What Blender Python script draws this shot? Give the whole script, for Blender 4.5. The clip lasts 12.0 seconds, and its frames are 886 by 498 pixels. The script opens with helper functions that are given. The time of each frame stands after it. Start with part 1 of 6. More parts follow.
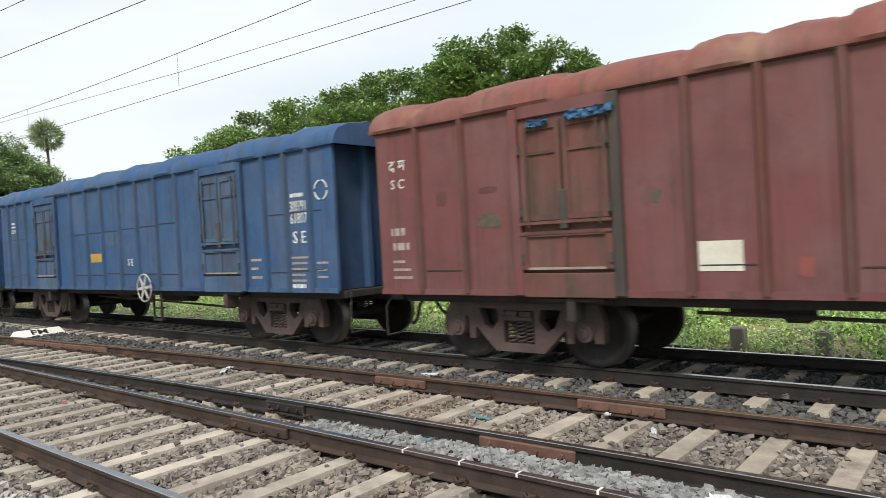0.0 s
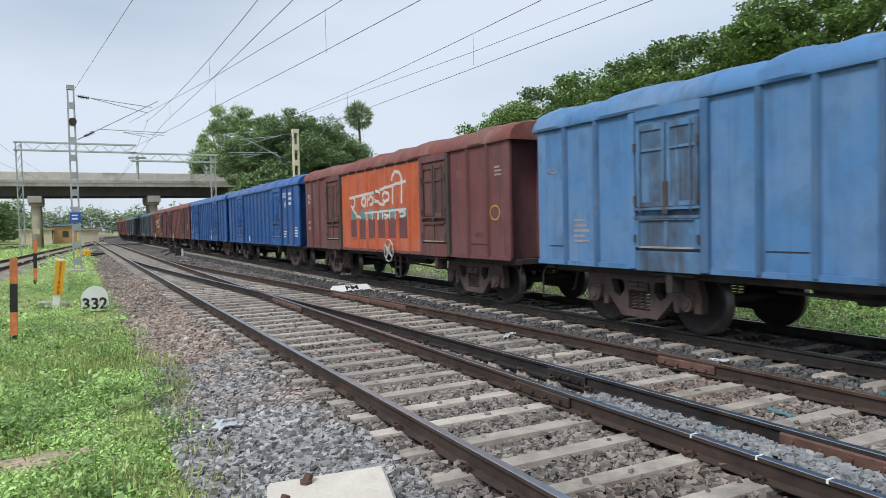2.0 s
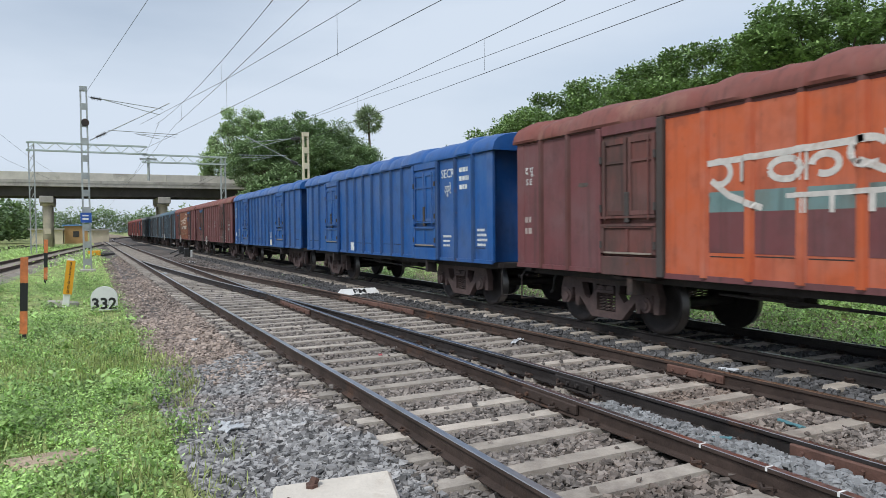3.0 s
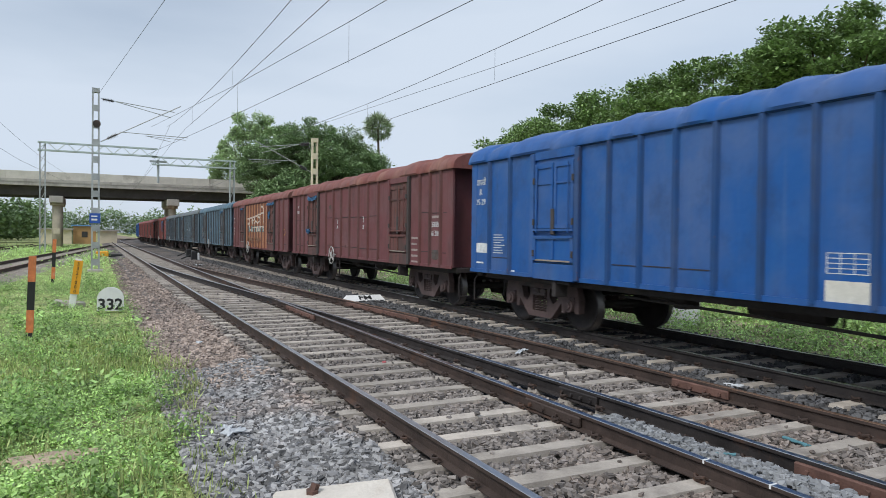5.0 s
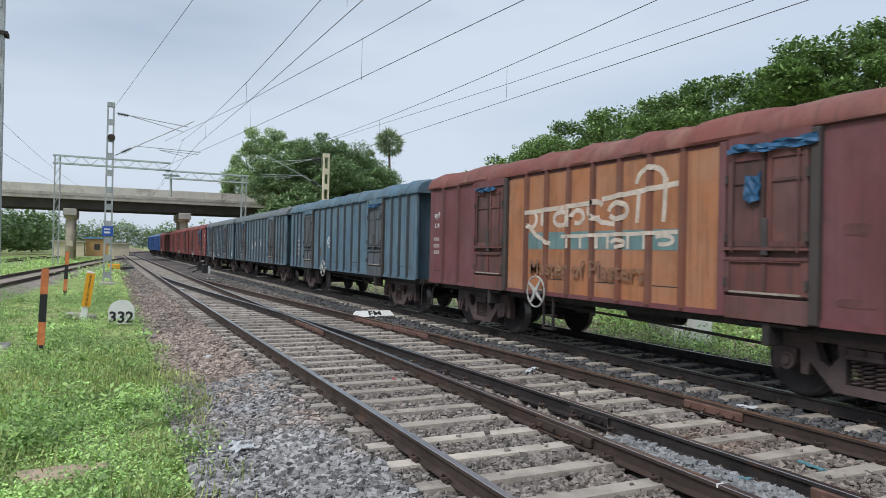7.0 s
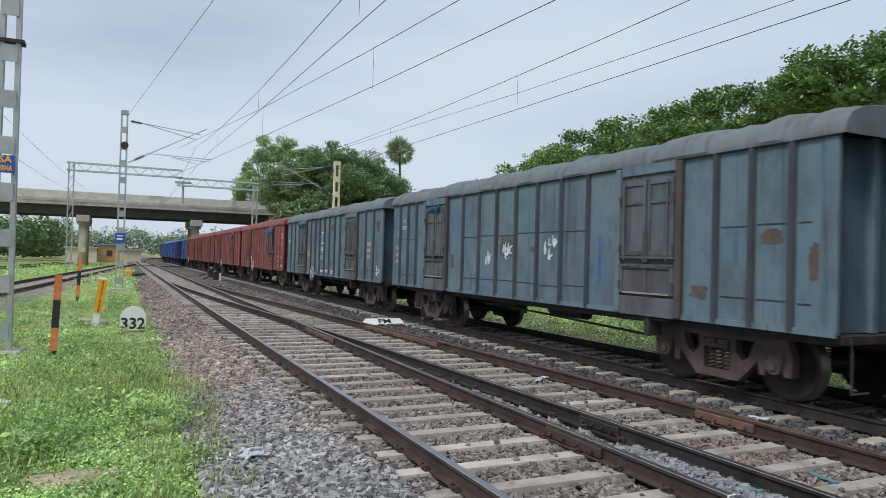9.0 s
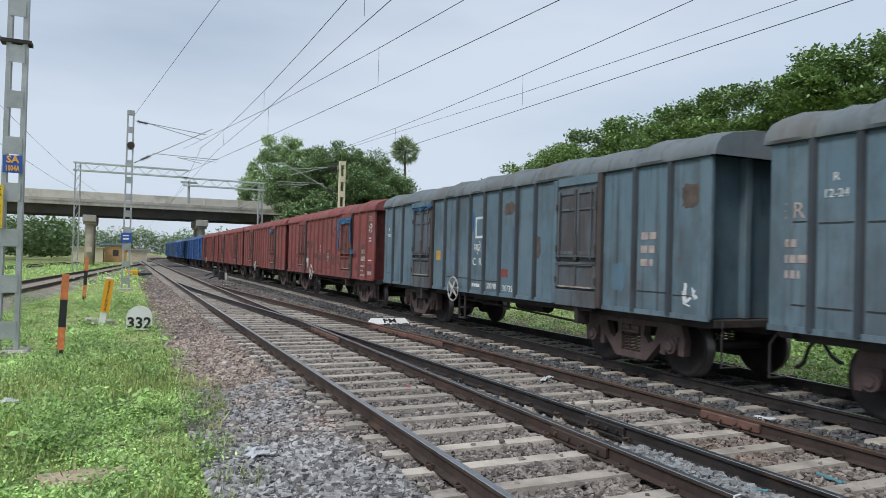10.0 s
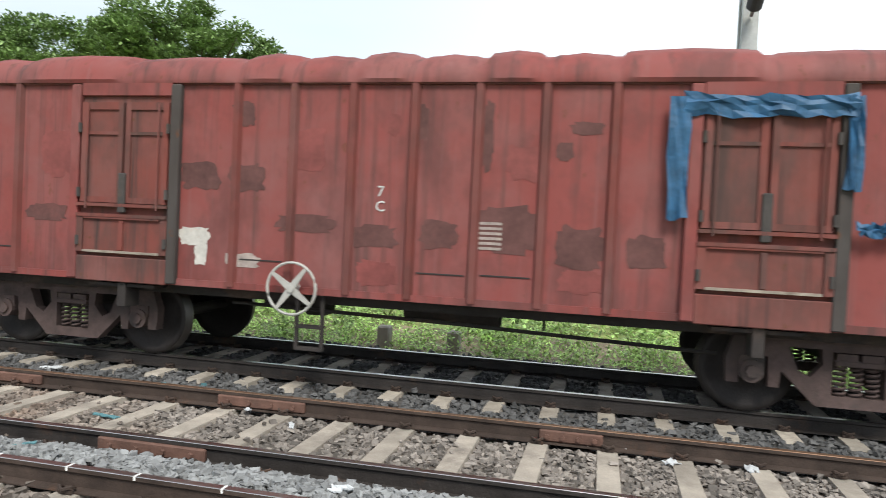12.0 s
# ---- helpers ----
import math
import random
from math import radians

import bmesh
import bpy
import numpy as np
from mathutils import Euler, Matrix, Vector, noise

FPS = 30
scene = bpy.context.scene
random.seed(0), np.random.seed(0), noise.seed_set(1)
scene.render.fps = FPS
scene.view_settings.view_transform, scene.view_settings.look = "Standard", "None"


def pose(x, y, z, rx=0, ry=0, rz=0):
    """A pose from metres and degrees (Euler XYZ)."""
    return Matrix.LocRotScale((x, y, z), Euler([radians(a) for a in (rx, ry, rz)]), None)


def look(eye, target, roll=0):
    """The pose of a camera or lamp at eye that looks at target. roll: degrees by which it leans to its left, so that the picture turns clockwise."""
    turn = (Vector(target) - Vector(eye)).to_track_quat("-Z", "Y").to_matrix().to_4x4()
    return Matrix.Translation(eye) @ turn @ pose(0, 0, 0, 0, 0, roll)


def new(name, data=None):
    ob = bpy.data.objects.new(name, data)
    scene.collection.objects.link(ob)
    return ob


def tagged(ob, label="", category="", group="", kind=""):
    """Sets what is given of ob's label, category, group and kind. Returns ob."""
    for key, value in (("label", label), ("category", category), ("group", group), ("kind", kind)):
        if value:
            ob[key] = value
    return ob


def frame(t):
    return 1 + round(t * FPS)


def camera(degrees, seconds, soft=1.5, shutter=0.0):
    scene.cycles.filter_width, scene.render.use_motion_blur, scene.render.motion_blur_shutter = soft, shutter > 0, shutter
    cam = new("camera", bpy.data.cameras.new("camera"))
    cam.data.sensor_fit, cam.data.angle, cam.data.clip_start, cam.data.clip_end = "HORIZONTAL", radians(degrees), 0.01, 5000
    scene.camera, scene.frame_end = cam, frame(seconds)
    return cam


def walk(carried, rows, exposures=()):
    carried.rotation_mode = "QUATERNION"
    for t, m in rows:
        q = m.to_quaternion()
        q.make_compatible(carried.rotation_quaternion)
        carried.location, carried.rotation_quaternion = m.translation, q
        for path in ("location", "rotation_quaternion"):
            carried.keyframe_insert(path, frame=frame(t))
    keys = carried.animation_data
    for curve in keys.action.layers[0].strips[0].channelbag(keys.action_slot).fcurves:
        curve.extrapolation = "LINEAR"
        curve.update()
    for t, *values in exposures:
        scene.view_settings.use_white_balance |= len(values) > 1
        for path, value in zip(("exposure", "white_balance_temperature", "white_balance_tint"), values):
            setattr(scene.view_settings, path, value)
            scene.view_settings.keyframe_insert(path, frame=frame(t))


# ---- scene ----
cam = camera(65.06, 12.0, soft=0.55, shutter=0.1)
PATH = [
    (0, pose(-0.749, -1.407, 1.824, 89.10, 3.04, -50.35)),
    (0.5, pose(-0.766, -1.364, 1.814, 88.56, 3.07, -43.98)),
    (1, pose(-0.769, -1.353, 1.799, 88.17, 2.79, -38.93)),
    (1.5, pose(-0.818, -1.325, 1.806, 88.04, 2.25, -31.67)),
    (2, pose(-0.849, -1.328, 1.806, 87.86, 1.30, -27.80)),
    (2.5, pose(-0.846, -1.314, 1.807, 87.99, 0.87, -27.09)),
    (3, pose(-0.849, -1.308, 1.805, 88.26, 0.59, -27.11)),
    (5, pose(-0.846, -1.306, 1.804, 88.96, -0.70, -26.55)),
    (5.5, pose(-0.858, -1.301, 1.818, 89.41, -0.49, -26.05)),
    (6, pose(-0.859, -1.279, 1.821, 89.99, -0.73, -25.53)),
    (6.5, pose(-0.846, -1.279, 1.822, 90.11, -1.09, -25.56)),
    (7, pose(-0.850, -1.277, 1.818, 90.25, -1.26, -25.74)),
    (9, pose(-0.862, -1.290, 1.821, 90.90, -1.56, -24.93)),
    (9.5, pose(-0.874, -1.288, 1.818, 90.94, -1.51, -24.69)),
    (10, pose(-0.867, -1.298, 1.822, 90.86, -1.55, -24.51)),
    (10.5, pose(-0.861, -1.288, 1.821, 90.88, -1.73, -24.71)),
    (11, pose(-0.864, -1.283, 1.821, 90.96, -2.19, -27.02)),
    (11.2, pose(-0.840, -1.294, 1.839, 90.89, -2.03, -29.61)),
    (11.3, pose(-0.840, -1.344, 1.843, 90.83, -1.89, -32.61)),
    (11.4, pose(-0.794, -1.348, 1.814, 90.83, -1.80, -39.00)),
    (11.5, pose(-0.724, -1.367, 1.808, 90.43, -1.77, -47.31)),
    (11.6, pose(-0.697, -1.385, 1.794, 90.27, -1.86, -53.51)),
    (11.7, pose(-0.655, -1.459, 1.810, 89.82, -2.12, -62.17)),
    (11.8, pose(-0.614, -1.496, 1.805, 89.52, -2.37, -67.00)),
    (11.9, pose(-0.604, -1.508, 1.812, 88.95, -2.40, -73.00)),
    (12, pose(-0.617, -1.524, 1.818, 88.56, -2.74, -76.82)),
]
EXPOSURES = [(0, 0.37, 7300, 8), (1.0, 0.24, 6900, 9), (2.0, 0.02, 6500, 10), (5.0, -0.08, 6400, 10), (9.5, -0.12, 6400, 10), (11.0, -0.08, 6400, 9), (11.5, -0.14, 6400, 9), (12.0, 0.46, 6900, 7)]
walk(cam, PATH, EXPOSURES)

# ---- light ----
world = bpy.data.worlds.new("sky")
scene.world = world
world.use_nodes = True
wt = world.node_tree
wt.nodes.clear()
w_out = wt.nodes.new("ShaderNodeOutputWorld")
w_bg = wt.nodes.new("ShaderNodeBackground")
w_sky = wt.nodes.new("ShaderNodeTexSky")
w_sky.sky_type = "NISHITA"
w_sky.sun_disc = False
w_sky.sun_elevation = radians(38)
w_sky.sun_rotation = radians(100)
w_sky.dust_density = 1.0
# a sheet of thin cloud over the blue, broken low in the sky
w_co = wt.nodes.new("ShaderNodeTexCoord")
w_map = wt.nodes.new("ShaderNodeMapping")
w_map.inputs["Scale"].default_value = (1.0, 1.0, 4.0)
w_noise = wt.nodes.new("ShaderNodeTexNoise")
w_noise.inputs["Scale"].default_value = 1.3
w_noise.inputs["Detail"].default_value = 6
w_noise.inputs["Roughness"].default_value = 0.45
w_ramp = wt.nodes.new("ShaderNodeValToRGB")
w_ramp.color_ramp.elements[0].position = 0.30
w_ramp.color_ramp.elements[0].color = (0.36, 0.36, 0.36, 1)
w_ramp.color_ramp.elements[1].position = 0.62
w_ramp.color_ramp.elements[1].color = (0.97, 0.97, 0.97, 1)
w_mix = wt.nodes.new("ShaderNodeMix")
w_mix.data_type = "RGBA"
w_mix.inputs[7].default_value = (6.3, 7.1, 8.15, 1)
wt.links.new(w_co.outputs["Generated"], w_map.inputs["Vector"])
wt.links.new(w_map.outputs["Vector"], w_noise.inputs["Vector"])
wt.links.new(w_noise.outputs["Fac"], w_ramp.inputs["Fac"])
wt.links.new(w_ramp.outputs["Color"], w_mix.inputs[0])
wt.links.new(w_sky.outputs["Color"], w_mix.inputs[6])
wt.links.new(w_mix.outputs[2], w_bg.inputs["Color"])
w_bg.inputs["Strength"].default_value = 0.112
wt.links.new(w_bg.outputs["Background"], w_out.inputs["Surface"])

sun = new("sun", bpy.data.lights.new("sun", "SUN"))
sun.data.energy, sun.data.angle, sun.data.color = 2.6, radians(20), (1.0, 0.98, 0.95)
sun.matrix_world = look((-25, -11, 32), (0, 0, 0))


# ---- materials ----
def mat(name, color, rough=0.8, var=0.25, scale=3.0, bump=0.2, metal=0.0, grain=40.0, stain=None, stain_amount=0.5,
        stretch=(1, 1, 1), island=0.0, tint=0.0, coords="Object"):
    """A surface with two scales of variation, an optional second colour in stains, and relief."""
    m = bpy.data.materials.new(name)
    m.use_nodes = True
    nt = m.node_tree
    nd, ln = nt.nodes, nt.links
    b = nd["Principled BSDF"]
    b.inputs["Roughness"].default_value = rough
    b.inputs["Metallic"].default_value = metal
    co = nd.new("ShaderNodeTexCoord")
    mp = nd.new("ShaderNodeMapping")
    mp.inputs["Scale"].default_value = stretch
    ln.new(co.outputs[coords], mp.inputs["Vector"])
    if coords == "Object":
        info = nd.new("ShaderNodeObjectInfo")
        add = nd.new("ShaderNodeVectorMath")
        mul = nd.new("ShaderNodeMath")
        mul.operation = "MULTIPLY"
        mul.inputs[1].default_value = 37.0
        ln.new(info.outputs["Random"], mul.inputs[0])
        ln.new(mp.outputs["Vector"], add.inputs[0])
        ln.new(mul.outputs[0], add.inputs[1])
        vec = add.outputs[0]
    else:
        vec = mp.outputs["Vector"]
    big = nd.new("ShaderNodeTexNoise")
    big.inputs["Scale"].default_value = scale
    big.inputs["Detail"].default_value = 5
    big.inputs["Roughness"].default_value = 0.65
    fine = nd.new("ShaderNodeTexNoise")
    fine.inputs["Scale"].default_value = grain
    fine.inputs["Detail"].default_value = 3
    ln.new(vec, big.inputs["Vector"])
    ln.new(vec, fine.inputs["Vector"])
    lo = tuple(c * (1 - var) for c in color)
    hi = tuple(min(1, c * (1 + var)) for c in color)
    ramp = nd.new("ShaderNodeMix")
    ramp.data_type = "RGBA"
    ramp.inputs[6].default_value = (*lo, 1)
    ramp.inputs[7].default_value = (*hi, 1)
    mr = nd.new("ShaderNodeMapRange")
    mr.inputs[1].default_value, mr.inputs[2].default_value = 0.3, 0.7
    ln.new(big.outputs["Fac"], mr.inputs[0])
    ln.new(mr.outputs[0], ramp.inputs[0])
    out = ramp.outputs[2]
    if stain:
        st = nd.new("ShaderNodeTexNoise")
        st.inputs["Scale"].default_value = scale * 0.45
        st.inputs["Detail"].default_value = 8
        st.inputs["Roughness"].default_value = 0.7
        off = nd.new("ShaderNodeVectorMath")
        off.inputs[1].default_value = (11.3, 4.7, 8.1)
        ln.new(vec, off.inputs[0])
        ln.new(off.outputs[0], st.inputs["Vector"])
        sr = nd.new("ShaderNodeMapRange")
        sr.inputs[1].default_value, sr.inputs[2].default_value = 0.68 - 0.26 * stain_amount, 0.82 - 0.2 * stain_amount
        ln.new(st.outputs["Fac"], sr.inputs[0])
        mx = nd.new("ShaderNodeMix")
        mx.data_type = "RGBA"
        mx.inputs[7].default_value = (*stain, 1)
        ln.new(sr.outputs[0], mx.inputs[0])
        ln.new(out, mx.inputs[6])
        out = mx.outputs[2]
    fm = nd.new("ShaderNodeMix")
    fm.data_type = "RGBA"
    fm.blend_type = "MULTIPLY"
    fm.inputs[0].default_value = 1.0
    fr = nd.new("ShaderNodeMapRange")
    fr.inputs[3].default_value, fr.inputs[4].default_value = 1 - 0.6 * var, 1 + 0.6 * var
    ln.new(fine.outputs["Fac"], fr.inputs[0])
    ln.new(out, fm.inputs[6])
    ln.new(fr.outputs[0], fm.inputs[7])
    out = fm.outputs[2]
    if island or tint:
        src = nd.new("ShaderNodeNewGeometry").outputs["Random Per Island"] if island else nd.new("ShaderNodeObjectInfo").outputs["Random"]
        amt = island or tint
        ir = nd.new("ShaderNodeMapRange")
        ir.inputs[3].default_value, ir.inputs[4].default_value = 1 - amt, 1 + amt
        ln.new(src, ir.inputs[0])
        im = nd.new("ShaderNodeMix")
        im.data_type = "RGBA"
        im.blend_type = "MULTIPLY"
        im.inputs[0].default_value = 1.0
        ln.new(out, im.inputs[6])
        ln.new(ir.outputs[0], im.inputs[7])
        out = im.outputs[2]
    ln.new(out, b.inputs["Base Color"])
    if bump:
        bp = nd.new("ShaderNodeBump")
        bp.inputs["Strength"].default_value = bump
        bp.inputs["Distance"].default_value = 0.02
        ln.new(fine.outputs["Fac"], bp.inputs["Height"])
        ln.new(bp.outputs["Normal"], b.inputs["Normal"])
    return m


def leafy(name, color, island=0.35, var=0.25, scale=0.6):
    """Leaves: matt, and lit through by the light behind them."""
    m = mat(name, color, rough=0.5, var=var, scale=scale, bump=0.0, grain=6.0, island=island)
    nd, ln = m.node_tree.nodes, m.node_tree.links
    b = nd["Principled BSDF"]
    b.inputs["Specular IOR Level"].default_value = 0.45
    tr = nd.new("ShaderNodeBsdfTranslucent")
    ln.new(b.inputs["Base Color"].links[0].from_socket, tr.inputs["Color"])
    mx = nd.new("ShaderNodeMixShader")
    mx.inputs[0].default_value = 0.18
    ln.new(b.outputs[0], mx.inputs[1])
    ln.new(tr.outputs[0], mx.inputs[2])
    ln.new(mx.outputs[0], nd["Material Output"].inputs["Surface"])
    return m


M_BALLAST = mat("ballast_stone", (0.255, 0.25, 0.248), 0.8, 0.3, 0.35, 0.15, grain=60, stain=(0.29, 0.20, 0.15), stain_amount=0.4, island=0.75)
M_TRACKSTONE = mat("grimy_ballast_stone", (0.215, 0.19, 0.172), 0.85, 0.3, 0.35, 0.15, grain=60, stain=(0.20, 0.14, 0.105), stain_amount=0.5, island=0.55)
M_BROWNSTONE = mat("brown_ballast_stone", (0.325, 0.262, 0.222), 0.9, 0.3, 0.5, 0.3, grain=60, stain=(0.24, 0.20, 0.175), stain_amount=0.5, island=0.5)
M_FRESH = mat("fresh_stone", (0.24, 0.245, 0.25), 0.85, 0.2, 2.0, 0.4, grain=30, island=0.3)
# bed colour darkened to give the shade in the gaps between stones
M_BED = mat("ballast_bed", (0.115, 0.10, 0.09), 0.95, 0.75, 0.5, 1.0, grain=16, stain=(0.15, 0.09, 0.055), stain_amount=0.5)
M_OILBED = mat("oily_ballast_bed", (0.085, 0.08, 0.078), 0.9, 0.5, 0.8, 1.0, grain=22)
M_EARTH = mat("earth", (0.26, 0.20, 0.15), 0.95, 0.5, 1.2, 1.0, grain=26, stain=(0.10, 0.13, 0.045), stain_amount=0.6)
M_FIELD = mat("field_grass", (0.27, 0.31, 0.11), 0.95, 0.65, 1.6, 1.0, grain=26, stain=(0.17, 0.14, 0.085), stain_amount=0.45)
M_SLEEPER = mat("sleeper_concrete", (0.40, 0.355, 0.305), 0.9, 0.3, 2.5, 0.4, grain=60, stain=(0.19, 0.165, 0.145), stain_amount=0.5, tint=0.2)
M_RUSTRAIL = mat("rusty_rail", (0.065, 0.045, 0.037), 0.75, 0.4, 3.0, 0.3, metal=0.3, grain=50, stain=(0.14, 0.07, 0.042), stain_amount=0.5)
M_DARKRAIL = mat("dark_rail", (0.045, 0.038, 0.036), 0.7, 0.4, 3.0, 0.3, metal=0.4, grain=50, stain=(0.11, 0.06, 0.04), stain_amount=0.3)
M_SHINY = mat("worn_rail_head", (0.55, 0.54, 0.53), 0.28, 0.1, 4.0, 0.05, metal=1.0, grain=80)
M_TREAD = mat("wheel_tread", (0.13, 0.12, 0.115), 0.4, 0.2, 4.0, 0.05, metal=0.9, grain=80)
M_DULLHEAD = mat("rusty_rail_head", (0.25, 0.15, 0.10), 0.5, 0.3, 4.0, 0.1, metal=0.7, grain=80)
M_PLATE = mat("red_oxide_plate", (0.135, 0.07, 0.053), 0.8, 0.35, 5.0, 0.3, grain=60, stain=(0.10, 0.06, 0.045), stain_amount=0.5)
M_CONCRETE = mat("weathered_concrete", (0.42, 0.39, 0.35), 0.9, 0.2, 0.6, 0.3, grain=14, stain=(0.16, 0.14, 0.12), stain_amount=0.5, stretch=(1, 1, 0.35))
M_GALV = mat("galvanised_steel", (0.42, 0.44, 0.44), 0.6, 0.2, 1.5, 0.1, metal=0.5, grain=30, stain=(0.30, 0.26, 0.22), stain_amount=0.3)
M_WIRE = mat("copper_wire", (0.07, 0.068, 0.066), 0.6, 0.1, 3, 0.0, metal=0.5)
M_INSUL = mat("insulator", (0.05, 0.045, 0.045), 0.4, 0.2, 3, 0.0)
M_BLACK = mat("black_paint", (0.02, 0.02, 0.02), 0.6, 0.2, 3, 0.1)
M_WHITE = mat("white_paint", (0.78, 0.78, 0.76), 0.7, 0.06, 4, 0.1, stain=(0.5, 0.46, 0.4), stain_amount=0.25)
M_LETTER = mat("white_lettering", (0.62, 0.64, 0.64), 0.8, 0.25, 6, 0.1, grain=30, stain=(0.4, 0.4, 0.4), stain_amount=0.4)
M_YELLOW = mat("yellow_paint", (0.82, 0.38, 0.02), 0.6, 0.08, 4, 0.1)
M_ORANGE = mat("orange_post_paint", (0.65, 0.20, 0.07), 0.7, 0.3, 6, 0.2, stain=(0.6, 0.5, 0.42), stain_amount=0.45)
M_UNDER = mat("underframe_grime", (0.034, 0.028, 0.027), 0.85, 0.4, 2.0, 0.3, grain=20, stain=(0.10, 0.06, 0.045), stain_amount=0.5)
M_BOGIE = mat("bogie_grime", (0.09, 0.06, 0.056), 0.85, 0.35, 2.5, 0.3, grain=25, stain=(0.05, 0.042, 0.04), stain_amount=0.6)
M_WHEEL = mat("wheel_steel", (0.042, 0.035, 0.034), 0.7, 0.3, 3.0, 0.2, metal=0.4, grain=30)
M_BARK = mat("bark", (0.13, 0.10, 0.075), 0.95, 0.3, 3.0, 0.8, grain=12, stretch=(1, 1, 0.3))
M_LEAF = leafy("tree_leaf", (0.20, 0.30, 0.105), 0.45)
# the two far leaf colours are paler and greyer: distance haze mixed in
M_LEAF_HAZED = leafy("hazed_far_leaf", (0.44, 0.56, 0.31), 0.25, 0.15)
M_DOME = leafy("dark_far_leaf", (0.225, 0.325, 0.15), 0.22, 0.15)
M_WEED = leafy("weed_leaf", (0.43, 0.62, 0.21), 0.55, 0.5, 1.1)
M_BUSH = leafy("bush_leaf", (0.35, 0.52, 0.175), 0.5, 0.45, 1.1)
M_PALM = leafy("palm_leaf", (0.26, 0.33, 0.18), 0.4)
M_TARP = mat("blue_tarpaulin", (0.022, 0.095, 0.20), 0.55, 0.4, 5.0, 0.4, grain=16)
M_BLUELITTER = mat("blue_plastic", (0.09, 0.22, 0.25), 0.6, 0.3, 5.0, 0.2)
M_LITTER = mat("pale_litter", (0.52, 0.54, 0.56), 0.6, 0.2, 5.0, 0.3)


# ---- mesh helpers ----
def link_bm(bm, name, material, smooth=False):
    me = bpy.data.meshes.new(name)
    bm.normal_update()
    bm.to_mesh(me)
    bm.free()
    for m in (material if isinstance(material, (list, tuple)) else [material]):
        me.materials.append(m)
    if smooth:
        me.polygons.foreach_set("use_smooth", [True] * len(me.polygons))
    return me


def part(name, bm, material, parent=None, label="", smooth=False):
    ob = new(name, link_bm(bm, name, material, smooth))
    if parent is not None:
        ob.parent = parent
    if label:
        ob["label"] = label
    return ob


def empty(name, label, category, group="", kind=""):
    return tagged(new(name), label, category, group, kind)


def box(bm, x0, x1, y0, y1, z0, z1, bevel=0.0, mi=0):
    r = bmesh.ops.create_cube(bm, size=1.0, matrix=Matrix.LocRotScale(((x0 + x1) / 2, (y0 + y1) / 2, (z0 + z1) / 2), None, (x1 - x0, y1 - y0, z1 - z0)))
    vs = r["verts"]
    if bevel:
        es = list({e for v in vs for e in v.link_edges})
        vs = bmesh.ops.bevel(bm, geom=es, offset=bevel, segments=1, affect="EDGES")["verts"]
    if mi:
        for f in {f for v in vs for f in v.link_faces}:
            f.material_index = mi
    return vs


def cyl(bm, p, q, r, seg=10, r2=None):
    p, q = Vector(p), Vector(q)
    d = q - p
    m = Matrix.Translation((p + q) / 2) @ d.to_track_quat("Z", "Y").to_matrix().to_4x4()
    return bmesh.ops.create_cone(bm, cap_ends=True, segments=seg, radius1=r, radius2=r if r2 is None else r2, depth=d.length, matrix=m)["verts"]


def sweep(bm, path, prof, mi_of=None, closed=True):
    """Sweeps a profile (offset to the right, height) along a path of points (x, y, z) that runs ahead."""
    rings = []
    for i, p in enumerate(path):
        a, b = path[max(0, i - 1)], path[min(len(path) - 1, i + 1)]
        d = Vector((b[0] - a[0], b[1] - a[1], 0)).normalized()
        rt = Vector((d.y, -d.x, 0))
        rings.append([bm.verts.new(Vector(p) + rt * u + Vector((0, 0, h))) for u, h in prof])
    n = len(prof)
    for a, b in zip(rings, rings[1:]):
        for k in range(n if closed else n - 1):
            f = bm.faces.new((a[k], a[(k + 1) % n], b[(k + 1) % n], b[k]))
            if mi_of:
                f.material_index = mi_of(k)
    if closed:
        bm.faces.new(rings[0])
        bm.faces.new(rings[-1][::-1])
    return rings


def mesh_arrays(name, verts, faces_n, idx, material):
    """A mesh from arrays: idx holds the corners of all faces, each with faces_n corners."""
    me = bpy.data.meshes.new(name)
    nf = len(idx) // faces_n
    me.vertices.add(len(verts))
    me.vertices.foreach_set("co", np.asarray(verts, dtype=np.float32).ravel())
    me.loops.add(len(idx))
    me.loops.foreach_set("vertex_index", np.asarray(idx, dtype=np.int32))
    me.polygons.add(nf)
    me.polygons.foreach_set("loop_start", np.arange(nf, dtype=np.int32) * faces_n)
    me.polygons.foreach_set("use_smooth", [False] * nf)
    me.update(calc_edges=True)
    me.materials.append(material)
    return me


# ---- the way of the tracks: straight, then a long bend to the right far off ----
BEND_Y, BEND_R = 150.0, 420.0


def along(x, s):
    """The place and heading at the distance s along a track that runs at x."""
    if s <= BEND_Y:
        return Vector((x, s, 0)), 0.0
    a = (s - BEND_Y) / BEND_R
    cx = 8.5 + BEND_R
    r = cx - x
    return Vector((cx - r * math.cos(a), BEND_Y + r * math.sin(a), 0)), -a


def track_points(x, s0, s1, step=3.0, off=None):
    n = max(2, int((s1 - s0) / step))
    pts = []
    for i in range(n + 1):
        s = s0 + (s1 - s0) * i / n
        p, _ = along(x + (off(s) if off else 0.0), s)
        pts.append(tuple(p))
    return pts


XA, XB = 1.9, 3.645
XE, XF = 7.64, 9.385
XT = (XE + XF) / 2

TURN_Y = (-60.0, 0.0, 6.0, 11.5, 19.3, 27.0, 38.0, 46.0, 60.0)
TURN_X = (2.56, 2.50, 2.42, 2.15, 1.62, 1.02, 0.32, 0.02, 0.0)


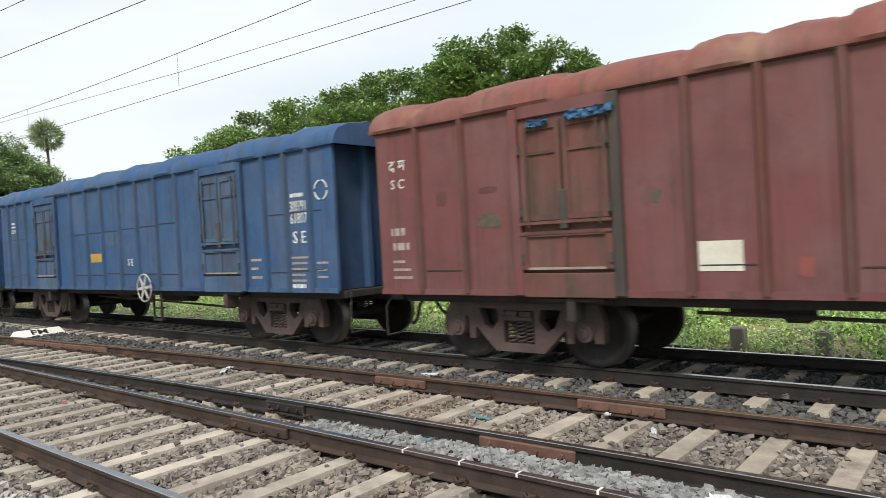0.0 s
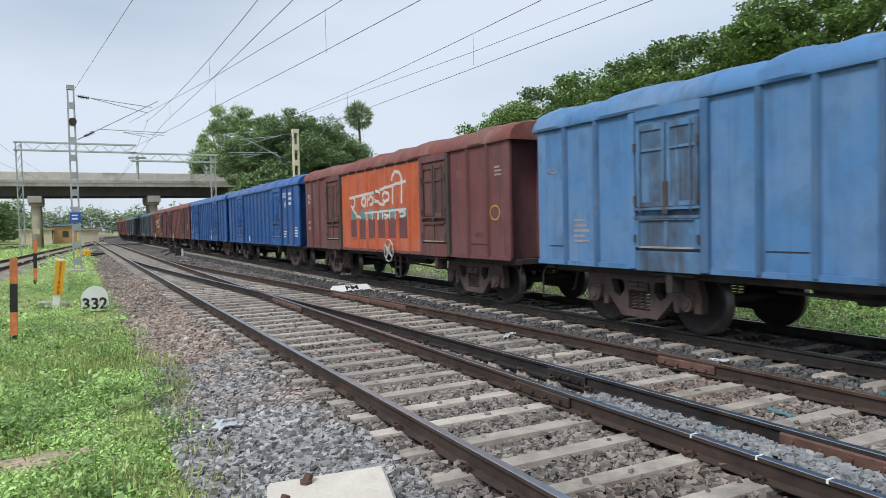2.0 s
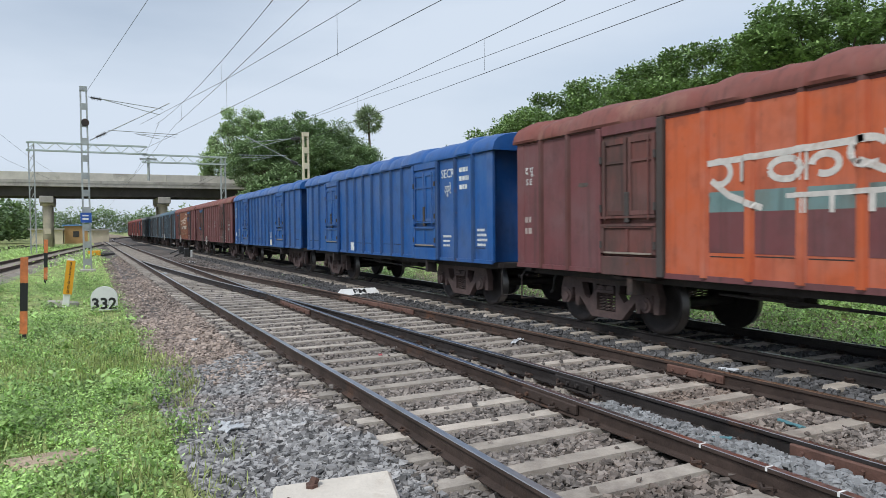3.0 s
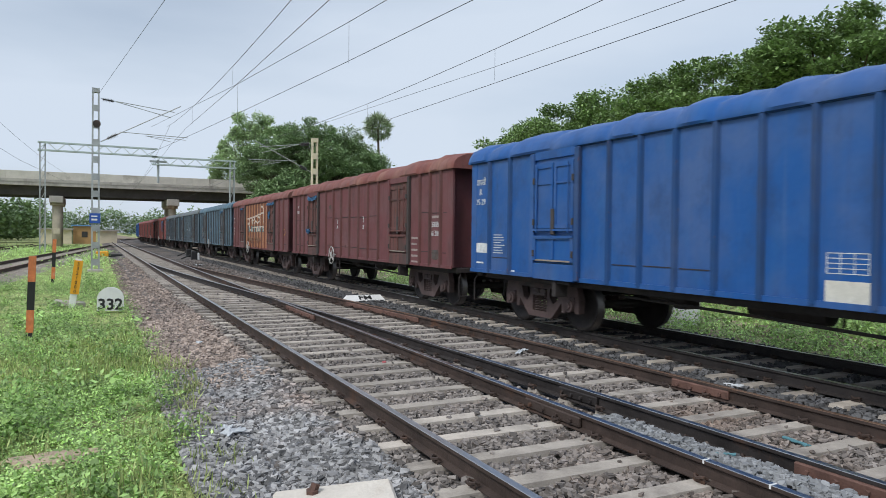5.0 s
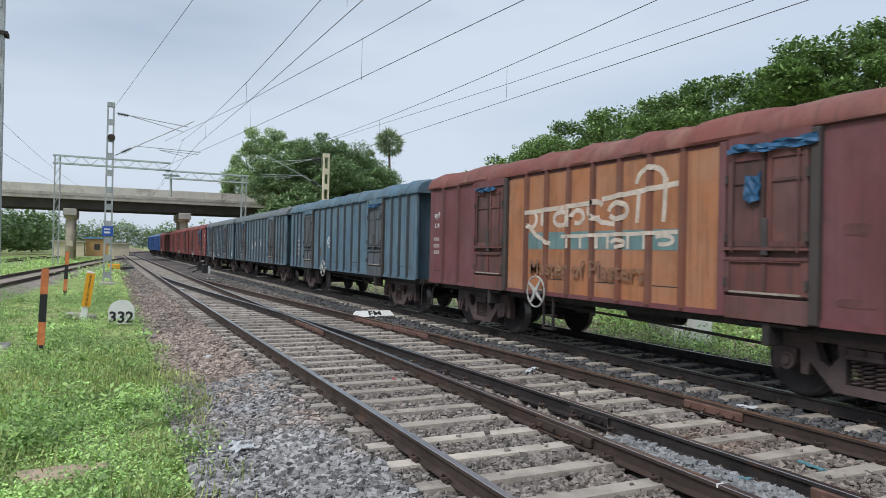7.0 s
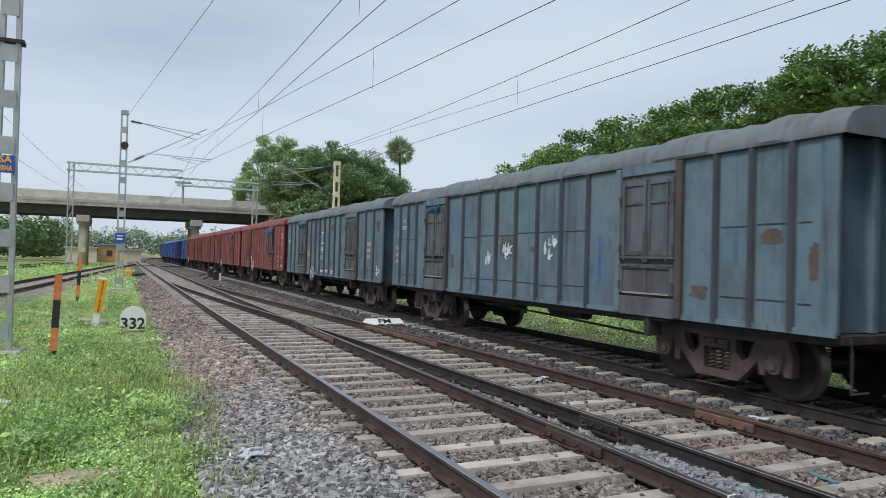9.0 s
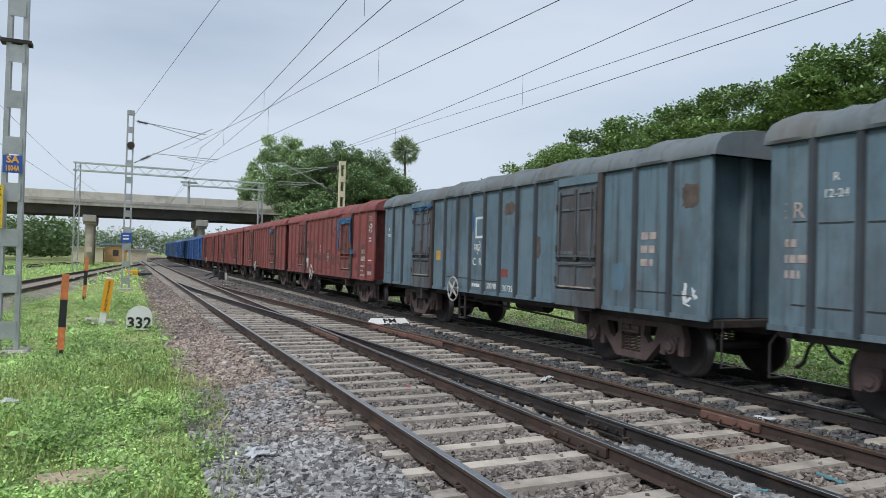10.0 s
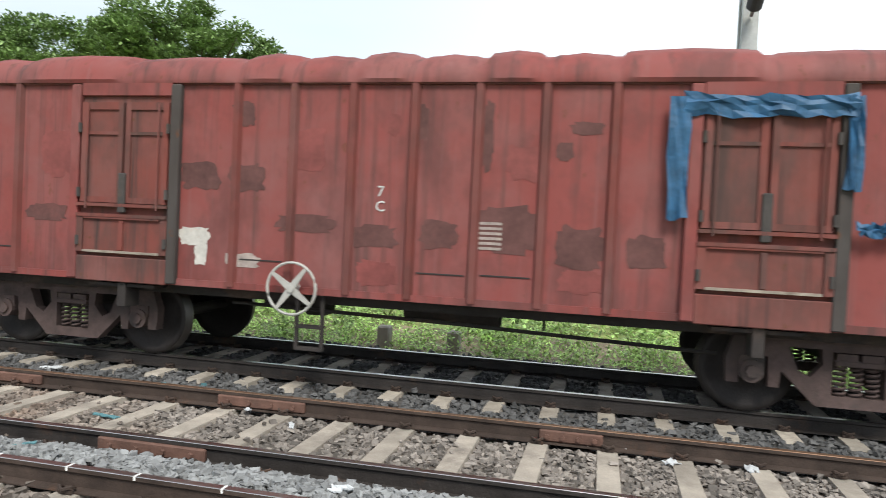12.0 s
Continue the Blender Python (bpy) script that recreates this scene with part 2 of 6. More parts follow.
def turnout(s):
    """How far the branching track stands to the right of the straight one."""
    h = 2.5
    return sum(float(np.interp(s + d, TURN_Y, TURN_X)) for d in (-h, -h / 2, 0, h / 2, h)) / 5


# ---- ground ----
def ground_z(x, y):
    z = -0.42
    if x < 0.9:
        t = min(1.0, max(0.0, (0.9 - x) / 1.6))
        z = -0.30 - 0.12 * t
    if x > 10.6:
        z = -0.32 - 0.25 * min(1.0, (x - 10.6) / 2.0)
    return z


bm = bmesh.new()
xs = [-900, -300, -100, -40, -20, -12, -8, -5, -3, -1.5, -0.7, 0.1, 0.9, 1.2, 10.4, 10.8, 12, 13, 16, 24, 40, 100, 300, 900]
ys = [-300, -60, -20, -8, -2, 2, 6, 10, 15, 20, 30, 45, 60, 90, 130, 180, 260, 400, 700, 1500, 2500]
grid = [[bm.verts.new((x, y, ground_z(x, y) + (0.05 * noise.noise((x * 0.4, y * 0.3, 0)) if -20 < x < 0 else 0))) for x in xs] for y in ys]
for r0, r1 in zip(grid, grid[1:]):
    for k in range(len(xs) - 1):
        f = bm.faces.new((r0[k], r0[k + 1], r1[k + 1], r1[k]))
        f.material_index = 1 if xs[k] < -0.5 or xs[k] > 15 else 0
ground = part("ground", bm, [M_EARTH, M_FIELD])
tagged(ground, "earth and grass beside the railway ballast", "ground", kind="structure")

bm = bmesh.new()
sweep(bm, track_points(0, -40, 420, 6), [(0.3, -0.36), (1.15, -0.245), (6.25, -0.235), (6.4, -0.5), (0.0, -0.5), (-0.1, -0.40)])
ballast_bed = tagged(part("ballast_bed", bm, M_BED), "brown grey crushed stone track bed", "ballast", kind="structure")
bm = bmesh.new()
sweep(bm, track_points(0, -40, 420, 6), [(6.2, -0.233), (10.3, -0.225), (11.0, -0.45), (6.2, -0.5)])
tagged(part("ballast_bed", bm, M_OILBED), "dark oily crushed stone under the goods line", "ballast", kind="structure")

# ---- rails ----
RAIL = [(-0.036, -0.004), (-0.032, 0.0), (0.032, 0.0), (0.036, -0.004), (0.036, -0.034), (0.011, -0.05), (0.009, -0.145), (0.075, -0.162), (0.075, -0.172),
        (-0.075, -0.172), (-0.075, -0.162), (-0.009, -0.145), (-0.011, -0.05), (-0.036, -0.034)]


def rail(x, s0, s1, side_mat, head_mat, label, off=None, step=3.0):
    bm = bmesh.new()
    sweep(bm, track_points(x, s0, s1, step, off), RAIL, lambda k: 1 if k in (0, 1, 2) else 0)
    return tagged(part("rail", bm, [side_mat, head_mat]), label, "rail", "running rails", "structure")


rail(XA, -30, 420, M_RUSTRAIL, M_SHINY, "rusty steel rail with a bright worn head")
rail(XB, -30, 420, M_RUSTRAIL, M_SHINY, "rusty steel rail with a bright worn head")
rail(XA + 0.07, -30, 44, M_DARKRAIL, M_SHINY, "dark steel rail of the branching turnout track", turnout, 1.0)
rail(XB + 0.0, -30, 46, M_RUSTRAIL, M_DULLHEAD, "rusty brown rail of the branching turnout track", turnout, 1.0)
rail(XE, -30, 420, M_DARKRAIL, M_SHINY, "dark oily steel rail under the goods train")
rail(XF, -30, 420, M_DARKRAIL, M_SHINY, "dark oily steel rail under the goods train")



# ---- overbridge ----
BY = 100.0


def overbridge():
    br = tagged(empty("road_bridge", "grey concrete road bridge on round piers over the tracks", "bridge"), kind="")
    bm = bmesh.new()
    box(bm, -90, 42, BY, BY + 9.5, 7.6, 8.05)
    part("deck", bm, M_CONCRETE, br)
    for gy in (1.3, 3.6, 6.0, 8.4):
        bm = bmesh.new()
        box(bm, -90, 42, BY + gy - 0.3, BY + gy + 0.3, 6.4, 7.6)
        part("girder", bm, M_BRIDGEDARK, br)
    for py in (0.0, 9.2):
        bm = bmesh.new()
        box(bm, -90, 42, BY + py - 0.05, BY + py + 0.3, 8.05, 8.4)
        part("kerb", bm, M_CONCRETE, br)
        for k in range(60):
            bm = bmesh.new() if k == 0 and py == 0.0 else None
            if bm:
                box(bm, -1.095, 1.095, -0.1, 0.1, 0, 1.0, 0.012)
                panel = part("parapet_panel", bm, M_PARAPET, br)
                panel.location = (-89, BY + py + 0.13, 8.4)
                shared = panel.data
            else:
                ob = new("parapet_panel", shared)
                ob.parent = br
                ob.location = (-89 + 2.2 * k, BY + py + 0.13, 8.4)
    for px in (-27.0, -5.4, 8.6, 30.0):
        for py in (2.2, 7.3):
            bm = bmesh.new()
            cyl(bm, (px, BY + py, -0.6), (px, BY + py, 5.5), 0.55, 20)
            cyl(bm, (px, BY + py, 5.2), (px, BY + py, 5.55), 0.8, 20)
            part("pier", bm, M_PIER, br, "", True)
        bm = bmesh.new()
        box(bm, px - 0.8, px + 0.8, BY + 0.3, BY + 9.2, 5.5, 6.4, 0.08)
        part("pier_cap", bm, M_CONCRETE, br)
    for z in (1.9,):
        bm = bmesh.new()
        box(bm, -5.75, -5.05, BY + 1.55, BY + 1.63, z - 0.35, z + 0.35)
        part("panel", bm, M_CREAM, br, "faded cream painted panel")
    return br


M_PARAPET = mat("pale_parapet_concrete", (0.58, 0.54, 0.48), 0.9, 0.15, 0.6, 0.2, grain=14, stain=(0.32, 0.29, 0.25), stain_amount=0.5)
M_PIER = mat("limewashed_pier", (0.55, 0.48, 0.37), 0.9, 0.2, 0.6, 0.3, grain=14, stain=(0.30, 0.25, 0.19), stain_amount=0.5)
M_CREAM = mat("cream_wall", (0.66, 0.58, 0.43), 0.85, 0.12, 0.5, 0.1, grain=8)
# dark girder paint, with the shade under the deck added to its colour
M_BRIDGEDARK = mat("dark_shaded_girder", (0.075, 0.066, 0.06), 0.9, 0.25, 0.7, 0.3, grain=10)
overbridge()


# ---- masts and overhead wires ----
def batten_mast(x, y, h, wide=0.34, label="", z0=-0.4, taper=0.8, steel=M_GALV):
    """Two steel channels held together by batten plates."""
    m = empty("mast", label or "grey steel overhead line mast of two channels and battens", "mast", "overhead line masts")
    m.location = (x, y, z0)
    for sx in (-1, 1):
        bm = bmesh.new()
        w0, w1 = wide / 2, wide / 2 * taper
        vs = box(bm, -0.045, 0.045, -0.12, 0.12, 0, h)
        for v in vs:
            v.co.x += sx * (w0 if v.co.z < h / 2 else w1)
        part("channel", bm, steel, m)
    n = int(h / 0.95)
    for k in range(n):
        z = 0.35 + k * 0.95
        w = wide / 2 * (1 + (taper - 1) * z / h)
        bm = bmesh.new()
        box(bm, -w, w, -0.135, -0.12, z, z + 0.36)
        part("batten", bm, steel, m)
    bm = bmesh.new()
    box(bm, -wide * 0.55, wide * 0.55, -0.14, 0.14, h - 0.25, h)
    part("cap", bm, steel, m)
    bm = bmesh.new()
    box(bm, -0.4, 0.4, -0.4, 0.4, -0.3, 0.12, 0.03)
    part("foundation", bm, M_CONCRETE, m)
    return m


def tube(bm, pts, r, seg=6):
    """One bent tube through the points."""
    pts = [Vector(p) for p in pts]
    rings = []
    for i, p in enumerate(pts):
        d = (pts[min(len(pts) - 1, i + 1)] - pts[max(0, i - 1)])
        if d.length < 1e-6:
            d = pts[1] - pts[0]
        d.normalize()
        up = Vector((0, 0, 1)) if abs(d.z) < 0.95 else Vector((0, 1, 0))
        a = d.cross(up).normalized()
        b = a.cross(d)
        rings.append([bm.verts.new(p + r * (math.cos(2 * math.pi * k / seg) * a + math.sin(2 * math.pi * k / seg) * b)) for k in range(seg)])
    for a, b in zip(rings, rings[1:]):
        for k in range(seg):
            bm.faces.new((a[k - 1], a[k], b[k], b[k - 1]))
    bm.faces.new(rings[0])
    bm.faces.new(rings[-1][::-1])
    bmesh.ops.recalc_face_normals(bm, faces=bm.faces)


def insulator(m, p, q):
    p, q = Vector(p), Vector(q)
    bm = bmesh.new()
    cyl(bm, p, q, 0.035, 8)
    core = part("insulator", bm, M_INSUL, m)
    for k in range(7):
        c = p.lerp(q, (k + 0.5) / 7)
        d = (q - p).normalized() * 0.014
        bm = bmesh.new()
        cyl(bm, c - d, c + d, 0.12, 10, 0.07)
        part("shed", bm, M_INSUL, core)


def cantilever(m, reach, top, low, sgn=1):
    """The bracket that carries the wires: stay, raking tube and steady arm."""
    x1 = sgn * reach
    for name, pts, r in (("stay_tube", [(sgn * 0.25, 0, top), (x1, 0, top - 0.42)], 0.022),
                         ("stay_tube", [(sgn * 1.0, 0, top - 0.1), (x1 * 0.95, 0, top - 0.75)], 0.022),
                         ("raking_tube", [(sgn * 0.25, 0, low), (x1 * 1.08, 0, top - 0.05)], 0.03),
                         ("register_tube", [(sgn * 1.2, 0, low + 0.62), (x1 * 1.18, 0, low + 0.55)], 0.022),
                         ("steady_arm", [(x1 * 1.15, 0, low + 0.4), (x1 * 0.62, 0, low + 0.5), (x1 * 0.95, 0, low + 0.25)], 0.016)):
        bm = bmesh.new()
        tube(bm, pts, r)
        part(name, bm, M_GALV, m)
    insulator(m, (sgn * 0.35, 0, top - 0.03), (sgn * 0.9, 0, top - 0.1))
    a, b = Vector((sgn * 0.25, 0, low)), Vector((x1 * 1.08, 0, top - 0.05))
    insulator(m, a.lerp(b, 0.08), a.lerp(b, 0.2))


def letters(name, body, size, m, material, parent=None, depth=0.004, label="", align="CENTER", squeeze=1.0, bold=0.0):
    """Raised lettering in the built-in font, as a mesh in the plane of m's x and y."""
    cu = bpy.data.curves.new(name, "FONT")
    cu.body, cu.size, cu.extrude, cu.align_x, cu.align_y = body, size, depth, align, "CENTER"
    cu.resolution_u = 2
    cu.offset = bold
    tmp = new(name, cu)
    bpy.context.view_layer.update()
    me = bpy.data.meshes.new_from_object(tmp.evaluated_get(bpy.context.evaluated_depsgraph_get()))
    bpy.data.objects.remove(tmp)
    me.materials.clear()
    me.materials.append(material)
    ob = new(name, me)
    if parent is not None:
        ob.parent = parent
    ob.matrix_local = m @ Matrix.Diagonal((squeeze, 1, 1, 1))
    if label:
        ob["label"] = label
    return ob


SIDE = Matrix(((0, 0, -1, 0), (-1, 0, 0, 0), (0, 1, 0, 0), (0, 0, 0, 1)))     # lettering that faces -x
FRONT = Matrix(((1, 0, 0, 0), (0, 0, -1, 0), (0, 1, 0, 0), (0, 0, 0, 1)))     # lettering that faces -y


def at_side(x, y, z):
    return Matrix.Translation((x, y, z)) @ SIDE


def at_front(x, y, z):
    return Matrix.Translation((x, y, z)) @ FRONT


M_SIGNBLUE = mat("sign_blue", (0.03, 0.10, 0.42), 0.5, 0.08, 4, 0.05)
M_SIGNYELLOW = mat("sign_yellow", (0.85, 0.55, 0.03), 0.5, 0.08, 4, 0.05)
M_SIGNORANGE = mat("sign_orange", (0.85, 0.42, 0.08), 0.5, 0.08, 4, 0.05)

mast_near = batten_mast(-3.05, 15.5, 9.6, 0.33)
bm = bmesh.new()
box(bm, -0.17, 0.17, -0.165, -0.15, 3.76, 4.12)
plate = part("number_plate", bm, M_SIGNBLUE, mast_near, "blue plate with orange lettering")
letters("lettering", "SA", 0.2, at_front(0.0, -0.169, 4.03), M_SIGNORANGE, plate, bold=0.006)
letters("lettering", "1004A", 0.16, at_front(0.0, -0.169, 3.85), M_SIGNORANGE, plate, squeeze=0.6, bold=0.005)
bm = bmesh.new()
box(bm, -0.28, -0.14, -0.18, -0.165, 2.62, 3.5)
plate = part("number_plate", bm, M_SIGNYELLOW, mast_near, "tall yellow plate with black lettering")
for k, ch in enumerate("SA1004A"):
    letters("lettering", ch, 0.13, at_front(-0.21, -0.184, 3.43 - 0.122 * k), M_BLACK, plate)
bm = bmesh.new()
box(bm, -0.3, 0.26, -0.17, 0.17, 6.45, 6.52)
part("clamp", bm, M_UNDER, mast_near)
cantilever(mast_near, 2.6, 8.7, 6.5, -1)

mast_far = batten_mast(-0.87, 42.0, 10.2, 0.36)
cantilever(mast_far, 4.1, 9.65, 7.25)
bm = bmesh.new()
cyl(bm, (0.05, -0.3, 8.2), (0.05, -0.12, 8.2), 0.2, 14)
part("balance_pulley", bm, M_UNDER, mast_far)
bm = bmesh.new()
box(bm, -0.3, 0.25, -0.18, -0.165, 2.7, 3.25)
plate = part("number_plate", bm, M_SIGNBLUE, mast_far, "small blue number plate")
bm = bmesh.new()
box(bm, -0.2, 0.1, -0.19, -0.18, 2.85, 2.95)
box(bm, -0.2, 0.1, -0.19, -0.18, 3.05, 3.12)
part("lettering", bm, M_WHITE, plate)

mast_right = batten_mast(11.3, 41.0, 8.3, 0.36, z0=-0.5, label="cream painted overhead line mast of channels and battens", steel=M_CREAM)
cantilever(mast_right, 3.4, 7.95, 6.2, -1)
mast_behind = batten_mast(11.3, -3.55, 8.6, 0.36, z0=-0.5)
cantilever(mast_behind, 2.3, 7.0, 5.9, -1)


def gantry(x0, x1, y, h, step):
    g = empty("portal_gantry", "pale lattice steel portal spanning the tracks", "gantry")
    for px, hh in ((x0, h), (x1, h - step)):
        for sx in (-0.22, 0.22):
            bm = bmesh.new()
            box(bm, px + sx - 0.05, px + sx + 0.05, y - 0.2, y + 0.2, -0.4, hh)
            part("upright", bm, M_GALV, g)
        for k in range(int(hh / 0.9)):
            bm = bmesh.new()
            z = 0.2 + 0.9 * k
            cyl(bm, (px - 0.2, y - 0.2, z), (px + 0.2, y - 0.2, z + 0.85), 0.03, 5)
            part("lacing", bm, M_GALV, g)
    mid = x0 + (x1 - x0) * 0.55
    for a, b, z in ((x0 - 0.4, mid + 0.5, h), (mid, x1 + 0.4, h - step)):
        for dz in (-0.75, 0.0):
            bm = bmesh.new()
            box(bm, a, b, y - 0.25, y + 0.25, z + dz - 0.07, z + dz + 0.07)
            part("boom", bm, M_BOOM, g)
        n = int((b - a) / 0.8)
        for k in range(n):
            bm = bmesh.new()
            xa = a + (b - a) * k / n
            xb = a + (b - a) * (k + 1) / n
            cyl(bm, (xa, y - 0.24, z if k % 2 else z - 0.75), (xb, y - 0.24, z - 0.75 if k % 2 else z), 0.035, 5)
            part("lacing", bm, M_BOOM, g)
    bm = bmesh.new()
    cyl(bm, (4.8, y, h - 3.4), (4.8, y, h - step - 0.3), 0.12, 8)
    box(bm, 4.0, 5.6, y - 0.1, y + 0.1, h - step - 0.55, h - step - 0.35)
    part("drop_arm", bm, M_GALV, g)
    return g


M_BOOM = mat("pale_green_steel", (0.45, 0.52, 0.50), 0.6, 0.15, 1.5, 0.1, grain=30)
gantry(-5.4, 12.1, 75.0, 10.3, 0.8)


def wire(name, label, pts, r=0.011):
    bm = bmesh.new()
    tube(bm, pts, r * 0.72, 5)
    return tagged(part(name, bm, M_WIRE), label, "wire", "overhead wires")


def span(x0, x1, y0, y1, low, high, n=14, r=0.011, droppers=(), contact=None):
    """A sagging carrier wire from mast to mast, with droppers to its contact wire."""
    pts = []
    for i in range(n + 1):
        u = i / n
        pts.append((x0 + (x1 - x0) * u, y0 + (y1 - y0) * u, low + (high - low) * (2 * u - 1) ** 2))
    wire("carrier_wire", "dark sagging overhead carrier wire", pts, r)
    if contact:
        ca, cb = contact
        for u in droppers:
            x, y, z = x0 + (x1 - x0) * u, y0 + (y1 - y0) * u, low + (high - low) * (2 * u - 1) ** 2
            wire("dropper", "thin dropper wire between two overhead wires", [(x, y, z), (x, y, ca + (cb - ca) * u)], 0.006)


# the straight track
wire("contact_wire", "taut copper overhead contact wire", [(2.6, -25, 5.3), (2.77, 8.9, 5.85), (2.77, 19.5, 6.11), (2.77, 31.9, 6.53), (2.9, 42, 6.75)], 0.010)
wire("contact_wire", "taut copper overhead contact wire", [(2.9, 42, 6.7), (2.9, 75, 6.6), (2.8, 150, 6.4)], 0.012)
span(2.77, 2.85, -20, 42, 6.72, 7.97, contact=(5.4, 6.75), droppers=(0.3, 0.49, 0.65, 0.81))
span(3.0, 3.0, 42, 98, 6.9, 8.1, contact=(6.7, 6.5), droppers=(0.2, 0.4, 0.6, 0.8))
# the branch
wire("contact_wire", "taut copper overhead contact wire", [(6.9, -10, 5.95), (5.21, 7.82, 5.95), (4.52, 14.61, 5.95), (3.49, 23.54, 5.95), (2.87, 28.67, 5.95), (1.6, 42, 6.2)], 0.010)
wire("carrier_wire", "dark sagging overhead carrier wire", [(7.2, -10, 7.3), (5.1, 11.05, 7.0), (4.65, 15.03, 7.0), (3.7, 24.54, 7.2), (2.0, 42, 7.9)], 0.011)
for dx, dy, za, zb in ((4.6, 14.8, 7.0, 5.95), (3.62, 24.0, 7.18, 5.95), (5.85, 2.0, 7.12, 5.95)):
    wire("dropper", "thin dropper wire between two overhead wires", [(dx, dy, za), (dx, dy, zb)], 0.006)
# the goods line
wire("contact_wire", "taut copper overhead contact wire", [(8.4, -35, 5.5), (8.5, 5.3, 5.7), (8.5, 14.5, 5.84), (8.5, 22, 5.96), (8.6, 41, 6.2), (8.6, 80, 6.0), (8.5, 150, 5.8)], 0.010)
span(8.5, 8.5, -19, 41, 6.72, 7.53, contact=(5.55, 6.2), droppers=(0.25, 0.4, 0.558, 0.717, 0.87))
span(8.5, 8.5, 41, 98, 6.3, 7.53, contact=(6.2, 5.9), droppers=(0.2, 0.4, 0.6, 0.8))
wire("feeder_wire", "dark overhead feeder wire beside the goods line", [(9.2, -20, 5.7), (9.2, 6.9, 6.32), (9.2, 15.7, 6.6), (9.2, 25.8, 7.05), (9.2, 30.1, 7.23), (9.4, 41, 7.8)], 0.009)
# the line beyond the grass
span(-5.8, -3.4, 15.5, 75, 6.9, 7.4, r=0.010)
wire("contact_wire", "taut copper overhead contact wire", [(-5.8, 15.5, 5.6), (-4.6, 43, 5.7), (-3.4, 75, 6.6)], 0.010)
wire("earth_wire", "steel earth wire from mast to mast", [(3.3, 0, 9.0), (1.4, 20, 9.28), (-0.7, 42, 9.55)], 0.012)


# ---- beside the track ----
def km_stone():
    ob = empty("kilometre_stone", "white rounded kilometre stone with black numerals in the grass", "kilometre stone")
    bm = bmesh.new()
    pts = [(-0.33, 0.0), (0.33, 0.0)] + [(0.33 * math.cos(a), 0.34 + 0.31 * math.sin(a)) for a in [math.pi * i / 12 for i in range(13)]]
    front = [bm.verts.new((x, -0.06, z)) for x, z in pts]
    back = [bm.verts.new((x, 0.06, z)) for x, z in pts]
    bm.faces.new(front)
    bm.faces.new(back[::-1])
    for k in range(len(pts)):
        bm.faces.new((front[k - 1], back[k - 1], back[k], front[k]))
    part("slab", bm, M_WHITE, ob)
    letters("lettering", "332", 0.42, at_front(0, -0.064, 0.17), M_BLACK, ob, bold=0.011)
    ob.location = (-0.48, 19.7, -0.34)
    ob.rotation_euler = (0, 0, radians(-6))
    return ob


km_stone()


def marker_post():
    ob = empty("marker_post", "leaning white post with a yellow number plate", "post")
    bm = bmesh.new()
    box(bm, -0.09, 0.09, -0.05, 0.05, 0, 1.45, 0.015)
    part("post", bm, M_WHITE, ob)
    bm = bmesh.new()
    box(bm, -0.10, 0.13, -0.075, -0.055, 0.42, 1.4)
    plate = part("plate", bm, M_YELLOW, ob, "yellow plate with black numerals")
    for k, ch in enumerate("332/000"):
        letters("lettering", ch, 0.14, at_front(0.015, -0.079, 1.30 - 0.135 * k), M_BLACK, plate)
    bm = bmesh.new()
    box(bm, -0.5, 0.35, 0.15, 0.3, -0.02, 0.2, 0.05)
    part("rubble", bm, M_CONCRETE, ob)
    ob.location = (-1.47, 21.6, -0.42)
    ob.rotation_euler = (0, radians(7), 0)


marker_post()


def striped_post(x, y, h, r, tilt):
    ob = empty("striped_post", "weathered square post banded orange and black", "post", "striped posts")
    for k, (u0, u1) in enumerate(((0, 0.10), (0.10, 0.37), (0.37, 0.70), (0.70, 1.0))):
        bm = bmesh.new()
        box(bm, -r, r, -r, r, h * u0, h * u1)
        part("band", bm, (M_BLACK, M_ORANGE)[k % 2], ob)
    ob.location = (x, y, -0.42)
    ob.rotation_euler = (0, radians(tilt), 0)


striped_post(-2.05, 15.0, 1.72, 0.065, 2)
striped_post(-2.5, 33.0, 1.9, 0.07, 2)


def fouling_mark():
    ob = empty("fouling_mark", "white concrete fouling mark board lying between the tracks", "marker")
    bm = bmesh.new()
    pr = [(-0.72, -0.13, 0.0), (0.60, -0.13, 0.0), (0.52, 0.13, 0.17), (-0.60, 0.13, 0.17), (-0.72, 0.2, 0.0), (0.60, 0.2, 0.0)]
    v = [bm.verts.new(p) for p in pr]
    for f in ((0, 1, 2, 3), (3, 2, 5, 4), (0, 3, 4), (1, 5, 2), (0, 4, 5, 1)):
        bm.faces.new([v[i] for i in f])
    part("slab", bm, M_WHITE, ob)
    m = Matrix.Translation((-0.03, -0.008, 0.094)) @ Matrix.Rotation(radians(33), 4, "X")
    letters("lettering", "FM", 0.27, m, M_BLACK, ob, squeeze=1.3, bold=0.005)
    ob.location = (6.62, 18.9, -0.21)


fouling_mark()


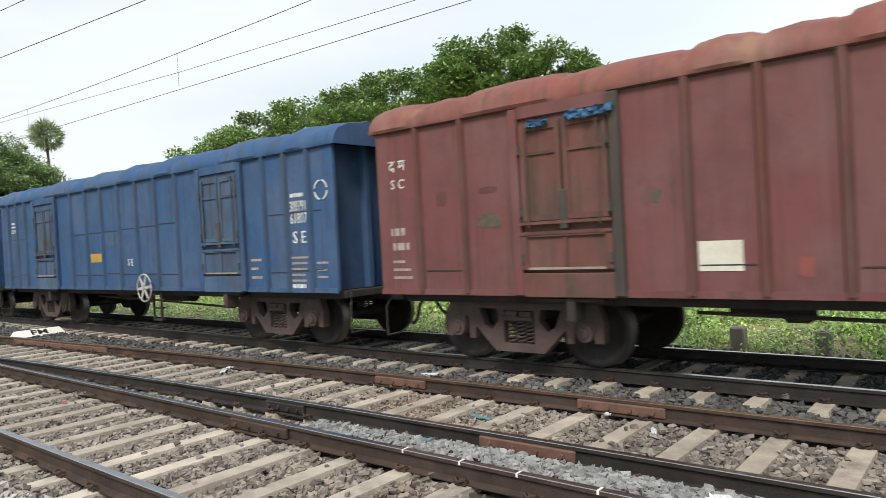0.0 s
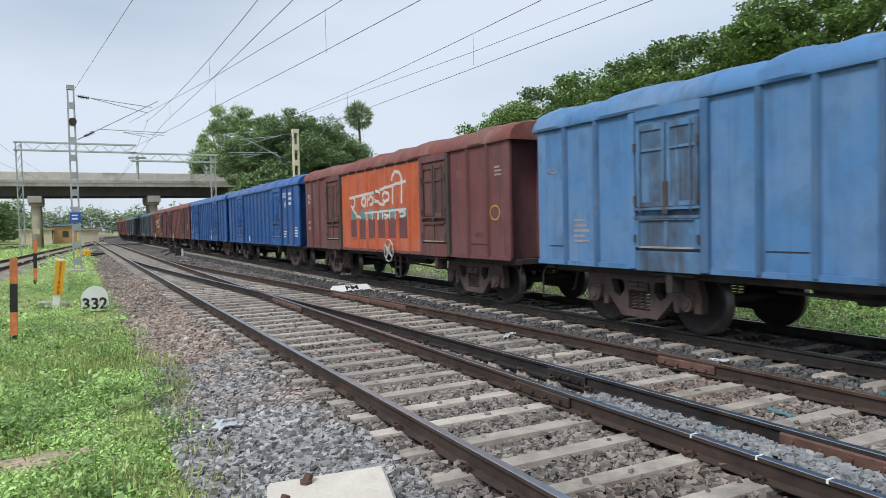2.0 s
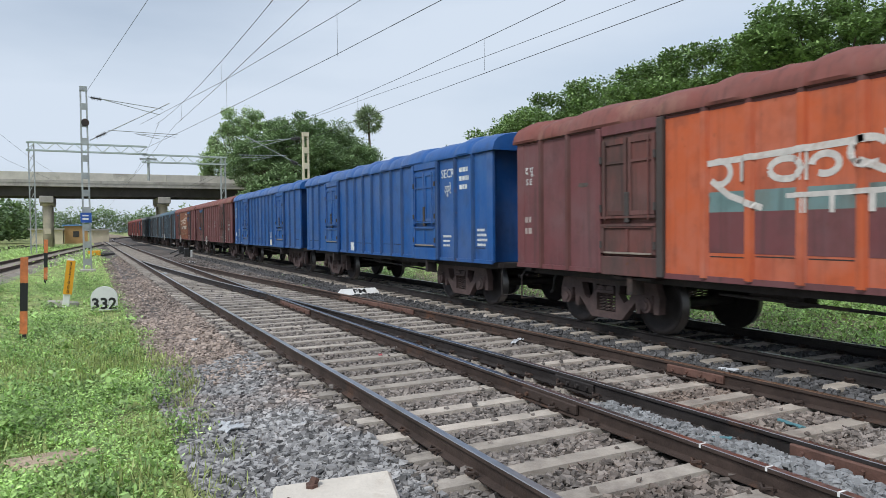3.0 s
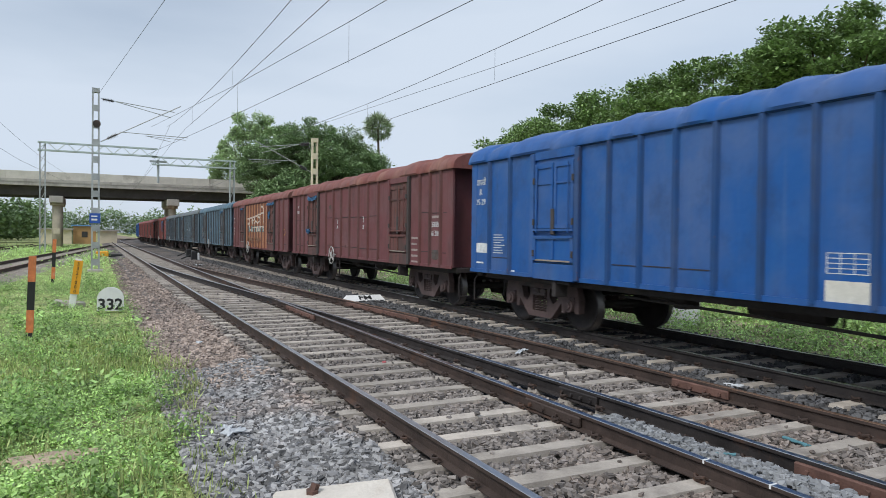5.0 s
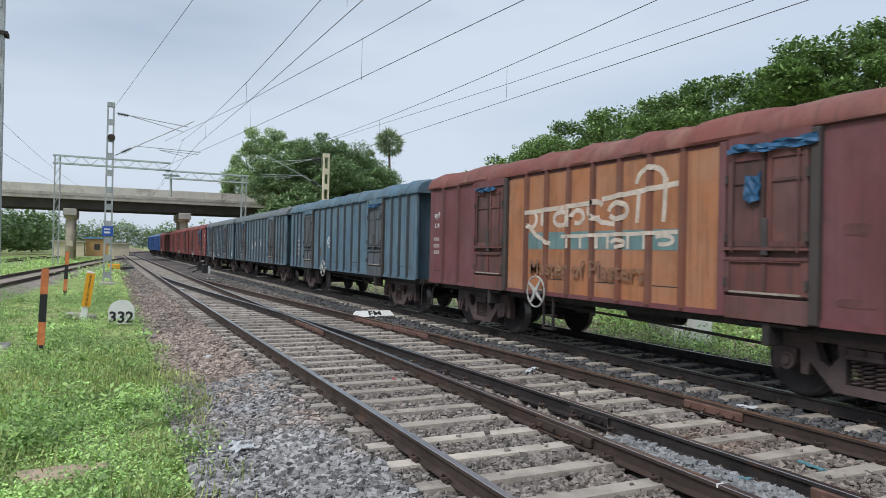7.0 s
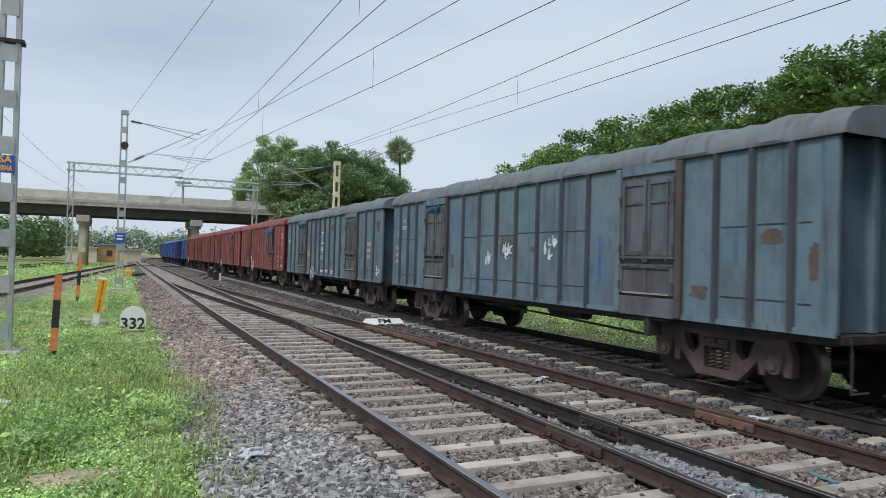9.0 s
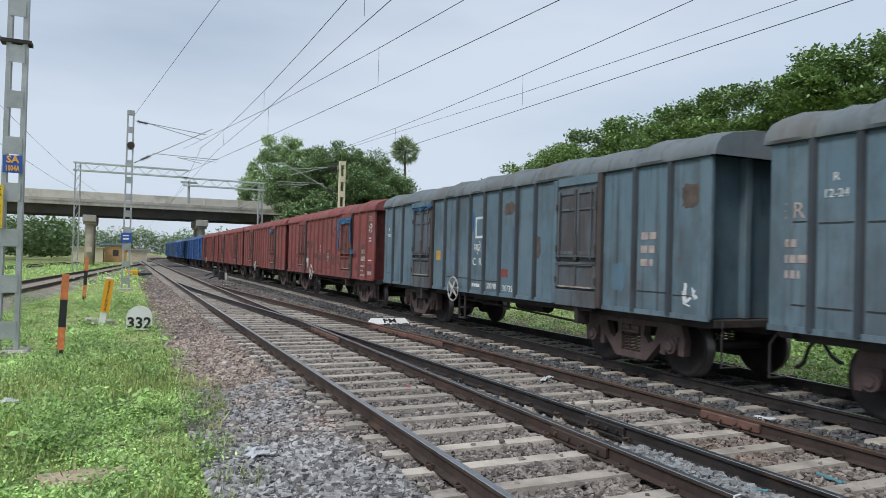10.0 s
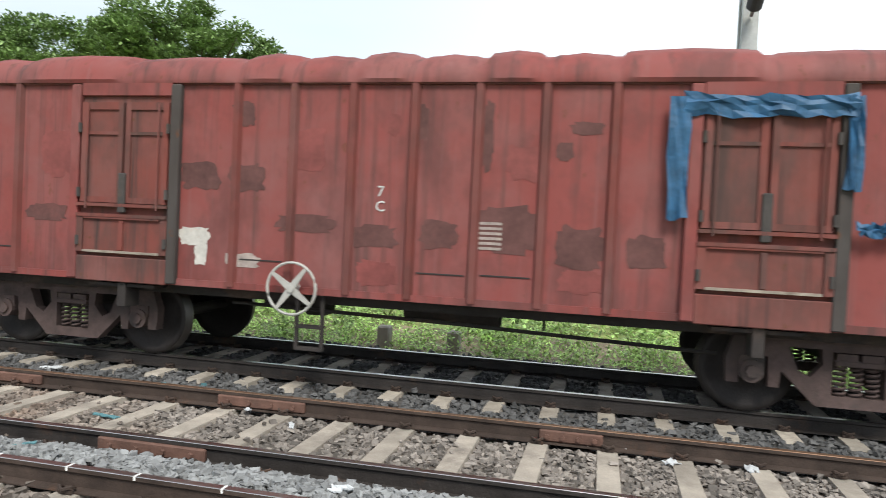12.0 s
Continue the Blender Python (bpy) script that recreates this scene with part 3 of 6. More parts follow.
def cable_slab():
    ob = empty("concrete_slab", "pale concrete slab with two rusty bolts in the ballast", "slab")
    bm = bmesh.new()
    box(bm, -0.45, 0.45, -0.5, 0.42, -0.2, 0.1, 0.025)
    part("slab", bm, M_PALESLAB, ob)
    for x, y in ((-0.16, 0.30), (-0.34, 0.0)):
        bm = bmesh.new()
        cyl(bm, (x, y, 0.095), (x + 0.03, y + 0.02, 0.16), 0.035, 6)
        cyl(bm, (x, y, 0.1), (x, y, 0.125), 0.05, 6)
        part("bolt", bm, M_PLATE, ob)
    ob.location = (0.70, 3.42, -0.24)
    ob.rotation_euler = (radians(4), radians(-3), radians(-14))


M_PALESLAB = mat("limewashed_concrete", (0.60, 0.55, 0.48), 0.85, 0.12, 2.0, 0.3, grain=30, stain=(0.42, 0.34, 0.27), stain_amount=0.4)
cable_slab()


def plinth(x, y, w, d, h, material, label):
    bm = bmesh.new()
    box(bm, -w / 2, w / 2, -d / 2, d / 2, 0, h, 0.03)
    ob = tagged(part("concrete_block", bm, material), label, "block")
    ob.location = (x, y, -0.58)


plinth(13.6, 12.85, 0.7, 0.75, 0.95, M_WHITE, "whitewashed concrete block among the weeds")
plinth(13.9, 14.0, 0.7, 1.1, 0.75, M_CONCRETE, "grey concrete block among the weeds")
plinth(12.4, 2.6, 0.25, 0.25, 0.5, M_CONCRETE, "small grey stone standing in the weeds")
plinth(12.4, 1.2, 0.25, 0.25, 0.5, M_CONCRETE, "small grey stone standing in the weeds")


def point_machine():
    ob = empty("point_machine", "orange and black point machine beside the switch", "point machine")
    bm = bmesh.new()
    box(bm, -0.5, 0.5, -0.3, 0.3, 0.1, 0.55, 0.06)
    part("cover", bm, M_YELLOW, ob)
    bm = bmesh.new()
    box(bm, 0.5, 1.6, -0.25, 0.25, 0.05, 0.3, 0.03)
    part("base", bm, M_BLACK, ob)
    ob.location = (-0.35, 66.0, -0.4)


point_machine()


def ground_signal(x, y):
    ob = empty("dwarf_signal", "small dark ground fitting beside the goods line", "signal")
    bm = bmesh.new()
    box(bm, -0.2, 0.2, -0.2, 0.2, 0, 0.7, 0.05)
    cyl(bm, (-0.9, 0.1, 0.1), (-0.1, 0, 0.45), 0.05, 6)
    part("case", bm, M_BLACK, ob)
    bm = bmesh.new()
    box(bm, 0.25, 0.4, -0.15, 0.15, 0, 0.55, 0.02)
    part("plate", bm, M_WHITE, ob)
    ob.location = (x, y, -0.25)


ground_signal(6.3, 62.0)
ground_signal(5.9, 55.0)


# ---- far things under the bridge ----
def goods_shed(x0, x1, y, h, material, roof, label):
    ob = empty("building", label, "building")
    bm = bmesh.new()
    box(bm, x0, x1, y, y + 6, -0.5, h)
    wall = part("wall", bm, material, ob)
    bm = bmesh.new()
    box(bm, x0 - 0.3, x1 + 0.3, y - 0.4, y + 6.4, h, h + 0.25)
    part("roof", bm, roof, ob)
    n = int((x1 - x0) / 3) if material != M_CREAM else 0
    for k in range(n):
        bm = bmesh.new()
        xc = x0 + (k + 0.5) * (x1 - x0) / n
        box(bm, xc - 0.5, xc + 0.5, y - 0.06, y + 0.02, 0.8, 1.9)
        part("window", bm, M_INSUL, ob)


M_RUSTCREAM = mat("ochre_wall", (0.50, 0.30, 0.14), 0.85, 0.15, 0.5, 0.1, grain=8)
M_TINBLUE = mat("blue_tin_roof", (0.12, 0.28, 0.50), 0.5, 0.15, 1.0, 0.1)
goods_shed(-10.2, -4.9, 146, 2.2, M_CREAM, M_CONCRETE, "low cream walled railway building")
goods_shed(-4.7, -0.8, 147, 2.9, M_RUSTCREAM, M_TINBLUE, "orange walled shed with a blue tin roof")
goods_shed(-0.6, 2.8, 146.5, 2.0, M_CREAM, M_CONCRETE, "low cream walled railway building")


# ---- goods wagons ----
SPEED = 14.0
HALF, Z0, ZE = 1.6, 1.04, 3.50
# where each wagon begins and ends along the line at the clip's start
SPANS = [(-7.9, 6.32), (7.34, 22.27), (23.32, 37.6), (38.59, 52.64), (53.61, 67.75), (68.7, 82.8), (83.77, 99.03), (99.91, 113.75), (114.66, 129.43), (130.43, 145.33), (146.36, 160.46), (161.52, 175.44)]
while len(SPANS) < 25:
    SPANS.append((SPANS[-1][1] + 0.95, SPANS[-1][1] + 15.2))
# how far the train lags behind an even run, by the second: it goes a little unevenly
LAG_T = (0.0, 0.5, 1.0, 1.5, 2.0, 2.5, 3.0, 5.0, 5.5, 6.0, 6.5, 7.0, 9.0, 9.5, 10.0, 10.5, 11.0, 11.5, 12.0)
LAG_S = (-0.13, 0.30, 0.68, -0.26, -0.12, -0.36, -0.12, -0.06, -0.35, -0.18, 0.05, -0.13, -0.18, 0.22, -0.03, 0.22, -0.03, 0.31, 0.14)


def door_centre(k):
    """How far the doors of a wagon lie from its middle."""
    return (SPANS[k][1] - SPANS[k][0]) / 2 - 3.27


ROOF = [(-1.66, 3.46), (-1.66, 3.50), (-1.625, 3.615), (-1.54, 3.72), (-1.32, 3.81), (-0.8, 3.88), (0, 3.90), (0.8, 3.88), (1.32, 3.81), (1.54, 3.72), (1.625, 3.615), (1.66, 3.50), (1.66, 3.46)]


def paint(name, c, stain, amount=0.4, rough=0.7, rust=0.5, streak=0.5):
    """Old wagon paint: mottled and faded, with running streaks of grime, chips of rust and dented sheet."""
    m = bpy.data.materials.new(name)
    m.use_nodes = True
    nd, ln = m.node_tree.nodes, m.node_tree.links
    b = nd["Principled BSDF"]
    b.inputs["Roughness"].default_value = rough
    b.inputs["Specular IOR Level"].default_value = 0.3
    co = nd.new("ShaderNodeTexCoord")
    info = nd.new("ShaderNodeObjectInfo")
    mul = nd.new("ShaderNodeMath")
    mul.operation = "MULTIPLY"
    mul.inputs[1].default_value = 53.0
    add = nd.new("ShaderNodeVectorMath")
    ln.new(info.outputs["Random"], mul.inputs[0])
    ln.new(co.outputs["Object"], add.inputs[0])
    ln.new(mul.outputs[0], add.inputs[1])

    def field(scale, stretch, detail, lo, hi, shift=0.0):
        mp = nd.new("ShaderNodeMapping")
        mp.inputs["Scale"].default_value = stretch
        mp.inputs["Location"].default_value = (shift, shift * 0.7, shift * 1.3)
        ln.new(add.outputs[0], mp.inputs["Vector"])
        t = nd.new("ShaderNodeTexNoise")
        t.inputs["Scale"].default_value = scale
        t.inputs["Detail"].default_value = detail
        t.inputs["Roughness"].default_value = 0.62
        ln.new(mp.outputs["Vector"], t.inputs["Vector"])
        r = nd.new("ShaderNodeMapRange")
        r.inputs[1].default_value, r.inputs[2].default_value = lo, hi
        ln.new(t.outputs["Fac"], r.inputs[0])
        return r.outputs[0]

    def over(below, colour, fac, most):
        k = nd.new("ShaderNodeMath")
        k.operation = "MULTIPLY"
        k.inputs[1].default_value = most
        ln.new(fac, k.inputs[0])
        mx = nd.new("ShaderNodeMix")
        mx.data_type = "RGBA"
        mx.inputs[7].default_value = (*colour, 1)
        ln.new(k.outputs[0], mx.inputs[0])
        if below is None:
            mx.inputs[6].default_value = (*c, 1)
        else:
            ln.new(below, mx.inputs[6])
        return mx.outputs[2]

    grey = sum(c) / 3
    faded = tuple(0.72 * v + 0.28 * (grey * 1.3 + 0.05) for v in c)
    dark = tuple(0.45 * v + 0.02 for v in c)
    out = over(None, faded, field(0.7, (1, 1, 1), 4, 0.42, 0.68), 0.75)
    out = over(out, dark, field(2.2, (1, 1, 0.8), 6, 0.50, 0.72, 3.0), 0.6)
    out = over(out, stain, field(1.1, (1, 1, 0.5), 6, 0.60 - 0.2 * amount, 0.72 - 0.14 * amount, 9.0), 0.7)
    out = over(out, (0.045, 0.038, 0.036), field(3.0, (1, 2.4, 0.10), 4, 0.54, 0.72, 14.0), streak)
    out = over(out, faded, field(4.0, (1, 2.6, 0.08), 3, 0.60, 0.75, 21.0), 0.5)
    out = over(out, (0.13, 0.055, 0.03), field(7.0, (1, 1, 0.7), 8, 0.64, 0.70, 27.0), rust)
    ln.new(out, b.inputs["Base Color"])
    bp = nd.new("ShaderNodeBump")
    bp.inputs["Strength"].default_value = 0.35
    bp.inputs["Distance"].default_value = 0.03
    ln.new(field(1.7, (1, 1, 1), 3, 0.2, 0.8, 5.0), bp.inputs["Height"])
    ln.new(bp.outputs["Normal"], b.inputs["Normal"])
    return m


P_RED = paint("red_oxide_paint", (0.25, 0.063, 0.058), (0.12, 0.047, 0.045), 0.5, 0.7, 0.5, 0.6)
P_MAROON = paint("maroon_paint", (0.168, 0.060, 0.064), (0.13, 0.052, 0.05), 0.3, 0.7, 0.35, 0.4)
P_NAVY = paint("dark_blue_paint", (0.032, 0.09, 0.215), (0.05, 0.075, 0.12), 0.35)
P_SKY = paint("light_blue_paint", (0.085, 0.215, 0.43), (0.07, 0.17, 0.35), 0.35, 0.6, 0.2, 0.3)
P_BLUE = paint("bright_blue_paint", (0.016, 0.095, 0.32), (0.03, 0.12, 0.33), 0.2, 0.38, 0.05, 0.12)
P_GREY = paint("faded_blue_grey_paint", (0.110, 0.172, 0.214), (0.08, 0.10, 0.115), 0.5, 0.75, 0.5, 0.7)
P_TEAL = paint("faded_blue_paint", (0.10, 0.175, 0.235), (0.08, 0.11, 0.13), 0.5, 0.75, 0.5, 0.7)
P_ORANGE = paint("orange_advert_paint", (0.52, 0.115, 0.045), (0.42, 0.09, 0.045), 0.3, 0.75, 0.3, 0.3)
P_TAN = paint("faded_orange_advert_paint", (0.40, 0.165, 0.075), (0.27, 0.12, 0.06), 0.4, 0.8, 0.6, 0.5)
P_TANRIB = paint("grimy_advert_rib_paint", (0.19, 0.075, 0.048), (0.13, 0.06, 0.045), 0.5, 0.8, 0.7, 0.7)
P_BAND = paint("teal_band_paint", (0.14, 0.24, 0.24), (0.16, 0.15, 0.13), 0.4)
P_ROOFGREY = paint("dull_grey_roof_paint", (0.14, 0.165, 0.18), (0.13, 0.12, 0.11), 0.4)
M_WORNEDGE = mat("rubbed_steel_edge", (0.30, 0.25, 0.21), 0.6, 0.3, 5.0, 0.2, grain=30, stain=(0.12, 0.08, 0.065), stain_amount=0.5)
M_GRIMEDOOR = mat("grimy_door_edge", (0.06, 0.052, 0.05), 0.85, 0.3, 3.0, 0.3, grain=20, stain=(0.12, 0.08, 0.06), stain_amount=0.4)
M_SEAM = mat("panel_seam", (0.032, 0.028, 0.028), 0.8, 0.2, 4.0, 0.0)


def worn(base, name, rust=0.9):
    """The same paint, rubbed and rusted, for doors."""
    c = tuple(0.8 * a + 0.2 * b for a, b in zip(base, (0.09, 0.065, 0.06)))
    return paint(name, c, (0.065, 0.05, 0.046), 0.75, 0.85, rust, 0.8)


W_RED = worn((0.235, 0.058, 0.047), "worn_red_paint")
W_MAROON = worn((0.175, 0.062, 0.054), "worn_maroon_paint")
W_NAVY = worn((0.045, 0.12, 0.25), "worn_dark_blue_paint", 0.35)
W_SKY = worn((0.085, 0.24, 0.45), "worn_light_blue_paint")
W_GREY = worn((0.105, 0.135, 0.16), "worn_grey_paint")


def roof_part(w, half, seams, material):
    """A curved sheet roof, swelling between its seams."""
    ys = []
    edges = [-half - 0.12] + sorted(seams) + [half + 0.12]
    for k, (a, b) in enumerate(zip(edges, edges[1:])):
        lift = 0.045 if k % 2 else 0.018
        ys += [(a + 0.005, 0.0), (a + 0.045, 0.0), (a + 0.11, lift * 0.8), (a + 0.22, lift), ((a + b) / 2, lift + 0.015), (b - 0.2, lift), (b - 0.09, lift * 0.8), (b - 0.035, 0.0)]
    bm = bmesh.new()
    rings = []
    n = len(ROOF)
    for y, lift in ys:
        ring = []
        for i, (x, z) in enumerate(ROOF):
            u = min(i, n - 1 - i) / (n // 2)
            s = 1 + (lift / 1.6 if u > 0.1 else 0)
            ring.append(bm.verts.new((x * (1 + (s - 1) * 0.45), y, z + 1.5 * lift * max(0.0, min(1.0, (u - 0.15) * 1.6)))))
        rings.append(ring)
    for a, b in zip(rings, rings[1:]):
        for k in range(n - 1):
            bm.faces.new((a[k], b[k], b[k + 1], a[k + 1]))
    bm.faces.new(rings[0])
    bm.faces.new(rings[-1][::-1])
    roof = part("roof", bm, material, w, smooth=True)
    roof.data.set_sharp_from_angle(angle=radians(32))
    return roof


def side_frame(bm, x, c):
    """The cast side of a bogie: a truss with two windows, a spring nest and pedestals."""
    t = 0.07
    outer = [(-1.30, 0.62), (-1.22, 0.86), (-0.75, 0.93), (0.75, 0.93), (1.22, 0.86), (1.30, 0.62), (1.28, 0.36), (1.16, 0.36), (1.15, 0.66), (0.88, 0.66), (0.86, 0.34), (0.76, 0.34), (0.74, 0.52), (0.40, 0.18), (-0.40, 0.18),
             (-0.74, 0.52), (-0.76, 0.34), (-0.86, 0.34), (-0.88, 0.66), (-1.15, 0.66), (-1.16, 0.36), (-1.28, 0.36)]
    holes = ([(-0.68, 0.78), (-0.36, 0.78), (-0.34, 0.62), (-0.46, 0.48), (-0.58, 0.54)], [(0.68, 0.78), (0.36, 0.78), (0.34, 0.62), (0.46, 0.48), (0.58, 0.54)],
             [(-0.25, 0.76), (0.25, 0.76), (0.25, 0.30), (-0.25, 0.30)])
    faces = []
    for sx in (-t, t):
        es = []
        for loop in (outer, *holes):
            vs = [bm.verts.new((x + sx, c + y, z)) for y, z in loop]
            es += [bm.edges.new((vs[i - 1], vs[i])) for i in range(len(vs))]
        r = bmesh.ops.triangle_fill(bm, use_beauty=True, use_dissolve=False, edges=es, normal=(1 if sx > 0 else -1, 0, 0))
        faces.append(es)
    for e0, e1 in zip(*faces):
        bm.faces.new((e0.verts[0], e0.verts[1], e1.verts[1], e1.verts[0]))
    bmesh.ops.recalc_face_normals(bm, faces=bm.faces)


P_POST = paint("grimy_door_post", (0.068, 0.056, 0.053), (0.05, 0.042, 0.04), 0.5, 0.85, 0.8, 0.6)
SHARED = {}


def shared_part(key, make, name, material, parent, m=None, label="", smooth=False):
    """A part whose mesh is built once and used by all that look alike."""
    if key not in SHARED:
        bm = bmesh.new()
        make(bm)
        SHARED[key] = link_bm(bm, name, material, smooth)
    ob = new(name, SHARED[key])
    ob.parent = parent
    if m is not None:
        ob.matrix_local = m
    if label:
        ob["label"] = label
    return ob


def wheel_mesh(bm):
    prof = [(0.0, 0.10), (0.10, 0.10), (0.12, 0.05), (0.36, 0.015), (0.42, 0.07), (0.5, 0.07), (0.505, -0.045), (0.53, -0.05), (0.53, -0.07), (0.42, -0.07), (0.36, -0.02), (0.12, -0.06), (0.0, -0.06)]
    seg = 36
    rings = [[bm.verts.new((-h, r * math.cos(2 * math.pi * k / seg), r * math.sin(2 * math.pi * k / seg))) for k in range(seg)] for r, h in prof[1:-1]]
    for a, b in zip(rings, rings[1:]):
        for k in range(seg):
            f = bm.faces.new((a[k - 1], a[k], b[k], b[k - 1]))
            f.smooth = True
            if min(math.hypot(v.co.y, v.co.z) for v in f.verts) > 0.49:
                f.material_index = 1
    bm.faces.new(rings[0])
    bm.faces.new(rings[-1])
    bmesh.ops.recalc_face_normals(bm, faces=bm.faces)


def spring_mesh(bm):
    n = 60
    tube(bm, [(0.055 * math.cos(2 * math.pi * k / 10), 0.055 * math.sin(2 * math.pi * k / 10), 0.30 + 0.32 * k / n) for k in range(n + 1)], 0.017, 5)


def bogie(w, c):
    WHEELS.setdefault(w.name, [])
    for a in (-1.04, 1.04):
        ax = shared_part("axle", lambda bm: cyl(bm, (-1.12, 0, 0), (1.12, 0, 0), 0.085, 12), "wheelset", M_WHEEL, w, Matrix.Translation((0, c + a, 0.5)))
        for sgn in (-1, 1):
            shared_part("wheel", wheel_mesh, "wheel", [M_WHEEL, M_TREAD], ax, Matrix.Translation((sgn * 0.8725, 0, 0)) @ (Matrix.Identity(4) if sgn < 0 else Matrix.Rotation(math.pi, 4, "Z")))
        WHEELS[w.name].append(ax)
        for sgn in (-1, 1):
            def axle_box(bm):
                cyl(bm, (-0.13, 0, 0), (0.13, 0, 0), 0.125, 14)
                cyl(bm, (-0.16, 0, 0), (-0.12, 0, 0), 0.07, 8)
                box(bm, -0.1, 0.1, -0.13, 0.13, 0.02, 0.165)
            shared_part("axle_box", axle_box, "axle_box", M_BOGIE, w, Matrix.Translation((sgn * 1.13, c + a, 0.5)))
    for sgn in (-1, 1):
        shared_part("frame", lambda bm: side_frame(bm, 0, 0), "side_frame", M_BOGIE, w, Matrix.Translation((sgn * 1.13, c, 0)))
        for k in (-1, 0, 1):
            shared_part("spring", spring_mesh, "spring", M_BOGIE, w, Matrix.Translation((sgn * 1.12, c + 0.155 * k, 0)))
        shared_part("bolster_end", lambda bm: (box(bm, -0.12, 0.12, -0.24, 0.24, 0.62, 0.68, 0.01), box(bm, -0.1, 0.1, -0.22, -0.02, 0.68, 0.75), box(bm, -0.1, 0.1, 0.02, 0.22, 0.68, 0.75)),
                    "bolster_end", M_BOGIE, w, Matrix.Translation((sgn * 1.12, c, 0)))
    shared_part("bolster", lambda bm: box(bm, -1.0, 1.0, -0.25, 0.25, 0.6, 0.9, 0.03), "bolster", M_UNDER, w, Matrix.Translation((0, c, 0)))


WHEELS = {}
BAYS = {}


def handwheel(w, y, spokes=4):
    def rim(bm):
        pts = [(0, 0.3 * math.cos(2 * math.pi * k / 28), 0.3 * math.sin(2 * math.pi * k / 28)) for k in range(29)]
        tube(bm, pts, 0.017, 6)
    hw = shared_part("rim", rim, "handwheel", M_HAND, w, Matrix.Translation((-HALF - 0.16, y, 1.08)))
    for k in range(spokes):
        a = 2 * math.pi * (k + 0.4) / spokes
        m = Matrix.Rotation(a, 4, "X")

        def spoke(bm):
            v = [bm.verts.new(p) for p in ((-0.02, -0.045, 0.0), (-0.02, 0.045, 0.0), (-0.02, 0.018, 0.29), (-0.02, -0.018, 0.29), (0.0, -0.045, 0.0), (0.0, 0.045, 0.0), (0.0, 0.018, 0.29), (0.0, -0.018, 0.29))]
            for f in ((0, 1, 2, 3), (7, 6, 5, 4), (0, 4, 5, 1), (1, 5, 6, 2), (2, 6, 7, 3), (3, 7, 4, 0)):
                bm.faces.new([v[i] for i in f])
        shared_part("spoke", spoke, "spoke", M_HAND, hw, m)
    shared_part("hub", lambda bm: cyl(bm, (-0.04, 0, 0), (0.16, 0, 0), 0.045, 10), "hub", M_HAND, hw, Matrix.Identity(4))

    def step(bm):
        for sy in (-0.16, 0.16):
            box(bm, -0.02, 0.02, sy - 0.02, sy + 0.02, 0.35, 1.04)
        for z in (0.36, 0.62):
            box(bm, -0.03, 0.1, -0.16, 0.16, z - 0.015, z + 0.015)
    shared_part("step", step, "step", M_UNDER, w, Matrix.Translation((-HALF + 0.05, y - 0.15, 0)))


M_HAND = mat("handwheel_paint", (0.42, 0.41, 0.39), 0.6, 0.2, 4, 0.1, grain=30)


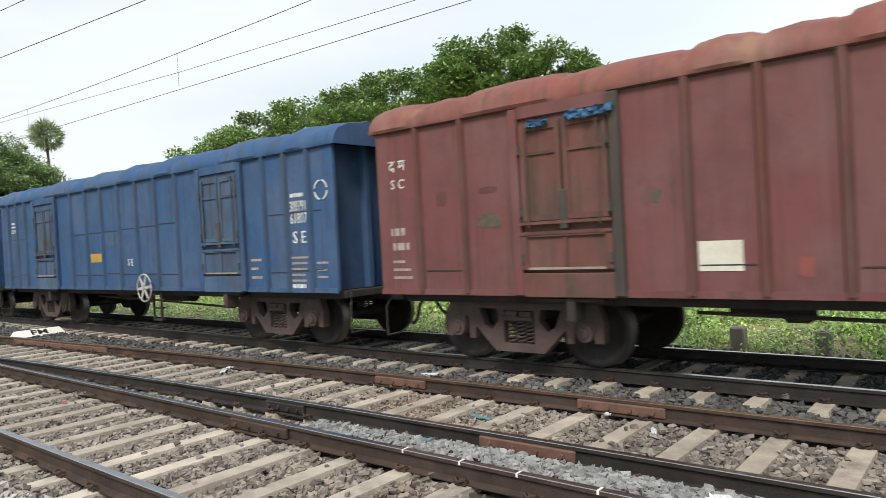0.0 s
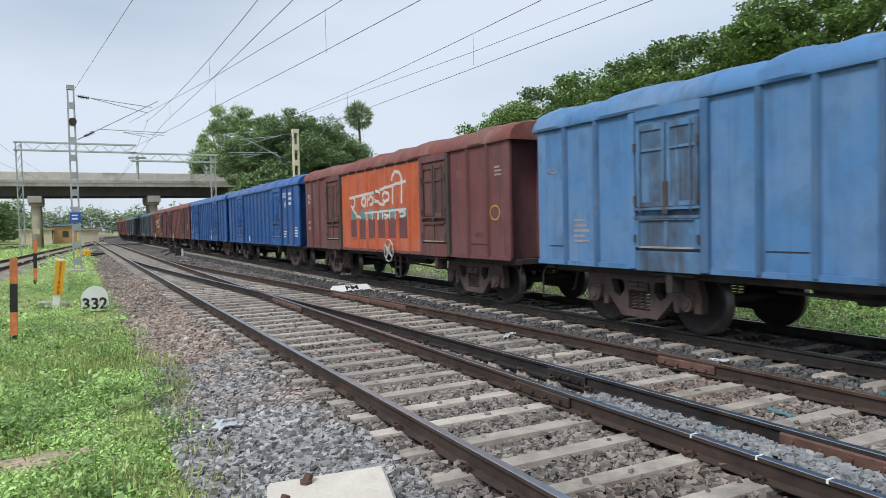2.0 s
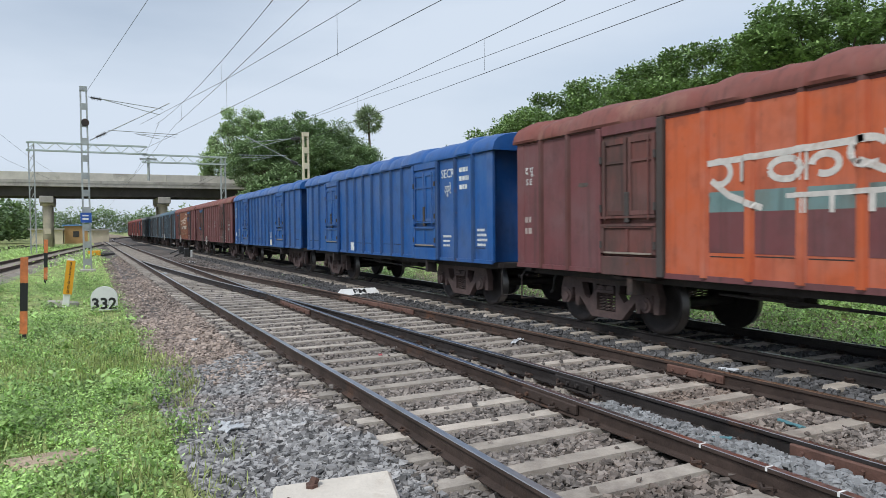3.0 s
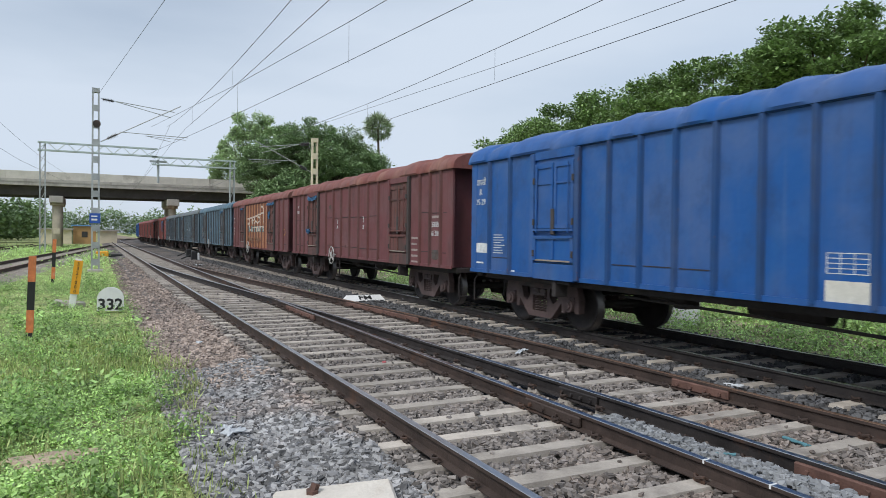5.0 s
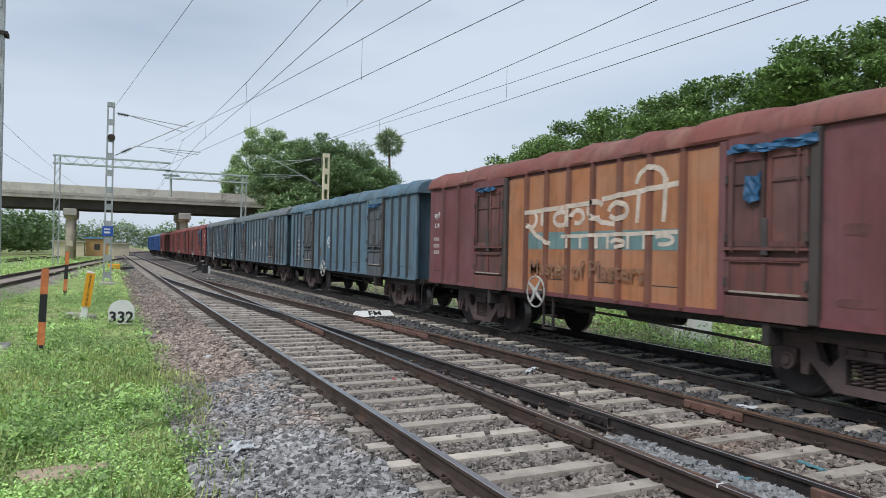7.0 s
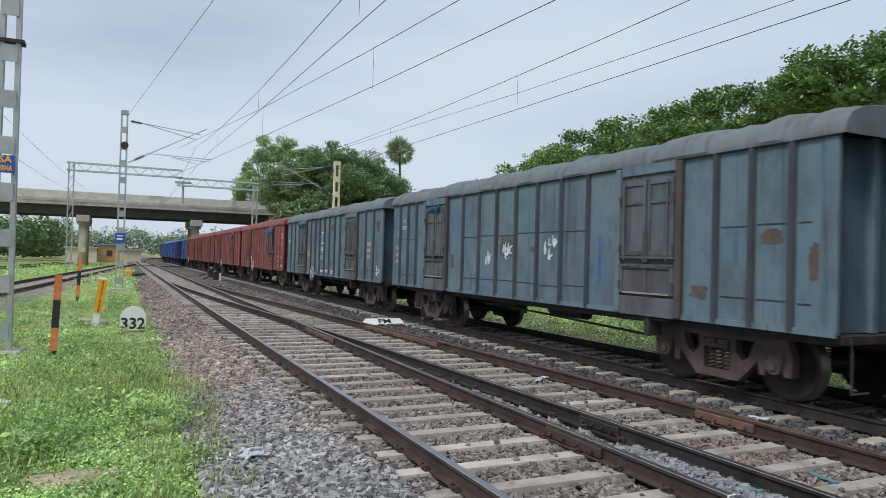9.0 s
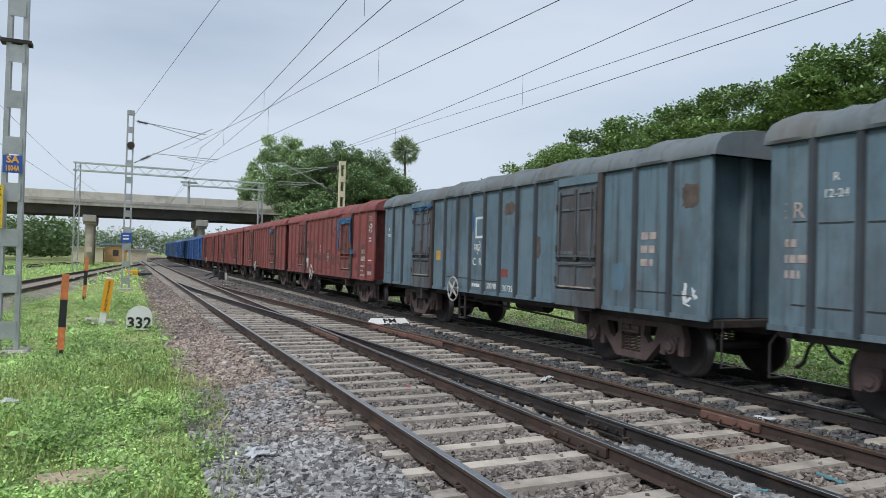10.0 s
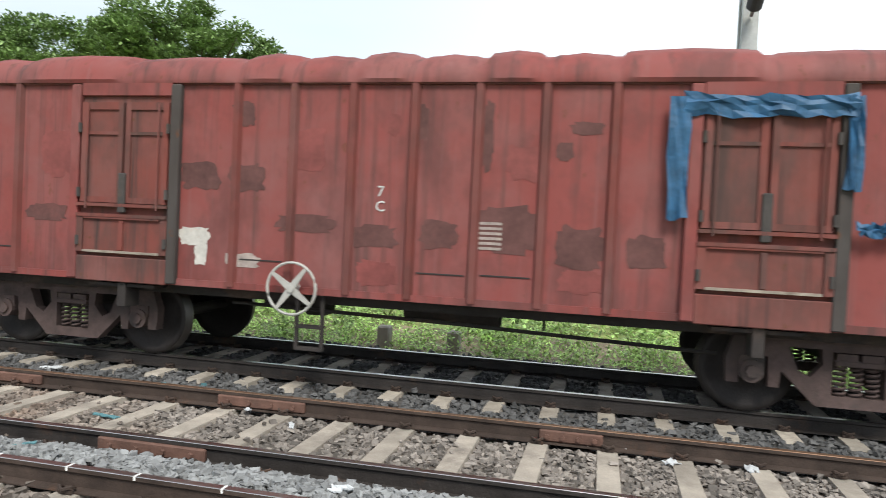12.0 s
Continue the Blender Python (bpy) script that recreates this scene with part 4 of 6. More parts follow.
def door(w, c, hw, sgn, body_mat, door_mat, detailed, post_mat):
    """A cupboard door in the side: frame posts, two upper leaves, a lower flap, bars and a sill."""
    x = sgn * HALF
    out = sgn

    def bx(bm, d0, d1, y0, y1, z0, z1, bev=0.0):
        a, b = sorted((x + out * d0, x + out * d1))
        box(bm, a, b, y0, y1, z0, z1, bev)
    for sy in (-1, 1):
        bm = bmesh.new()
        ya, yb = sorted((c + sy * hw, c + sy * (hw + 0.13)))
        bx(bm, 0.0, 0.085, ya, yb, Z0 - 0.02, ZE - 0.06, 0.012)
        part("door_post", bm, post_mat if sy < 0 else body_mat, w)
    d = None
    bm = bmesh.new()
    bx(bm, 0.0, 0.02, c - hw, c + hw, Z0 + 0.28, 3.30)
    d = part("door", bm, door_mat, w, "rust-stained double door")
    zm, zt = 1.98, 3.22
    for sy in (-1, 1):
        ya, yb = sorted((c + sy * 0.02, c + sy * (hw - 0.03)))
        bm = bmesh.new()
        bx(bm, 0.02, 0.05, ya, yb, zm, zt)
        leaf = part("leaf", bm, door_mat, d)
        if detailed:
            for q in ((ya, ya + 0.07, zm, zt), (yb - 0.07, yb, zm, zt), (ya + 0.07, yb - 0.07, zm, zm + 0.07), (ya + 0.07, yb - 0.07, zt - 0.09, zt), (ya + 0.07, yb - 0.07, 2.82, 2.86)):
                bm = bmesh.new()
                bx(bm, 0.05, 0.072, *q)
                part("stile", bm, door_mat, d)
    bm = bmesh.new()
    bx(bm, 0.02, 0.06, c - hw + 0.03, c + hw - 0.03, Z0 + 0.32, 1.80)
    part("flap", bm, door_mat, d)
    if detailed:
        for q in ((c - hw, c - hw + 0.09, Z0 + 0.32, 1.8), (c + hw - 0.09, c + hw, Z0 + 0.32, 1.8), (c - 0.03, c + 0.03, Z0 + 0.36, 1.76)):
            bm = bmesh.new()
            bx(bm, 0.06, 0.085, *q)
            part("stile", bm, door_mat, d)
        for z0, z1 in ((1.80, 1.84), (1.93, 1.97)):
            bm = bmesh.new()
            bx(bm, 0.02, 0.10, c - hw, c + hw, z0, z1)
            part("lock_bar", bm, door_mat, d)
        for z, m in ((Z0 + 0.33, M_WORNEDGE), (1.79, door_mat)):
            bm = bmesh.new()
            bx(bm, 0.06, 0.092, c - hw + 0.1, c + hw - 0.1, z - 0.014, z + 0.014)
            part("flap_rail", bm, m, d)
        for sy in (-1, 1):
            bm = bmesh.new()
            yy = c + sy * (hw - 0.14)
            cyl(bm, (x + out * 0.105, yy, 1.9), (x + out * 0.105, yy, 3.2), 0.013, 6)
            part("lock_rod", bm, door_mat, d)
        bm = bmesh.new()
        bx(bm, 0.05, 0.10, c - 0.05, c + 0.05, 1.86, 2.35, 0.01)
        part("latch", bm, M_GRIMEDOOR, d)
        for sy in (-1, 1):
            for z in (1.5, 2.1, 2.9):
                bm = bmesh.new()
                cyl(bm, (x + out * 0.09, c + sy * (hw - 0.02), z - 0.06), (x + out * 0.09, c + sy * (hw - 0.02), z + 0.06), 0.025, 6)
                part("hinge", bm, M_GRIMEDOOR, d)
    bm = bmesh.new()
    bx(bm, 0.0, 0.075, c - hw, c + hw, Z0 - 0.04, Z0 + 0.27, 0.01)
    part("door_sill", bm, door_mat, w)
    bm = bmesh.new()
    bx(bm, 0.0, 0.06, c - hw, c + hw, 3.30, ZE - 0.03, 0.01)
    part("door_lintel", bm, body_mat, w)
    if detailed:
        bm = bmesh.new()
        bx(bm, -0.25, 0.03, c - 0.06, c + 0.06, Z0 - 0.35, Z0 - 0.04, 0.01)
        bx(bm, -0.3, 0.0, c - 0.45, c + 0.45, Z0 - 0.10, Z0 - 0.06)
        part("door_step", bm, M_UNDER, w)
    return d


def wagon(k, body_mat, door_mat, roof_mat, rib_mat, label, seams=False):
    """A closed bogie wagon with ribbed sides and two doors a side."""
    f, r = SPANS[k]
    L = r - f
    half = L / 2
    q = max(1.0, L / 14.3)
    dc, dw = door_centre(k), 0.64
    near = k < 15
    w = empty("goods_wagon", label, "wagon", "wagons of the goods train")
    bm = bmesh.new()
    box(bm, -HALF, HALF, -half + 0.22, half - 0.22, Z0, ZE)
    part("body", bm, body_mat, w)
    inner = dc - dw - 0.13
    ribs = [inner * (2 * i / 8 - 1) for i in range(1, 8)]
    outer = dc + dw + 0.13
    n_out = 4 if L > 14.5 else 3
    ribs += [s * (outer + (half - outer) * u / n_out) for s in (-1, 1) for u in range(1, n_out)]
    ribs.sort()
    cuts = sorted([-half, half, -outer, outer, -inner, inner] + ribs)
    BAYS[k] = [(a + b) / 2 for a, b in zip(cuts, cuts[1:]) if abs(abs(a + b) / 2 - dc) > 0.1]
    roof_part(w, half, ribs + [-dc, dc], roof_mat)
    for sgn in (-1, 1):
        x = sgn * HALF
        for y in ribs:
            bm = bmesh.new()
            a, b = sorted((x, x + sgn * 0.055))
            vs = box(bm, a, b, y - 0.062, y + 0.062, Z0, ZE - 0.03)
            for v in vs:
                if abs(v.co.x) > HALF + 0.02:
                    v.co.y = y + (v.co.y - y) * 0.55
            part("rib", bm, rib_mat, w)
        for s in (-1, 1):
            bm = bmesh.new()
            ya, yb = sorted((s * (half - 0.24), s * half))
            a, b = sorted((x - sgn * 0.06, x + sgn * 0.012))
            box(bm, a, b, ya, yb, Z0, ZE - 0.02, 0.01)
            part("corner_post", bm, body_mat, w)
        bm = bmesh.new()
        a, b = sorted((x, x + sgn * 0.03))
        box(bm, a, b, -half, half, Z0 - 0.03, Z0 + 0.05)
        part("side_sill", bm, body_mat, w)
        bm = bmesh.new()
        a, b = sorted((x, x + sgn * 0.035))
        box(bm, a, b, -half, half, ZE - 0.055, ZE)
        part("cant_rail", bm, rib_mat, w)
        if near and sgn < 0:
            zs = (2.42, 1.38) if seams else (1.36,)
            cuts = [-half + 0.25, *ribs, half - 0.25]
            rnd = random.Random(k * 7 + 1)
            for ya, yb in zip(cuts, cuts[1:]):
                if ya < -dc < yb or ya < dc < yb:
                    continue
                for z in zs:
                    if seams or rnd.random() < 0.6:
                        bm = bmesh.new()
                        zz = z + rnd.uniform(-0.03, 0.03)
                        box(bm, -HALF - 0.008, -HALF, ya + 0.09, yb - 0.09, zz - 0.008, zz + 0.008)
                        part("seam", bm, M_SEAM, w)
        for c in (-dc, dc):
            door(w, c, dw, sgn, body_mat, door_mat, near and sgn < 0, rib_mat if body_mat in (P_BLUE, P_NAVY, P_SKY) else P_POST)
    for s in (-1, 1):
        for px in (-0.75, 0.0, 0.75):
            bm = bmesh.new()
            ya, yb = sorted((s * (half - 0.22), s * (half - 0.08)))
            box(bm, px - 0.06, px + 0.06, ya, yb, Z0, ZE, 0.01)
            part("end_post", bm, body_mat, w)
        bm = bmesh.new()
        ya, yb = sorted((s * (half - 0.25), s * (half - 0.03)))
        box(bm, -1.45, 1.45, ya, yb, Z0 - 0.13, Z0 - 0.01, 0.01)
        part("headstock", bm, M_UNDER, w)
        bm = bmesh.new()
        ya, yb = sorted((s * (half - 0.3), s * (half + 0.47)))
        box(bm, -0.12, 0.12, ya, yb, 0.92, 1.16, 0.03)
        box(bm, -0.2, 0.2, s * (half + 0.36) - 0.11, s * (half + 0.36) + 0.11, 0.9, 1.18, 0.04)
        part("coupler", bm, M_UNDER, w)
        bm = bmesh.new()
        px = -0.55 * s
        pts = [(px, s * (half + 0.02), 0.95), (px, s * (half + 0.2), 0.72), (px + 0.06, s * (half + 0.33), 0.48), (px + 0.1, s * (half + 0.45), 0.40), (px + 0.1, s * (half + 0.49), 0.40)]
        tube(bm, pts, 0.03, 6)
        part("brake_hose", bm, M_BLACK, w)
        bm = bmesh.new()
        tube(bm, [(-1.35, s * (half + 0.02), 1.0), (-1.45, s * (half + 0.10), 0.8), (-1.45, s * (half + 0.10), 0.35), (-1.15, s * (half + 0.10), 0.35)], 0.018, 6)
        part("uncoupling_rod", bm, M_UNDER, w)
    bm = bmesh.new()
    box(bm, -0.28, 0.28, -half + 0.2, half - 0.2, 0.78, 1.04)
    part("centre_sill", bm, M_UNDER, w)
    for sx in (-1.3, 1.3):
        shared_part(("sole_bar", k), lambda bm: box(bm, -0.05, 0.05, -half + 0.2, half - 0.2, 0.88, 1.04), "sole_bar", M_UNDER, w, Matrix.Translation((sx, 0, 0)))
    for i in range(9):
        shared_part("cross_beam", lambda bm: box(bm, -1.24, 1.24, -0.06, 0.06, 0.86, 1.035), "cross_beam", M_UNDER, w, Matrix.Translation((0, -half * 0.85 + i * half * 1.7 / 8, 0)))
    bm = bmesh.new()
    cyl(bm, (-0.35, -0.9, 0.80), (-0.35, 0.35, 0.80), 0.17, 14)
    part("air_tank", bm, M_UNDER, w)
    bm = bmesh.new()
    cyl(bm, (-0.6, 1.6, 0.84), (-0.6, 2.2, 0.84), 0.15, 12)
    box(bm, -0.8, -0.45, 1.3, 1.6, 0.66, 0.98, 0.03)
    part("brake_cylinder", bm, M_UNDER, w)
    bm = bmesh.new()
    tube(bm, [(-1.0, -3.4 * q, 0.62), (-1.0, -0.4, 0.72), (-1.0, 2.5 * q, 0.78)], 0.025, 6)
    tube(bm, [(-1.0, -1.5, 0.72), (-1.0, -1.5, 1.0)], 0.02, 6)
    part("brake_rod", bm, M_UNDER, w)
    for c in (-half + 2.2, half - 2.2):
        bogie(w, c)
    if k in HANDWHEELS:
        handwheel(w, HANDWHEELS[k], 4 if k != 1 else 6)
    return w


R_DULL = paint("faded_red_roof_paint", (0.215, 0.072, 0.06), (0.29, 0.16, 0.12), 0.35)
HANDWHEELS = {1: -1.3, 3: -1.15, 6: 1.55, 7: 1.55, 8: 1.4, 10: 1.38, 11: 1.34, 12: 1.3, 14: 1.3}
RIB_MAROON = paint("grimy_maroon_paint", (0.125, 0.046, 0.042), (0.08, 0.04, 0.036), 0.4)
RIB_RED = paint("grimy_red_paint", (0.185, 0.05, 0.043), (0.10, 0.042, 0.038), 0.4)
RIB_BLUE = paint("grimy_blue_paint", (0.015, 0.065, 0.20), (0.02, 0.06, 0.15), 0.35)
RIB_NAVY = paint("grimy_dark_blue_paint", (0.03, 0.075, 0.165), (0.05, 0.065, 0.09), 0.4)
RIB_SKY = paint("grimy_light_blue_paint", (0.055, 0.14, 0.28), (0.05, 0.10, 0.18), 0.4)
RIB_GREY = paint("grimy_grey_paint", (0.045, 0.056, 0.068), (0.03, 0.033, 0.037), 0.5)
KINDS = {
    "maroon": (P_MAROON, W_MAROON, R_DULL, RIB_MAROON, "maroon closed goods wagon with ribbed sides and grimy doors"),
    "red": (P_RED, W_RED, P_RED, RIB_RED, "patched red oxide closed goods wagon with ribbed sides"),
    "navy": (P_NAVY, W_NAVY, P_NAVY, RIB_NAVY, "dull dark blue closed goods wagon with ribbed sides"),
    "sky": (P_SKY, W_SKY, P_SKY, RIB_SKY, "light blue closed goods wagon with a rusty torn door"),
    "blue": (P_BLUE, P_BLUE, P_BLUE, RIB_BLUE, "freshly painted bright blue closed goods wagon"),
    "grey": (P_GREY, W_GREY, P_ROOFGREY, RIB_GREY, "faded blue grey closed goods wagon with dirty ribs"),
    "teal": (P_TEAL, W_GREY, P_TEAL, RIB_GREY, "faded pale blue closed goods wagon with dirty ribs"),
}
LIVERY = ["maroon", "navy", "sky", "maroon", "blue", "blue", "maroon", "maroon", "teal", "grey", "grey", "red", "red", "red", "red"] + ["blue"] * 3 + ["navy"] * 7
TRAIN = []
for k, kind in enumerate(LIVERY):
    w = wagon(k, *KINDS[kind], seams=k in (1, 6, 9))
    TRAIN.append((k, w))


# ---- painted marks and coverings on the wagons ----
def bay(k, y):
    """The middle of the bay between two ribs that lies nearest."""
    return min(BAYS[k], key=lambda b: abs(b - y))


def mark(k, body, size, y, z, material=None, squeeze=1.0):
    if len(body) > 4:
        squeeze = min(squeeze, 0.52 / (size * 0.56 * max(len(t) for t in body.split("\n"))))
    letters("lettering", body, size, at_side(-HALF - 0.006, bay(k, y), z), material or M_LETTER, TRAIN[k][1], 0.003, squeeze=squeeze)


def patch(k, y0, y1, z0, z1, material, name="paint_patch", proud=0.004):
    bm = bmesh.new()
    box(bm, -HALF - proud, -HALF, y0, y1, z0, z1)
    part(name, bm, material, TRAIN[k][1])


def blotch(k, y, z, w, h, material, seed, name="paint_patch", square=0.55):
    """A patch of repaint, rust or bare metal with a ragged edge."""
    rnd = random.Random(seed * 31 + k)
    bm = bmesh.new()
    n = 26
    ring = []
    for i in range(n):
        a = 2 * math.pi * i / n
        c, d = math.cos(a), math.sin(a)
        r = rnd.uniform(0.8, 1.12)
        ring.append((y + w / 2 * r * math.copysign(abs(c) ** square, c), z + h / 2 * r * math.copysign(abs(d) ** square, d)))
    front = [bm.verts.new((-HALF - 0.004, p, q)) for p, q in ring]
    back = [bm.verts.new((-HALF + 0.01, p, q)) for p, q in ring]
    bm.faces.new(front)
    for i in range(n):
        bm.faces.new((front[i - 1], back[i - 1], back[i], front[i]))
    bmesh.ops.recalc_face_normals(bm, faces=bm.faces)
    part(name, bm, material, TRAIN[k][1])


def lines(k, y, z, w, n, step, material=None, h=0.035, seed=1):
    """Rows of small lettering too worn to read, as short bars."""
    rnd = random.Random(seed)
    y = bay(k, y)
    w = min(w, 0.52)
    for i in range(n):
        at = y + w / 2
        end = y + w / 2 - w * rnd.uniform(0.6, 1.0)
        while at > end + 0.03:
            ww = min(rnd.uniform(0.5, 1.4) * max(0.035, h * 0.8), at - end)
            patch(k, at - ww, at, z - i * step - h * 0.4, z - i * step + h * 0.4, material or M_LETTER, "lettering", 0.006)
            at -= ww + max(0.012, h * 0.25)


M_FAINT = mat("faint_lettering", (0.36, 0.30, 0.28), 0.85, 0.3, 8, 0.1, grain=30)
M_PAPER = mat("pasted_paper", (0.62, 0.60, 0.53), 0.9, 0.12, 6, 0.2, grain=20)
M_DARKPATCH = mat("dark_repaint", (0.115, 0.048, 0.045), 0.85, 0.3, 3, 0.1, grain=20, stain=(0.17, 0.06, 0.055), stain_amount=0.5)
M_OXIDE = mat("rust_patch", (0.095, 0.072, 0.062), 0.9, 0.35, 5, 0.2, grain=25, stain=(0.10, 0.10, 0.105), stain_amount=0.6)
M_ORANGEMARK = mat("sprayed_orange", (0.42, 0.12, 0.06), 0.8, 0.2, 3, 0.1)
P_OLDBLUE = paint("older_blue_paint", (0.085, 0.155, 0.255), (0.10, 0.16, 0.20), 0.6)
M_FRESHRED = mat("fresh_red_oxide", (0.215, 0.056, 0.052), 0.75, 0.25, 3, 0.1, grain=20)
M_STROKE = mat("hand_painted_white", (0.56, 0.53, 0.50), 0.85, 0.15, 5, 0.1, grain=20, stain=(0.42, 0.24, 0.17), stain_amount=0.35)
M_FADEDSTROKE = mat("faded_hand_painted_white", (0.55, 0.47, 0.40), 0.85, 0.25, 4, 0.1, grain=20, stain=(0.40, 0.22, 0.13), stain_amount=0.55)
M_FADEDTEXT = mat("faded_brown_lettering", (0.22, 0.12, 0.075), 0.85, 0.3, 5, 0.1, grain=20, stain=(0.40, 0.25, 0.14), stain_amount=0.5)
M_OCHRE = mat("ochre_patch", (0.45, 0.27, 0.06), 0.8, 0.2, 5, 0.1)

# the first maroon wagon
mark(0, "द म", 0.24, 6.62, 2.94)
mark(0, "S C", 0.20, 6.62, 2.66)
lines(0, 6.62, 1.95, 0.5, 2, 0.22, M_FAINT, 0.14, 3)
lines(0, 6.62, 1.5, 0.5, 3, 0.12, M_FAINT, 0.05, 4)
patch(0, 1.76, 2.23, 1.31, 1.64, M_PAPER, "pasted_notice", 0.006)
# dark blue
mark(1, "300791", 0.26, -6.4, 2.50)
mark(1, "61807", 0.26, -6.4, 2.29)
mark(1, "S E", 0.30, -6.4, 1.96)
lines(1, -6.4, 2.70, 0.4, 1, 0.1, M_LETTER, 0.08, 5)
lines(1, -6.4, 1.62, 0.5, 5, 0.1, M_FAINT, 0.045, 6)
lines(1, -7.2, 1.52, 0.4, 3, 0.12, M_FAINT, 0.045, 7)
lines(1, -6.4, 1.12, 0.55, 1, 0.1, M_LETTER, 0.1, 8)
lines(1, -5.4, 1.6, 0.4, 3, 0.16, M_FAINT, 0.06, 9)
mark(1, "S E", 0.22, -0.47, 1.64)
patch(1, bay(1, 1.3) - 0.3, bay(1, 1.3) + 0.3, 1.68, 1.89, M_OCHRE)
BADGES = [(1, -7.12, 2.74, 0.16), (11, -6.5, 2.85, 0.15)]
mark(1, "12-28", 0.15, 6.46, 2.66)
lines(1, 6.46, 2.9, 0.3, 2, 0.1, M_LETTER, 0.06, 10)
# light blue
mark(2, "परे", 0.30, -4.97, 2.78)
mark(2, "W R", 0.26, -4.97, 2.50)
lines(2, -5.85, 2.95, 0.62, 4, 0.17, M_LETTER, 0.11, 11)
lines(2, -5.85, 2.05, 0.4, 3, 0.12, M_FAINT, 0.07, 12)
lines(2, -4.97, 1.7, 0.5, 4, 0.11, M_FAINT, 0.05, 13)
lines(2, -6.6, 2.1, 0.4, 4, 0.1, M_LETTER, 0.06, 14)
lines(2, -5.85, 1.2, 0.6, 1, 0.1, M_LETTER, 0.07, 15)
mark(2, "12-28", 0.13, 6.4, 2.7, M_FAINT)
lines(2, 5.9, 1.8, 0.4, 5, 0.09, M_FAINT, 0.05, 16)
# bright blue
mark(4, "SECR", 0.30, -4.95, 3.1)
mark(4, "दपूमरे", 0.30, -4.95, 2.72)
lines(4, -5.85, 3.15, 0.5, 3, 0.2, M_LETTER, 0.13, 17)
lines(4, -6.57, 1.75, 0.65, 4, 0.11, M_LETTER, 0.07, 18)
lines(4, -5.2, 1.6, 0.6, 3, 0.11, M_LETTER, 0.06, 19)
patch(4, 1.5, 2.0, 1.1, 1.36, M_LETTER, "lettering")
mark(5, "वापसी", 0.20, 6.55, 3.02)
mark(5, "R", 0.20, 6.55, 2.80)
mark(5, "05-29", 0.19, 6.55, 2.58)
lines(5, 5.75, 1.85, 0.5, 8, 0.055, M_LETTER, 0.022, 21)
for a in (0, 1, 2, 3):
    patch(5, 6.5, 6.75, 1.45 + 0.07 * a, 1.458 + 0.07 * a, M_LETTER, "lettering")
for a in (0, 1, 2, 3):
    patch(5, 6.5 + 0.147 * a, 6.309 + 0.147 * a, 1.45, 1.66, M_LETTER, "lettering")
patch(5, 6.5, 6.85, 1.21, 1.245, M_LETTER, "lettering")
patch(5, 5.2, 5.38, 1.05, 1.12, M_LETTER, "reflector")
patch(5, -2.2, -1.65, 1.02, 1.34, M_PAPER, "pasted_notice", 0.006)
for a in range(5):
    patch(5, -2.18, -1.66, 1.42 + 0.06 * a, 1.43 + 0.06 * a, M_LETTER, "lettering")
for a in range(4):
    patch(5, -2.18 + 0.17 * a, -2.17 + 0.17 * a, 1.42, 1.67, M_LETTER, "lettering", 0.006)
# the long maroon wagon
mark(6, "300386", 0.20, -6.5, 2.10)
mark(6, "61380", 0.20, -6.5, 1.87)
lines(6, -6.5, 2.30, 0.4, 1, 0.1, M_FAINT, 0.08, 22)
lines(6, -5.6, 1.75, 0.55, 5, 0.16, M_FAINT, 0.07, 23)
mark(6, "3\nN", 0.20, 1.37, 2.18)
mark(6, "रे\nR", 0.22, -1.4, 2.18)
mark(6, "R", 0.17, 6.7, 2.95)
mark(6, "12 2023", 0.15, 6.7, 2.75)
# blue grey
SCRAWL = [(9, 1.45, 2.01, 0.16, 0.16, 5, 41), (9, 0.46, 2.17, 0.3, 0.26, 9, 42), (9, -1.15, 2.22, 0.34, 0.34, 8, 43), (8, 1.1, 2.2, 0.3, 0.3, 7, 44), (10, -6.6, 1.5, 0.3, 0.2, 6, 45)]
mark(10, "मध्यरे", 0.28, 0.5, 2.12)
mark(10, "C  R", 0.26, 0.5, 1.78)
mark(10, "300100", 0.20, -0.3, 1.22)
mark(10, "30735", 0.20, -1.1, 1.20)
lines(10, 0.3, 1.22, 0.5, 1, 0.1, M_LETTER, 0.1, 24)
patch(10, 0.05, 0.5, 2.36, 2.42, M_LETTER, "lettering")
patch(10, 0.44, 0.5, 2.36, 2.85, M_LETTER, "lettering")
patch(10, 0.1, 0.5, 2.82, 2.88, M_LETTER, "lettering")
mark(10, "12025", 0.14, 6.4, 2.55)
mark(10, "R", 0.14, 6.4, 2.74)
patch(10, 2.55, 2.83, 1.80, 2.06, M_OCHRE)
mark(9, "E R", 0.3, 7.1, 2.56, M_FAINT)
mark(9, "R", 0.15, 6.3, 2.95)
mark(9, "12-24", 0.15, 6.3, 2.75)
lines(9, 7.1, 2.15, 0.5, 3, 0.2, M_FAINT, 0.13, 40)
lines(10, -5.8, 2.3, 0.6, 3, 0.22, M_FAINT, 0.15, 25)
patch(10, -1.12, -0.78, 1.46, 1.64, P_RED)
